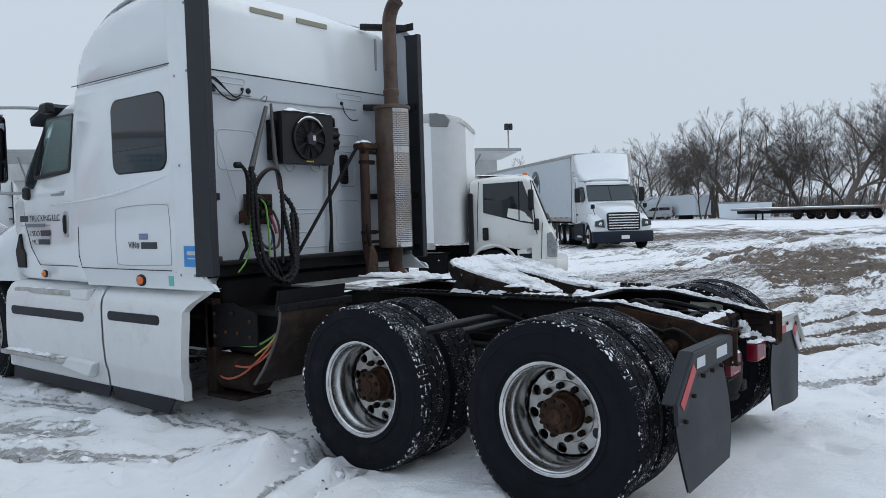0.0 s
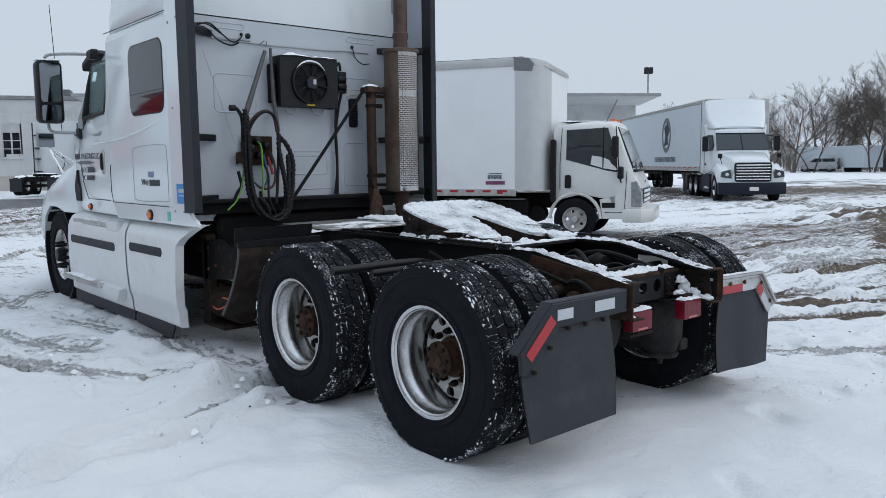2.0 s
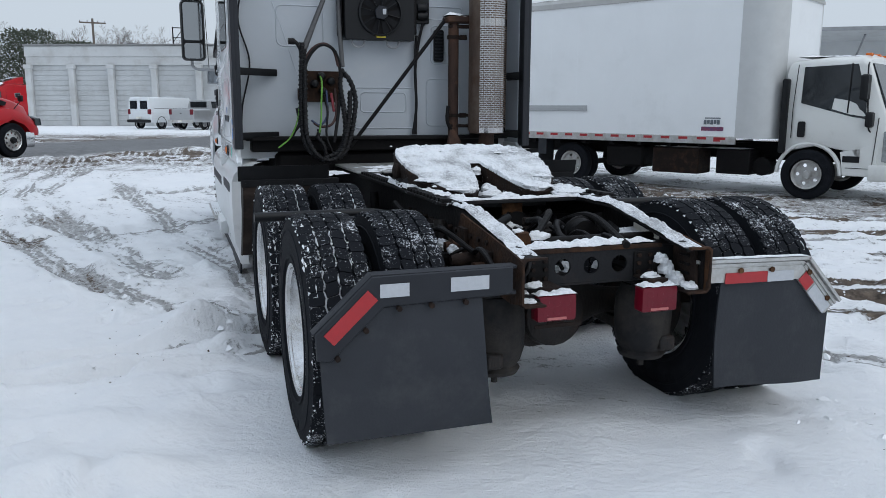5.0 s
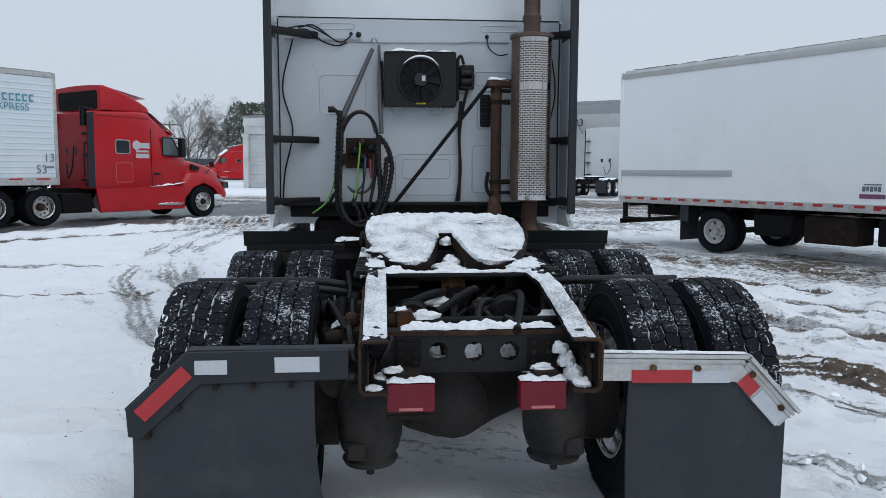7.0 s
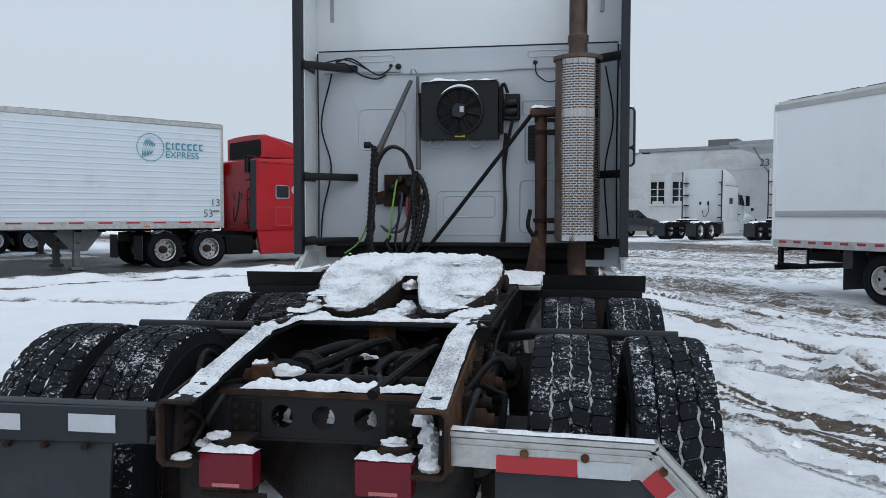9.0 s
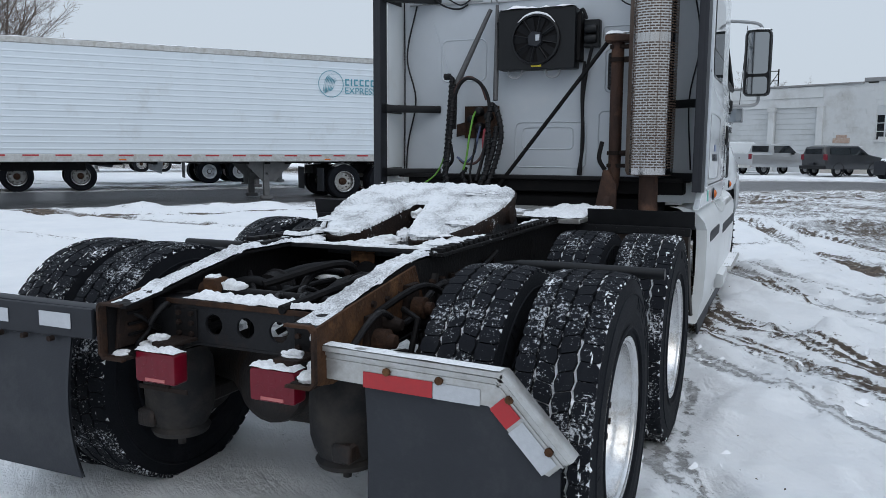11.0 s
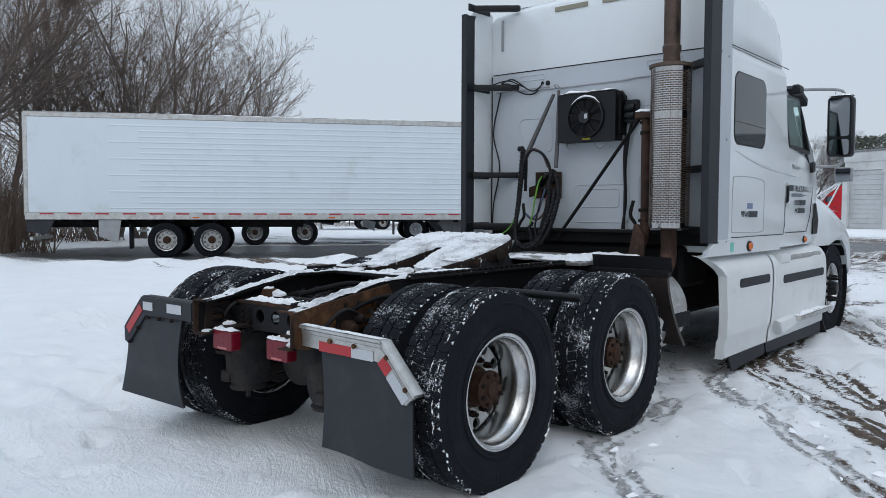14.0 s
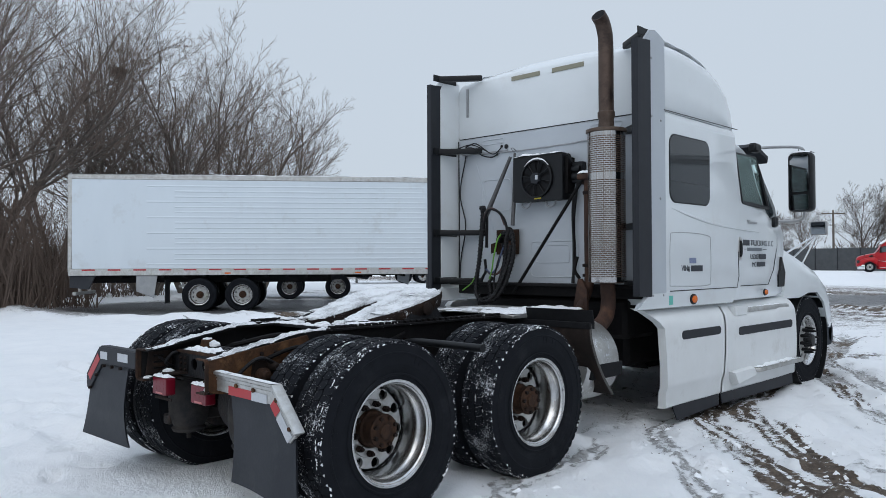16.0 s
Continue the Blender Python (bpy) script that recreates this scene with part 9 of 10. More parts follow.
    part("battery_box", Mesh().box((back - 1.0, -1.12, 0.3), (back - 0.1, -0.45, 0.85), 0.03), grease_shade, t)
    part("back_wall", Mesh().box((back - 0.012, -1.05, 1.1), (back + 0.01, 1.05, 3.1 if aero else 3.6), 0.004), paint, t)
    for y in (-0.9, 0.9):
        part("rear_bracket", Mesh().box((back - 0.3, y * 1.3, 1.2), (back - 0.01, y * 1.0, 1.26), 0.01), black_plastic, t)
        for z in (1.9, 2.5, 3.2):
            part("rear_bracket", Mesh().box((back - 0.26, -1.19 if y < 0 else 0.95, z), (back - 0.01, -0.95 if y < 0 else 1.19, z + 0.06), 0.01), black_plastic, t)
    me = Mesh()
    me.tube(bend([(back - 0.1, -0.3, 2.2), (back - 0.2, -0.35, 1.6), (back - 0.2, -0.1, 1.25), (back - 0.1, 0.1, 1.7)], 5), 0.02, 6)
    part("rear_hose", me, black_plastic, t)
    part("rear_window", Mesh().prism(rrect(-0.3, -0.18, 1.95, 2.15, 0.03), "x", back - 0.02, back - 0.01), dark_glass, t)
    part("rear_window", Mesh().prism(rrect(0.18, 0.3, 1.95, 2.15, 0.03), "x", back - 0.02, back - 0.01), dark_glass, t)
    return t


road_tractor(TRL @ pose(21.1, 1.3, 0), "glossy red sleeper tractor with snow on its roof and steps", red_paint, logo=True, aero=True)
white_sleeper = road_tractor(pose(10.8, 47.2, 0.1, 0, 0, 55), "white sleeper tractor with snowy bare frame by the building", white_paint, roof_high=4.0)
copy_thing(white_sleeper, pose(15.2, 45.6, 0.1, 0, 0, 55))
road_tractor(pose(-18.7, 81.8, 0.33, 0, 0, 200), "red tractor with snowy bonnet beyond the building corner", red_paint, roof_high=3.9, aero=True)
FL = pose(24.6, 12.0, 0, 0, 0, 221)
road_tractor(FL, "white tractor with tall roof and slatted chrome grille", white_paint, roof_high=4.0, back=-2.4, drives=(-3.8, -5.1), skirt_paint=bumper_grey)
haul = semi_trailer(FL @ pose(-4.4, 0, 0, 0, 0, 9) @ pose(-14.55, -1.295, 0), "white semi-trailer with a round dark emblem", ribs=False, tandem=(1.9, 3.2))
part("emblem", Mesh().lathe([(-0.004, 0.42), (-0.008, 0.42), (-0.008, 0.3), (-0.004, 0.3)], 32, axis="y", m=pose(10.7, 0, 2.78) @ Matrix.Diagonal((1.7, 1, 2.0, 1)), loop=True), dull_ink, haul, "dark round emblem")
part("emblem_figure", Mesh().prism([(10.35, 2.25), (11.05, 2.35), (10.9, 2.65), (11.2, 3.0), (10.85, 3.4), (10.35, 3.15), (10.55, 2.75)], "y", -0.004, -0.01), ink, haul)
for i in range(18):
    x = 8.8 + 0.19 * i
    part("letter_bar", Mesh().box((x, -0.004, 1.50), (x + 0.14, -0.009, 1.74), 0.001), dull_ink, haul)


# ---------------------------------------------------------------- box truck
bt = thing("box_truck", "white box truck with a van body, its rounded corners greyed for shade", "truck", m=pose(4.68, 12.71, 0, 0, 0, -60.6))
W = 2.55
me = Mesh()
me.box((0.0, 0.0, 0.98), (5.67, W, 3.47), 0.01)
body_ = part("van_body", me, box_white, bt, "riveted white van body")
for x in [0.62 + 0.61 * i for i in range(8)]:
    me = Mesh()
    for j in range(38):
        me.lathe([(0.0, 0.006), (-0.003, 0.005), (-0.004, 0.001)], 5, axis="y", m=pose(x, 0, 1.1 + 0.06 * j))
    rv = part("rivet_row", me, box_white, body_)
    rv["kind"] = "stuff"
# the corner's turn into shade is put into this greyer white
corner_shade = surf("shaded_corner", (0.60, 0.61, 0.61), (0.54, 0.55, 0.55), 5, 0.35, 0.25)
for s, y in ((-1, 0.0), (1, W)):
    pr = [(5.66, y), (5.92, y - s * 0.01), (6.08, y - s * 0.06), (6.2, y - s * 0.15), (6.27, y - s * 0.28), (6.3, y - s * 0.45), (5.66, y - s * 0.45)]
    part("corner_post", Mesh().prism(pr, "z", 0.98, 3.47, 0.0), corner_shade, bt, "rounded metal front corner, greyed for shade")
part("front_wall", Mesh().box((6.2, 0.44, 0.98), (6.3, W - 0.44, 3.4), 0.01), box_white, bt)
me = Mesh()
me.loft([[(0.0, -0.015, 3.41), (0.0, -0.015, 3.51), (0.0, 0.05, 3.58), (0.0, W - 0.05, 3.58), (0.0, W + 0.015, 3.51), (0.0, W + 0.015, 3.41)], [(5.6, -0.015, 3.41), (5.6, -0.015, 3.51), (5.6, 0.05, 3.59), (5.6, W - 0.05, 3.59), (5.6, W + 0.015, 3.51), (5.6, W + 0.015, 3.41)],
         [(6.02, 0.02, 3.41), (6.02, 0.04, 3.49), (6.02, 0.12, 3.56), (6.02, W - 0.12, 3.56), (6.02, W - 0.04, 3.49), (6.02, W - 0.02, 3.41)], [(6.22, 0.16, 3.40), (6.22, 0.19, 3.46), (6.22, 0.27, 3.51), (6.22, W - 0.27, 3.51), (6.22, W - 0.19, 3.46), (6.22, W - 0.16, 3.40)], [(6.32, 0.36, 3.35), (6.32, 0.38, 3.39), (6.32, 0.44, 3.44), (6.32, W - 0.44, 3.44), (6.32, W - 0.38, 3.39), (6.32, W - 0.36, 3.35)]])
part("roof_cap", me, surf("roof_alloy", (0.36, 0.36, 0.355), (0.46, 0.46, 0.45), 4, 0.45, 0.2), bt, "pale metal roof edge")
part("corner_cap", Mesh().prism([(5.64, 3.33), (6.0, 3.31), (6.04, 3.45), (5.95, 3.56), (5.64, 3.595)], "y", -0.02, 0.16, 0.02), surf("cap_grey", (0.2, 0.205, 0.21), (0.16, 0.165, 0.17), 5, 0.5), bt)
part("snow_line", snow_on(lambda u, v: (0.2 + 5.6 * u, 0.05 + 0.6 * v, 3.59), 50, 6, 0.05, gap=0.2), snow, bt)
part("rear_frame", Mesh().box((-0.05, -0.01, 0.9), (0.04, 0.1, 3.5), 0.01).box((-0.05, W - 0.1, 0.9), (0.04, W + 0.01, 3.5), 0.01).box((-0.05, 0, 3.4), (0.04, W, 3.57), 0.01), box_white, bt)
part("bottom_rail", Mesh().box((0, -0.02, 0.87), (5.68, 0.03, 1.01), 0.006), dull_alloy, bt)
tapes(body_, 0.08, 5.6, -0.022, 0.945, 16, (0.17, 0.045))
part("rub_rail", Mesh().box((0.05, -0.03, 1.43), (2.72, -0.002, 1.54), 0.008).box((0.15, -0.038, 1.47), (2.65, -0.028, 1.50), 0.004), surf("rail_grey", (0.45, 0.46, 0.47), (0.4, 0.41, 0.42), 6, 0.45), body_, "grey rub rail")
me = Mesh()
for i in range(5):
    me.box((5.1 + 0.06 * i, -0.004, 1.21 + 0.01 * (i % 2)), (5.15 + 0.06 * i, -0.0075, 1.29), 0.001)
me.box((5.12, -0.004, 1.31), (5.4, -0.0075, 1.33), 0.001)
part("dealer_mark", me, dull_ink, body_)
part("maker_mark", Mesh().box((5.06, -0.004, 1.1), (5.46, -0.0075, 1.17), 0.001), surf("mark_navy", (0.05, 0.06, 0.16), (0.3, 0.05, 0.08), 25, 0.5), body_)
part("red_mark", Mesh().box((5.3, -0.004, 0.915), (5.42, -0.026, 0.99), 0.001), red_tape, body_)
me = Mesh()
me.box((0.1, 0.75, 0.6), (8.0, 0.85, 0.88), 0.01).box((0.1, 1.6, 0.6), (8.0, 1.7, 0.88), 0.01)
for i in range(9):
    part("cross_bar", Mesh().box((0.2 + 0.6 * i, 0.05, 0.8), (0.28 + 0.6 * i, W - 0.05, 0.88), 0.005), frame_black, bt)
part("chassis", me, frame_black, bt)
for s, y in ((-1, 0.17), (-1, 0.43), (1, W - 0.17), (1, W - 0.43)):
    axle_wheel(bt, 2.32, y, 0.40, s, RIM_STEEL, None, 0.8, 0.8)
for s, y in ((-1, 0.28), (1, W - 0.28)):
    axle_wheel(bt, 6.82, y, 0.41, s, RIM_STEEL, None, 0.82, 0.8)
part("rear_axle", Mesh().cyl((2.32, 0.2, 0.385), (2.32, W - 0.2, 0.385), 0.06, 10), grease_shade, bt)
part("mud_flap", Mesh().box((1.55, 0.06, 0.18), (1.57, 0.6, 0.87), 0.003), flap_rubber, bt)
part("wheel_box", Mesh().box((1.55, 0.04, 0.55), (1.75, 0.08, 0.88), 0.01), flap_rubber, bt)
me = Mesh()
me.box((-0.08, 0.1, 0.42), (0.0, W - 0.1, 0.52), 0.01).box((-0.05, 0.15, 0.5), (0.05, 0.22, 0.9), 0.01).box((-0.05, W - 0.22, 0.5), (0.05, W - 0.15, 0.9), 0.01).box((0.0, 0.1, 0.52), (0.75, 0.14, 0.57), 0.005).box((0.7, 0.1, 0.52), (0.74, 0.14, 0.9), 0.005)
part("rear_bumper", me, frame_black, bt, "black steel step bumper")
part("tool_box", Mesh().box((4.1, 0.1, 0.32), (5.0, 0.65, 0.78), 0.02), dark_rust, bt, "brown underbody box")
part("fuel_tank", Mesh().box((3.1, 0.12, 0.38), (3.9, 0.65, 0.8), 0.05), grease_shade, bt)
part("battery_box", Mesh().box((5.3, 0.15, 0.35), (5.9, 0.65, 0.78), 0.02).cyl((6.05, 0.3, 0.5), (6.05, 0.65, 0.5), 0.16, 14), grease_shade, bt)
part("snow_strip", snow_on(lambda u, v: (4.1 + 1.7 * u, 0.12 + 0.5 * v, 0.79), 18, 6, 0.04), snow, bt)
# cab
me = Mesh()
C = W / 2
me.loft([xsec(6.38, 0.98, 0.8, 2.20, 0.95, None, 0.1, 0.03, C), xsec(6.44, 1.02, 0.78, 2.26, 0.97, 1.55, 0.12, 0.04, C), xsec(6.95, 1.04, 0.9, 2.31, 0.97, 1.5, 0.13, 0.05, C), xsec(7.48, 1.05, 0.80, 2.31, 0.97, 1.45, 0.14, 0.05, C), xsec(7.60, 1.05, 0.6, 2.25, 0.96, 1.4, 0.14, 0.04, C),
         xsec(7.78, 1.045, 0.5, 1.75, 0.99, 1.3, 0.12, 0.03, C), xsec(7.95, 1.02, 0.5, 1.33, 0.98, 1.15, 0.1, 0.02, C), xsec(8.05, 1.0, 0.5, 1.12, 0.96, 0.98, 0.08, 0.0, C), xsec(8.09, 0.98, 0.52, 0.9, 0.95, 0.8, 0.06, 0.0, C)])
cab_cream = surf("cab_cream", (0.74, 0.745, 0.72), (0.70, 0.705, 0.68), 2, 0.3, coat=0.3, grime=(0.62, 0.62, 0.59), gscale=2, gamount=0.2)
bc = part("cab", me, cab_cream, bt, "white cab-over cab dusted with snow")
part("snow_cap", snow_on(lambda u, v: (6.45 + 1.0 * u, C - 0.8 + 1.6 * v, 2.33 - 0.02 * u), 16, 20, 0.05, gap=0.1), snow, bc)
for s in (-1, 1):
    yy = C + s * 1.03
    part("side_window", Mesh().add([(x, C + s * (1.052 - 0.10 * max(0, z - 1.45)), z) for x, z in ((6.64, 1.58), (6.64, 2.16), (7.44, 2.19), (7.62, 1.62), (7.64, 1.33), (7.44, 1.36))] + [(x, C + s * (0.99 - 0.10 * max(0, z - 1.45)), z) for x, z in ((6.64, 1.58), (6.64, 2.16), (7.44, 2.19), (7.62, 1.62), (7.64, 1.33), (7.44, 1.36))], [(0, 1, 2, 3, 4, 5), (11, 10, 9, 8, 7, 6)] + [(i, (i + 1) % 6, (i + 1) % 6 + 6, i + 6) for i in range(6)]), dark_glass, bt, "dark cab side window")
    part("window_post", Mesh().tube([(7.36, C + s * 1.045, 1.42), (7.36, C + s * 0.98, 2.2)], 0.014, 6), black_plastic, bt)
    part("door_seam", Mesh().tube([(6.56, C + s * 1.03, 2.2), (6.52, C + s * 1.045, 1.5), (6.52, C + s * 1.045, 1.0)], 0.007, 5), black_plastic, bt)
    part("door_seam", Mesh().tube([(7.82, C + s * 1.045, 1.35), (7.78, C + s * 1.055, 0.55), (7.4, C + s * 1.055, 0.55)], 0.007, 5), black_plastic, bt)
    part("door_handle", Mesh().prism(rrect(6.62, 6.74, 1.02, 1.28, 0.03), "y", yy - 0.02, yy + s * 0.03, 0.01), black_plastic, bt)
    part("wheel_arch", Mesh().tube([(6.82 + 0.5 * math.cos(math.pi * i / 14), C + s * 1.01, 0.42 + 0.5 * math.sin(math.pi * i / 14)) for i in range(15)], 0.035, 8), cab_cream, bt)
    part("step_panel", Mesh().prism([(7.36, 0.42), (7.85, 0.42), (7.85, 0.95), (7.3, 0.8)], "y", C + s * 0.9, C + s * 1.05, 0.02), cab_cream, bt)
    part("side_badge", Mesh().box((7.35, C + s * 1.05, 0.64), (7.6, C + s * 1.06, 0.74), 0.006), black_plastic, bt)
    part("headlamp", Mesh().prism([(7.90, 0.66), (8.10, 0.66), (8.10, 0.95), (8.0, 1.16), (7.90, 1.14)], "y", C + s * 0.74, C + s * 1.045, 0.03), surf("lamp_glass", (0.38, 0.40, 0.41), (0.16, 0.17, 0.18), 14, 0.12), bt, "clear headlamp")
    mr = part("mirror", Mesh().prism(rrect(C + s * 1.12 - 0.1, C + s * 1.12 + 0.1, 1.62, 2.02, 0.04), "x", 7.55, 7.66, 0.03), black_plastic, bt, "black door mirror")
    part("lower_mirror", Mesh().prism(rrect(C + s * 1.12 - 0.09, C + s * 1.12 + 0.09, 1.2, 1.44, 0.04), "x", 7.66, 7.76, 0.03), black_plastic, mr)
    part("mirror_arm", Mesh().tube(bend([(7.6, C + s * 1.0, 2.2), (7.62, C + s * 1.12, 2.1), (7.66, C + s * 1.13, 1.6), (7.7, C + s * 1.12, 1.2), (7.72, C + s * 1.02, 1.12)], 4), 0.012, 6), black_plastic, mr)
part("air_intake", Mesh().prism(rrect(6.34, 6.44, 0.75, 1.98, 0.04), "y", 0.16, 0.36, 0.02), black_plastic, bt, "black intake duct behind the cab")
me = Mesh()
q = [(7.615, -0.88, 2.19), (7.615, 0.88, 2.19), (7.925, 0.95, 1.40), (7.925, -0.95, 1.40)]
me.add([(x + 0.02, C + y, z + 0.01) for x, y, z in q] + [(x - 0.06, C + y, z - 0.03) for x, y, z in q], [(0, 1, 2, 3), (7, 6, 5, 4), (0, 4, 5, 1), (1, 5, 6, 2), (2, 6, 7, 3), (3, 7, 4, 0)])
part("windscreen", me, dark_glass, bt, "dark windscreen with wipers")
for y in (-0.75, 0.15):
    part("wiper", Mesh().tube([(7.97, C + y, 1.37), (7.90, C + y + 0.5, 1.52)], 0.014, 5), black_plastic, bt)
part("cowl_strip", Mesh().box((7.92, C - 0.96, 1.33), (7.99, C + 0.96, 1.38), 0.015), black_plastic, bt)
g = part("grille", Mesh().prism(rrect(C - 0.62, C + 0.62, 0.7, 1.0, 0.05), "x", 8.02, 8.10, 0.02), black_plastic, bt)
for i in range(3):
    part("slat", Mesh().box((8.09, C - 0.58, 0.74 + 0.09 * i), (8.125, C + 0.58, 0.79 + 0.09 * i), 0.01), box_white, g)
part("nose_mark", Mesh().prism([(-0.1, 0), (0, 0.04), (0.1, 0), (0, -0.04)], "x", 8.05, 8.075, m=pose(0, C, 1.14)), chrome, bt)
part("bumper", Mesh().prism([(7.75, 0.16), (8.1, 0.16), (8.3, 0.45), (8.32, C), (8.3, W - 0.45), (8.1, W - 0.16), (7.75, W - 0.16)], "z", 0.36, 0.62, 0.03), cab_cream, bt, "white bumper")
for y in (C - 0.5, C, C + 0.5):
    part("roof_lamp", Mesh().box((7.42, y - 0.05, 2.33), (7.52, y + 0.05, 2.38), 0.015), amber, bt)


# ---------------------------------------------------------------- cars by the building
def car(m, label, kind_, paint):
    t = thing("parked_" + kind_, label, kind_, "cars by the building", m)
    if kind_ == "van":
        rows = ((0, 0.9, 0.45, 1.95, 0.82), (0.1, 0.98, 0.42, 2.08, 0.85), (3.9, 0.98, 0.4, 2.08, 0.85), (4.2, 0.97, 0.4, 1.95, 0.82), (4.8, 0.96, 0.4, 1.35, 0.86), (5.5, 0.9, 0.42, 1.12, 0.82), (5.65, 0.82, 0.45, 0.9, 0.78))
        side = [(3.05, 1.3), (3.1, 1.85), (3.95, 1.85), (4.5, 1.32)]
        side2 = [(0.35, 1.32), (0.38, 1.86), (2.9, 1.86), (2.9, 1.32)]
        wheels_, rear = (1.0, 4.55), [(0.12, 0.75), (1.3, 1.85)]
    elif kind_ == "pickup":
        rows = ((0, 0.94, 0.5, 1.28, 0.92), (0.08, 1.0, 0.48, 1.32, 0.96), (1.72, 1.0, 0.45, 1.32, 0.96), (1.74, 1.0, 0.45, 1.86, 0.78), (1.95, 1.0, 0.45, 1.9, 0.78), (3.4, 1.0, 0.45, 1.9, 0.78), (4.05, 0.99, 0.45, 1.36, 0.86), (5.3, 0.96, 0.45, 1.24, 0.85), (5.75, 0.86, 0.5, 1.0, 0.8))
        side = [(1.95, 1.36), (2.05, 1.8), (3.35, 1.8), (3.85, 1.36)]
        side2 = None
        wheels_, rear = (1.15, 4.75), None
    else:
        rows = ((0, 0.86, 0.5, 1.55, 0.7), (0.1, 0.95, 0.45, 1.72, 0.72), (0.5, 0.98, 0.42, 1.8, 0.74), (2.7, 0.98, 0.4, 1.8, 0.76), (3.5, 0.97, 0.4, 1.28, 0.84), (4.5, 0.93, 0.42, 1.12, 0.82), (4.8, 0.82, 0.48, 0.9, 0.76))
        side = [(1.85, 1.25), (1.9, 1.68), (2.6, 1.68), (3.2, 1.24)]
        side2 = [(0.3, 1.3), (0.45, 1.68), (1.8, 1.68), (1.75, 1.26)]
        wheels_, rear = (0.95, 3.75), [(0.1, 0.65), (1.3, 1.65)]
    me = Mesh().loft([xsec(x, hw, zb, zt, ht, 1.22 if zt > 1.3 else zt - 0.12, 0.1, 0.02) for x, hw, zb, zt, ht in rows])
    if kind_ == "pickup":
        part("body", carved("body", me, [Mesh().box((0.12, -0.82, 0.8), (1.66, 0.82, 1.6), 0.01)], [paint]), None, t)
    else:
        part("body", me, paint, t)
    for s in (-1, 1):
        for sd in (side, side2):
            if sd:
                n_ = len(sd)
                part("side_window", Mesh().add([(x, s * (0.985 - 0.28 * (z - 1.25)), z) for x, z in sd] + [(x, s * (0.9 - 0.28 * (z - 1.25)), z) for x, z in sd], [tuple(range(n_)), tuple(range(2 * n_ - 1, n_ - 1, -1))] + [(i, (i + 1) % n_, (i + 1) % n_ + n_, i + n_) for i in range(n_)]), dark_glass, t)
        for x in wheels_:
            axle_wheel(t, x, s * 0.86, 0.36, s, RIM_CAR, None, 0.7, 0.8)
            part("wheel_arch", Mesh().lathe([(s * 0.9, 0.44), (s * 0.99, 0.44), (s * 0.99, 0.40), (s * 0.9, 0.40)], 24, axis="y", m=pose(x, 0, 0.38), loop=True), black_plastic, t)
        part("tail_lamp", Mesh().box((-0.02, s * 0.72, 0.95), (0.12, s * 0.97, 1.3), 0.03), red_lens, t)
        part("door_mirror", Mesh().box((side[-1][0] - 0.5, s * 0.98, 1.25), (side[-1][0] - 0.35, s * 1.16, 1.42), 0.03), black_plastic, t)
    if rear:
        for s in ((-1, 1) if kind_ == "van" else (0,)):
            y0_, y1_ = (s * rear[0][0], s * rear[0][1]) if s else (-rear[0][1], rear[0][1])
            part("rear_window", Mesh().box((-0.015, y0_, rear[1][0]), (0.1, y1_, rear[1][1]), 0.02), dark_glass, t)
    elif kind_ == "pickup":
        part("rear_window", Mesh().box((1.72, -0.68, 1.4), (1.78, 0.68, 1.8), 0.02), dark_glass, t)
        part("tailgate_mark", Mesh().box((-0.012, -0.06, 1.0), (0.0, 0.06, 1.06), 0.004), black_plastic, t)
    part("bumper", Mesh().prism(rrect(-0.95, 0.95, 0.42, 0.62, 0.05), "x", -0.14, 0.06, 0.03), black_plastic if kind_ != "pickup" else dull_alloy, t)
    part("plate_bar", Mesh().box((-0.16, -0.16, 0.68 if kind_ != "pickup" else 0.48), (-0.01, 0.16, 0.8 if kind_ != "pickup" else 0.6), 0.005), cream_tag if kind_ != "suv" else trim_grey, t)
    part("snow_cap", snow_on(lambda u, v: (1.9 + 1.2 * u, -0.7 + 1.4 * v, rows[len(rows) // 2][3] - 0.02), 10, 10, 0.06, gap=0.45), snow, t)
    return t


car(pose(-3.75, 52.6, 0.02, 0, 0, 48), "white cargo van parked nose to the building", "van", white_paint)
car(pose(-1.15, 50.2, 0.02, 0, 0, 48), "silver pickup truck with a snowy bed", "pickup", silver_car)
car(pose(3.05, 48.9, 0.02, 0, 0, 44), "dark grey sport utility car", "suv", dark_car)

# ---------------------------------------------------------------- building along the yard
BLD = pose(-11, 64.12, 0, 0, 0, math.degrees(math.atan(-0.42)))
bld = thing("warehouse", "long white-painted block warehouse with roller doors and a flat roof", "building", m=BLD)
cols = [-0.9, 2.5, 5.6, 8.95, 12.4, 15.8]
for lo_, hi_ in (((15.9, 0.0, 0), (19.35, 0.4, 6.0)), ((22.15, 0.0, 0), (45.6, 0.4, 6.25)), ((-1.1, 0.0, 4.55), (15.9, 0.4, 6.0)), ((19.35, 0, 0), (22.15, 0.4, 2.25)), ((19.35, 0, 4.5), (22.15, 0.4, 6.1)), ((20.45, 0, 2.25), (20.95, 0.4, 4.5)),
                 ((-1.1, 0.4, 0), (-0.7, 13.6, 6.0)), ((-1.1, 13.6, 0), (45.6, 14, 6.0)), ((45.6, 0, 0), (46, 14, 6.25))):
    part("wall", Mesh().box(lo_, hi_, 0.01), wall_white, bld, "white painted block wall")
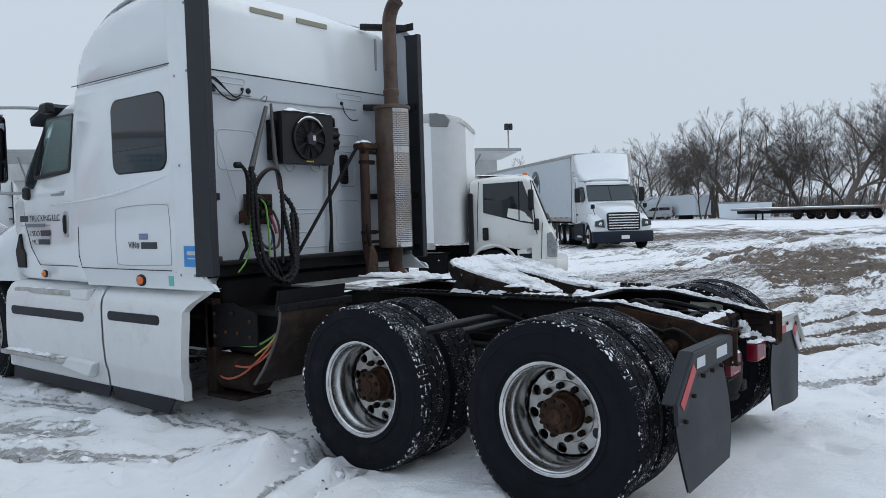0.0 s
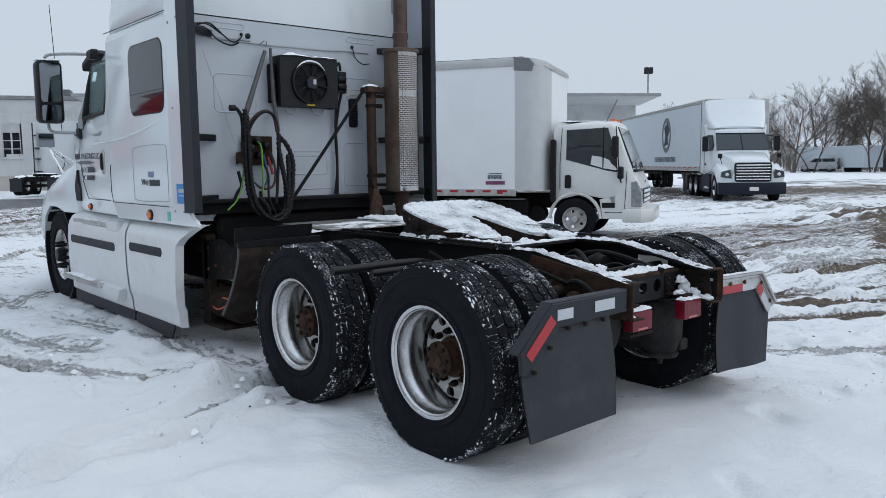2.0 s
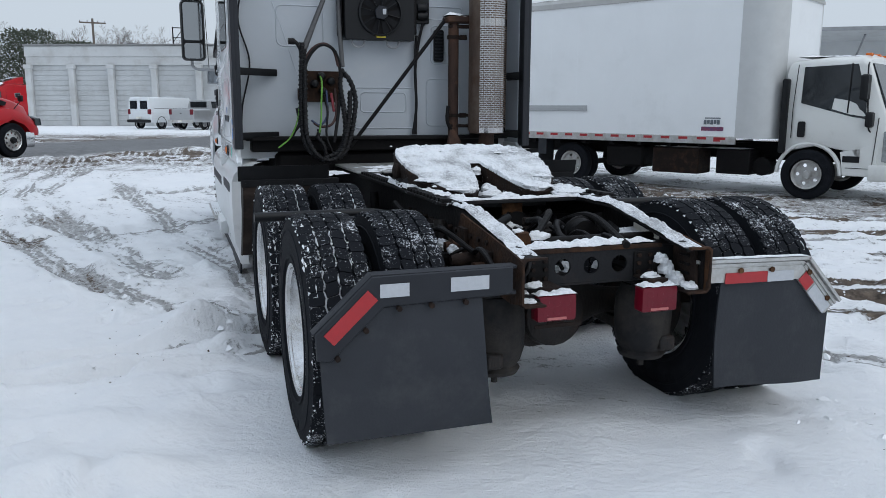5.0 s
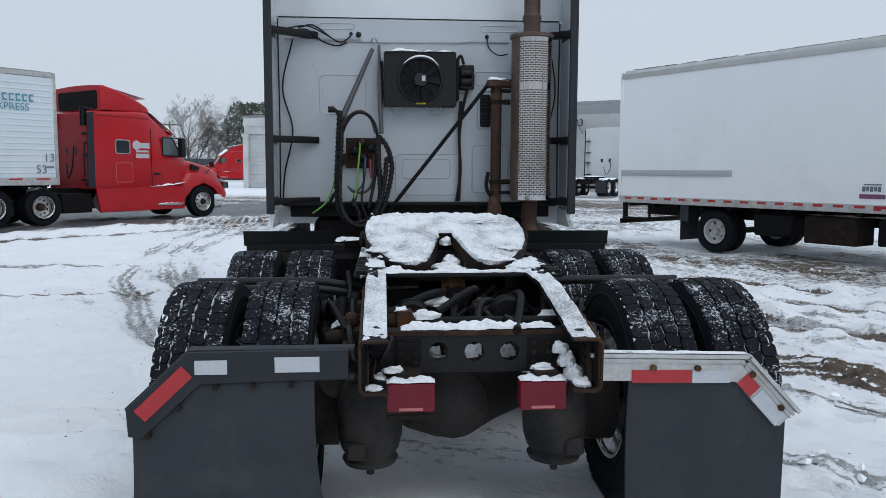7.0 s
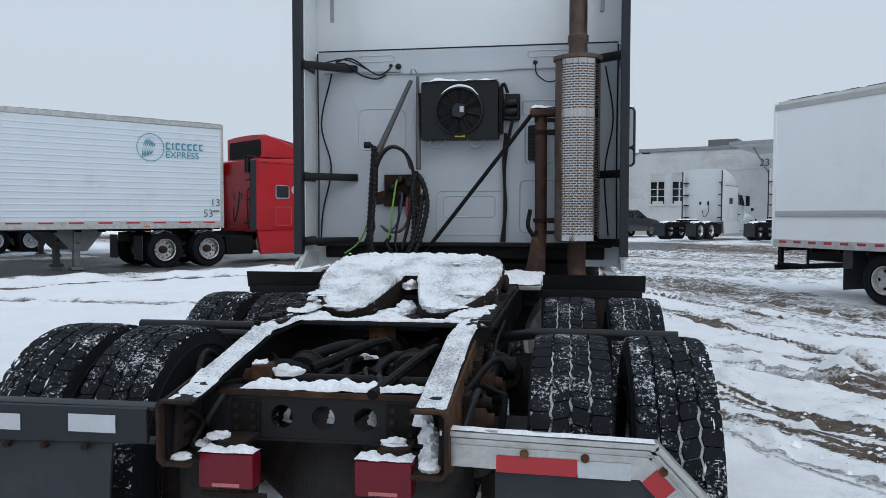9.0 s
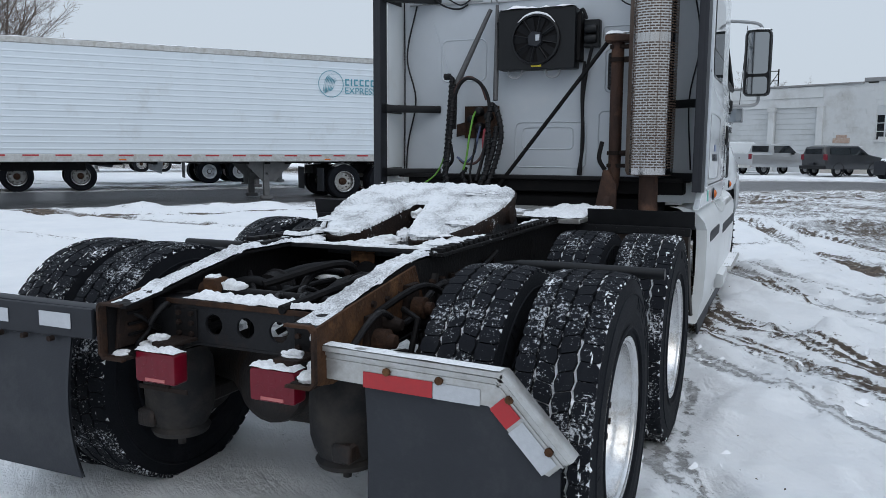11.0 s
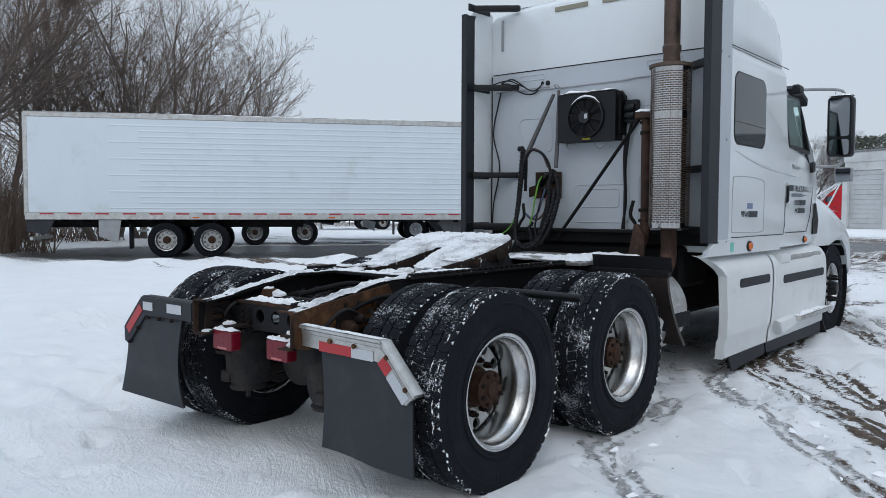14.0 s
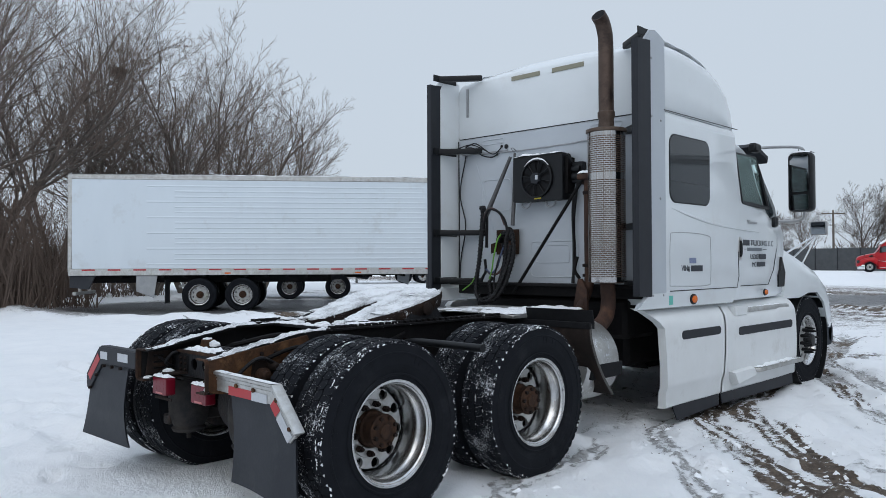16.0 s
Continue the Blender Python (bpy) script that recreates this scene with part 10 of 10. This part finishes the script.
# courses of blocks standing out a little
for r in range(20):
    me = Mesh()
    for c in range(14):
        if random.random() < 0.45:
            x0 = 15.95 + 0.8 * c + (0.4 if r % 2 else 0)
            if x0 > 18.5 and 2.1 < 0.3 * r < 4.6:
                continue
            me.box((x0, -0.02, 0.1 + 0.3 * r), (x0 + 0.78, 0.01, 0.38 + 0.3 * r), 0.012)
    if me.v:
        ob = part("block_course", me, wall_white, bld)
        ob["kind"] = "stuff"
part("roof", Mesh().box((-1.2, -0.15, 6.0), (18.5, 14.1, 6.12), 0.02).box((18.5, -0.12, 6.1), (46.1, 14.1, 6.36), 0.02), surf("roof_edge", (0.16, 0.165, 0.17), (0.3, 0.3, 0.3), 2, 0.7), bld, "dark flat roof edge dusted with snow")
part("fascia", Mesh().box((-1.15, -0.06, 5.2), (15.9, 0.0, 5.95), 0.02), wall_white, bld)
for a, b in zip(cols[:-1], cols[1:]):
    part("pillar", Mesh().box((a - 0.22, -0.25, 0), (a + 0.22, 0.1, 4.6), 0.03).box((a - 0.3, -0.3, 4.3), (a + 0.3, 0.05, 4.6), 0.02), wall_white, bld)
    d = part("roller_door", Mesh().box((a + 0.2, 0.12, 0.0), (b - 0.2, 0.16, 4.56), 0.01), door_white, bld, "closed grey-white roller door")
    for i in range(12):
        part("slat", Mesh().box((a + 0.22, 0.095, 0.05 + 0.375 * i), (b - 0.22, 0.125, 0.40 + 0.375 * i), 0.012), door_white, d)
part("pillar", Mesh().box((15.58, -0.25, 0), (16.02, 0.1, 4.6), 0.03), wall_white, bld)
for x0 in (19.35, 20.95):
    w = part("window", Mesh().box((x0, 0.12, 2.25), (x0 + 1.1, 0.15, 4.5), 0.004), dark_glass, bld, "dark multi-pane window")
    me = Mesh()
    for i in range(3):
        me.box((x0 + 0.55 * i - (0.05 if i else 0), 0.06, 2.25), (x0 + 0.05 + 0.55 * i - (0.05 if i == 2 else 0.0), 0.12, 4.5), 0.004)
    for i in range(5):
        me.box((x0, 0.06, 2.25 + 0.55 * i), (x0 + 1.1, 0.12, 2.30 + 0.55 * i), 0.004)
    part("window_frame", me, wall_white, w)
    part("window_head", Mesh().box((x0, 0.03, 3.95), (x0 + 1.1, 0.12, 4.5), 0.005), door_white, w)
    part("window_sill", Mesh().box((x0 - 0.1, -0.08, 2.12), (x0 + 1.2, 0.1, 2.25), 0.02), wall_white, w)
part("plinth", Mesh().box((15.9, -0.05, 0), (46, 0.02, 1.0), 0.01), surf("plinth_tan", (0.42, 0.38, 0.33), (0.5, 0.48, 0.46), 1.2, 0.8), bld)
for x0, x1, y0, z0, z1 in ((22.8, 24.9, 3.0, 6.36, 7.1), (18.9, 19.7, 3.0, 6.3, 6.6), (21.1, 21.6, 2.0, 6.3, 6.5), (5.5, 6.1, 3, 6.1, 6.45)):
    part("roof_unit", Mesh().box((x0, y0, z0), (x1, y0 + 1.6, z1), 0.03).box((x0 + 0.1, y0 - 0.02, z0 + 0.15), (x0 + 0.9, y0, z1 - 0.1), 0.02), surf("hvac_grey", (0.12, 0.125, 0.13), (0.18, 0.18, 0.19), 4, 0.6), bld, "grey rooftop unit")
me = Mesh()
for x in (9.7, 10.5, 11.8):
    me.cyl((x, 2.0, 6.1), (x, 2.0, 7.55), 0.05, 6)
me.cyl((9.7, 2, 7.5), (11.8, 2, 7.4), 0.035, 5).cyl((9.7, 2, 6.4), (10.5, 2, 7.4), 0.03, 5).cyl((10.5, 2, 7.1), (11.2, 2, 6.15), 0.03, 5).cyl((11.8, 2, 7.3), (11.0, 2, 6.15), 0.03, 5).cyl((9.7, 2, 6.75), (11.8, 2, 6.7), 0.03, 5)
part("roof_rack", me, frame_black, bld, "rusty rooftop steel frame")
part("wall_sign", Mesh().box((16.7, -0.06, 2.05), (17.8, -0.02, 2.4), 0.02).box((16.9, -0.06, 2.42), (17.6, -0.02, 2.62), 0.02), surf("sign_brown", (0.3, 0.16, 0.1), (0.5, 0.45, 0.4), 6, 0.6), bld)
me = Mesh()
me.box((25, -0.05, 4.6), (46, 0.0, 4.7), 0.01)
part("door_lintel", me, door_white, bld)
lettering("dock_number", "23", 0.7, ink, bld, Matrix.Translation((26.95, -0.03, 4.85)) @ pose(0, 0, 0, 90), 0.01, "black dock number")

dock = thing("loading_canopy", "long pale loading canopy on steel brackets", "building", m=pose(13.4, 53.2, -0.42, 0, 0, -34.6))
part("canopy_roof", Mesh().prism([(-4.0, 6.42), (0.2, 6.05), (0.2, 6.4), (-4.0, 6.52)], "x", 0, 38.6, 0.01), wall_white, dock)
part("canopy_edge", Mesh().box((0, -4.06, 6.38), (38.6, -3.98, 6.6), 0.01), surf("edge_grey", (0.25, 0.26, 0.27), (0.35, 0.36, 0.37), 2, 0.6), dock)
part("back_wall", Mesh().box((6, 0.0, 0.3), (38.3, 0.3, 6.3), 0.01), wall_white, dock)
for i in range(8):
    part("bracket", Mesh().cyl((1.0 + 5 * i, 0.0, 4.7), (1.0 + 5 * i, -2.6, 6.25), 0.06, 6), grey_steel, dock)
part("snow_line", snow_on(lambda u, v: (0.1 + 38.4 * u, -4.0 + 1.0 * v, 6.56), 90, 4, 0.12, gap=0.1), snow, dock)
lamp_ = part("flood_pole", Mesh().cyl((37.9, -3.4, 6.4), (37.9, -3.4, 8.0), 0.06, 8), grey_steel, dock)
part("flood_lamp", Mesh().box((37.62, -3.6, 7.95), (37.86, -3.3, 8.4), 0.03), trim_grey, lamp_)
part("flood_lamp", Mesh().box((37.94, -3.6, 7.95), (38.18, -3.3, 8.4), 0.03), trim_grey, lamp_)


# ---------------------------------------------------------------- bare trees
def limb(me, pts, r0, r1, sides=3):
    n_ = len(pts)
    d = (pts[-1] - pts[0]).normalized()
    up = d.orthogonal().normalized()
    side = d.cross(up)
    o = len(me.v)
    for i, p in enumerate(pts):
        r = r0 + (r1 - r0) * i / (n_ - 1)
        for j in range(sides):
            a = 2 * math.pi * j / sides
            q = p + (up * math.cos(a) + side * math.sin(a)) * r
            me.v.append((q.x, q.y, q.z))
    for i in range(n_ - 1):
        for j in range(sides):
            j2 = (j + 1) % sides
            me.f.append((o + i * sides + j, o + i * sides + j2, o + (i + 1) * sides + j2, o + (i + 1) * sides + j))
            me.k.append(0)


def bare_tree(name, seed, height, stems, barks, spread=0.32, fine=1.0, lean=(0, 0), wide=1.0, depth=4, thin=0.0065, low=0.2, stout=1.0):
    """Meshes for trunk, branches and twigs of a leafless tree with arching limbs."""
    rnd = random.Random(seed)
    trunk, boughs, twigs = Mesh(), Mesh(), Mesh()

    def grow(p, d, length, r, level):
        steps = (8, 6, 5, 4, 3, 2)[level]
        pts, dirs = [p.copy()], []
        q, v = p.copy(), d.copy()
        arc = Vector((rnd.gauss(0, 0.07), rnd.gauss(0, 0.07), rnd.gauss(0.045, 0.04)))
        for i in range(steps):
            v = (v + arc + Vector((rnd.gauss(0, 0.075), rnd.gauss(0, 0.075), rnd.gauss(0, 0.06)))).normalized()
            q = q + v * (length / steps)
            pts.append(q.copy())
            dirs.append(v.copy())
        limb(trunk if level == 0 else boughs if level < 3 else twigs, pts, r, max(r * 0.22, thin * 0.6), 7 if level == 0 else 5 if level < 2 else 3)
        if level >= depth:
            return
        count = max(2, round((8, 7, 6, 5, 3)[level] * (fine if level >= 2 else 1) * rnd.uniform(0.8, 1.2)))
        turn = rnd.uniform(0, 6.283)
        for c in range(count):
            f = (low if level == 0 else 0.14) + (0.98 - low if level == 0 else 0.84) * (c + rnd.uniform(0.2, 0.9)) / count
            i = min(int(f * steps), steps - 1)
            base = pts[i].lerp(pts[i + 1], f * steps - i)
            out = dirs[i].orthogonal().normalized()
            out.rotate(Matrix.Rotation(turn + 2.4 * c + rnd.uniform(-0.5, 0.5), 3, dirs[i]))
            if out.z < -0.3 and level < 3:
                out.z *= 0.3
            ang = wide * rnd.uniform(0.5, 0.9) * (1.0 - 0.3 * f)
            nd = (dirs[i] * math.cos(ang) + out * math.sin(ang)).normalized()
            grow(base, nd, length * rnd.uniform(0.8, 1.15) * ((0.66 if level == 0 else 0.60) - 0.30 * f), max(r * (1 - 0.72 * f) * rnd.uniform(0.5, 0.68), thin), level + 1)

    for s in range(stems):
        a = 2 * math.pi * s / stems + rnd.uniform(-0.4, 0.4)
        tilt = spread * rnd.uniform(0.5, 1.2) if stems > 1 else 0.06
        d = Vector((math.cos(a) * tilt + lean[0], math.sin(a) * tilt + lean[1], 1)).normalized()
        grow(Vector((math.cos(a) * 0.25 * (stems > 1), math.sin(a) * 0.25 * (stems > 1), -0.2)), d, height * rnd.uniform(0.78, 0.95), height * 0.0115 * rnd.uniform(0.8, 1.15) * (1.5 if stems == 1 else 1) * stout, 0)
    return [x.data(name + "_" + k, m_, 60, fix=False) for x, k, m_ in ((trunk, "trunk", barks[0]), (boughs, "branches", barks[0]), (twigs, "twigs", barks[1]))]


def plant(meshes, m, label, group):
    t = thing("bare_tree", label, "tree", group, m)
    for nm, me_ in zip(("trunk", "bough_mass", "twig_mass"), meshes):
        ob = part(nm, me_, None, t)
        if nm != "trunk":
            ob["kind"] = "stuff"
    return t


near_kinds = [bare_tree("near_tree", 5, 12.0, 4, (bark, twig_bark), 0.42, 0.86, wide=0.95), bare_tree("near_tree", 9, 11.0, 5, (bark, twig_bark), 0.6, 0.84, wide=1.0), bare_tree("near_tree", 14, 14.0, 3, (bark, shrub_bark), 0.34, 0.9, wide=0.95)]
NEAR = [(-29.5, 6.5, 0, 20, 1.08), (-29.2, 12.9, 1, 75, 0.95), (-33, 15.5, 0, 200, 0.82), (-31.5, 18.2, 1, 150, 1.0), (-25.2, 3.4, 2, 140, 1.0), (-34.5, 11.5, 2, 40, 1.0), (-27.6, 0.4, 1, 310, 1.05), (-30.6, 15.6, 0, 260, 0.98), (-30.2, 9.6, 2, 15, 0.85), (-27.3, 5.0, 0, 110, 0.95), (-28.6, 17.2, 1, 20, 0.78), (-33.5, 21.5, 2, 320, 0.75)]
for x, y, k, a, s in NEAR:
    plant(near_kinds[k], pose(x, y, 0, 0, 0, a) @ Matrix.Scale(s, 4), "leafless brown tree with many thin twigs", "trees behind the trailer")
rnd, me_ = random.Random(12), Mesh()
for i in range(160):      # sticks heaped into a rough ball
    a, b, r = rnd.uniform(0, 6.283), rnd.uniform(-0.9, 0.9), 0.30 * rnd.uniform(0.5, 1.0)
    p = Vector((r * math.cos(a) * math.cos(b), r * math.sin(a) * math.cos(b), 0.8 * r * math.sin(b)))
    d = Vector((rnd.gauss(0, 1), rnd.gauss(0, 1), rnd.gauss(0, 0.6))).normalized() * rnd.uniform(0.08, 0.24)
    limb(me_, [p - d, p, p + d], 0.014, 0.009)
nest = thing("bird_nest", "dark round nest of sticks high in a bare tree", "nest", m=pose(-27.86, 10.98, 9.52))
part("stick_mass", me_.data("nest", shrub_bark, 60, fix=False), None, nest)["kind"] = "stuff"

# brush below them
def brush(seed, count, x0, x1, y0, y1, hmax, material, label):
    rnd, me_ = random.Random(seed), Mesh()
    for i in range(count):
        p = Vector((rnd.uniform(x0, x1), rnd.uniform(y0, y1), -0.1))
        h = hmax * rnd.uniform(0.35, 1.0)
        d = Vector((rnd.gauss(0, 0.3), rnd.gauss(0, 0.3), 1)).normalized()
        pts = [p, p + d * h * 0.5, p + d * h + Vector((rnd.gauss(0, 0.3), rnd.gauss(0, 0.3), 0))]
        limb(me_, pts, 0.012 + 0.012 * rnd.random(), 0.004)
        for k in range(4):
            b = pts[0].lerp(pts[2], rnd.uniform(0.3, 0.9))
            e = b + Vector((rnd.gauss(0, 0.35), rnd.gauss(0, 0.35), rnd.uniform(0.1, 0.6))) * (h * 0.35)
            limb(me_, [b, b.lerp(e, 0.5) + Vector((0, 0, 0.03)), e], 0.007, 0.003)
    ob = new("brush", me_.data("brush", material, 60, fix=False))
    return tagged(ob, label, "shrub", kind="stuff")


brush(3, 2100, -30, -21.3, 0.0, 7.6, 4.6, shrub_bark, "tangled brown brush along the yard edge")
brush(4, 700, -36, -28.5, 6.0, 14, 3.2, shrub_bark, "tangled brown brush behind the trailer")

far_kinds = [bare_tree("far_tree", 21, 13.0, 2, (grey_bark, grey_bark), 0.28, 1.1, wide=1.05, depth=4, thin=0.0085), bare_tree("far_tree", 22, 12.5, 3, (bark, grey_bark), 0.30, 1.05, wide=1.1, depth=4, thin=0.0085), bare_tree("far_tree", 27, 13.0, 2, (grey_bark, grey_bark), 0.3, 1.15, wide=1.05, depth=4, thin=0.0085), bare_tree("far_tree", 33, 11.5, 4, (bark, grey_bark), 0.36, 1.0, wide=1.05, depth=4, thin=0.0085)]
far_rnd = random.Random(77)
FAR = []
for i in range(40):      # the tree line across the yard
    f = i / 39
    ang = radians(2 + 46 * f)
    dist = 108 + 16 * far_rnd.random() - 8 * (1 - f)
    FAR.append((-4 + dist * math.cos(ang), -2 + dist * math.sin(ang), far_rnd.uniform(0.72, 1.08) * (1.02 if f < 0.3 else 0.84 if f < 0.5 else 0.7 if f < 0.62 else 0.46)))
for i in range(16):      # beyond the building
    f = i / 15
    FAR.append((-62 + 62 * f + far_rnd.uniform(-2, 2), 128 - 14 * f + far_rnd.uniform(-6, 6), far_rnd.uniform(0.75, 1.0)))
for i, (x, y, s) in enumerate(FAR):
    plant(far_kinds[(i * 3 + i // 4) % 4], pose(x, y, 0, 0, 0, 67 * i) @ Matrix.Scale(s, 4), "leafless grey tree in a far tree line", "far tree line")
stout_kinds = [bare_tree("stout_tree", 51, 15.0, 1, (bark, grey_bark), 0.2, 1.0, wide=1.35, thin=0.010, low=0.16, stout=2.0), bare_tree("stout_tree", 58, 13.0, 3, (bark, grey_bark), 0.34, 1.0, wide=1.0, thin=0.010, low=0.25, stout=1.5)]
for k, (x, y, kind_, a, sc) in enumerate(((93.6, 16.6, 0, 40, 1.0), (101.3, 34.3, 1, 0, 0.95), (100.1, 31.0, 1, 130, 1.0), (102.6, 42.5, 1, 250, 0.8), (104.3, 23.7, 0, 200, 0.85), (92, 9.0, 1, 300, 1.05))):
    plant(stout_kinds[kind_], pose(x, y, 0, 0, 0, a) @ Matrix.Scale(sc, 4), "stout leafless tree with spreading dark limbs", "far tree line")
brush(8, 2600, 99, 120, 8, 50, 3.6, grey_bark, "brown undergrowth below the far trees")
for k, (x, y) in enumerate(((-15.6, 91), (-11.6, 95))):
    rnd, me_ = random.Random(k), Mesh()
    for i in range(7500):
        a, z = rnd.uniform(0, 6.283), rnd.uniform(2.5, 13)
        r = 4.6 * math.sqrt(rnd.random()) * (1 - ((z - 8) / 6.5) ** 2 if abs(z - 8) < 6.4 else 0.03) ** 0.5
        p = Vector((r * math.cos(a), r * math.sin(a), z))
        d = Vector((rnd.gauss(0, 1), rnd.gauss(0, 1), rnd.gauss(0.3, 0.6))).normalized() * rnd.uniform(0.25, 0.6)
        e = d.orthogonal().normalized() * 0.10
        me_.add([p, p + d * 0.5 + e, p + d, p + d * 0.5 - e], [(0, 1, 2, 3)])
    t = thing("evergreen_tree", "dark evergreen tree beyond the building", "tree", "evergreens", pose(x, y, 0) @ Matrix.Scale(0.72 - 0.06 * k, 4))
    part("trunk", Mesh().tube([(0, 0, -0.2), (0.1, 0, 6), (0, 0, 12)], [0.3, 0.2, 0.06], 8), bark, t)
    crown = new("crown", me_.data("crown", needle, 0, fix=False))
    crown.parent = t
    crown["kind"] = "stuff"
# low far scrub that closes the horizon
rnd, me_ = random.Random(5), Mesh()
for i in range(9000):
    ang, dist = rnd.uniform(0, 6.283), rnd.uniform(118, 190)
    p = Vector((dist * math.cos(ang), dist * math.sin(ang), -0.2))
    h = rnd.uniform(1.2, 5.0)
    tip = p + Vector((rnd.gauss(0, 0.7), rnd.gauss(0, 0.7), h))
    limb(me_, [p, p.lerp(tip, 0.5) + Vector((rnd.gauss(0, 0.2), 0, 0)), tip], 0.07, 0.02)
    for k in range(5):
        b = p.lerp(tip, rnd.uniform(0.25, 0.95))
        limb(me_, [b, b + Vector((rnd.gauss(0, 0.8), rnd.gauss(0, 0.8), rnd.uniform(0.4, 1.6)))], 0.06, 0.02)
tagged(new("far_woods", me_.data("far_woods", grey_bark, 0, fix=False)), "low bare woods along the horizon", "woods", kind="stuff")

# ---------------------------------------------------------------- small far things
flat = thing("flatbed_trailer", "long low flatbed trailer with a wooden deck", "trailer", m=pose(84.0, 26.4, 0, 0, 0, 245))
part("deck", Mesh().box((0, 0, 1.05), (17, 2.5, 1.25), 0.02), wood_deck, flat)
part("deck_edge", Mesh().box((0, -0.03, 1.12), (17, 0.0, 1.25), 0.01).box((0, 2.5, 1.12), (17, 2.53, 1.25), 0.01), grey_steel, flat)
part("beam", Mesh().box((0.2, 0.8, 0.65), (16, 0.95, 1.0), 0.01).box((0.2, 1.55, 0.65), (16, 1.7, 1.0), 0.01), frame_black, flat)
for x in (8.6, 11.2, 12.5, 15.8):
    for s, y in ((-1, 0.2), (1, 2.3)):
        axle_wheel(flat, x, y, 0.5, s, RIM_DARK)
part("leg", Mesh().box((3.0, 0.4, 0), (3.15, 0.55, 1.0), 0.01), frame_black, flat)
part("leg", Mesh().box((3.9, 0.4, 0), (4.05, 0.55, 1.0), 0.01), frame_black, flat)
part("snow_line", snow_on(lambda u, v: (17 * u, 2.5 * v, 1.25), 60, 10, 0.1, gap=0.1), snow, flat)
far_box = thing("cargo_container", "white far trailer box by the trees", "trailer", m=pose(102.0, 45.8, 0, 0, 0, 240))
part("body", Mesh().box((0, 0, 0.55), (13, 2.5, 3.2), 0.03), trailer_white, far_box)
part("running_gear", Mesh().box((0.5, 0.4, 0.0), (1.5, 2.1, 0.95), 0.05).box((9, 0.4, 0), (10, 2.1, 0.95), 0.05), frame_black, far_box)
tray = thing("dump_body", "pale metal dump body on the ground", "container", m=pose(86.9, 28.6, 0, 0, 0, 250))
part("tub", Mesh().prism([(0, 0.2), (5, 0.2), (5.3, 1.9), (-0.2, 1.9)], "y", 0, 2.4, 0.03), trailer_white, tray)
part("top_rail", Mesh().box((-0.25, -0.05, 1.85), (5.35, 0.02, 2.0), 0.02), grey_steel, tray)
car(pose(97.6, 38.4, 0, 0, 0, 108), "grey saloon car far across the yard", "suv", silver_car)
shed = thing("dark_shed", "dark blue-grey steel box at the yard edge", "shed", m=pose(70, 7.4, 0, 0, 0, 230))
part("body", Mesh().box((0, 0, 0), (3.5, 2.5, 2.6), 0.04), surf("shed_blue", (0.06, 0.075, 0.09), (0.09, 0.1, 0.115), 3, 0.7), shed)
part("lid", Mesh().box((-0.1, -0.1, 2.6), (3.6, 2.6, 2.7), 0.03), trim_grey, shed)


def pole(x, y, h, a):
    t = thing("utility_pole", "weathered wooden utility pole", "pole", "utility poles", pose(x, y, 0, 0, 0, a))
    part("post", Mesh().tube([(0, 0, -0.3), (0, 0, h)], [0.16, 0.11], 8), bark, t)
    part("crossarm", Mesh().box((-1.3, -0.06, h - 0.5), (1.3, 0.06, h - 0.36), 0.01), bark, t)
    for dx in (-1.2, -0.5, 0.5, 1.2):
        part("insulator", Mesh().cyl((dx, 0, h - 0.36), (dx, 0, h - 0.2), 0.05, 6), grey_steel, t)


pole(-9, 88, 10.5, 10)
pole(-26.8, 97.3, 7.6, 30)
fence = thing("board_fence", "dark grey board fence beyond the lane", "fence", m=pose(-37, 92.5, 0.3, 0, 0, 2))
for i in range(9):
    part("fence_panel", Mesh().box((2.4 * i, 0, 0), (2.4 * i + 2.34, 0.06, 2.6), 0.01), surf("fence_grey", (0.05, 0.056, 0.06), (0.075, 0.08, 0.085), 2, 0.8) if i == 0 else bpy.data.materials["fence_grey"], fence)
    part("fence_post", Mesh().box((2.4 * i - 0.06, -0.05, 0), (2.4 * i + 0.04, 0.1, 2.7), 0.01), trim_grey, fence)
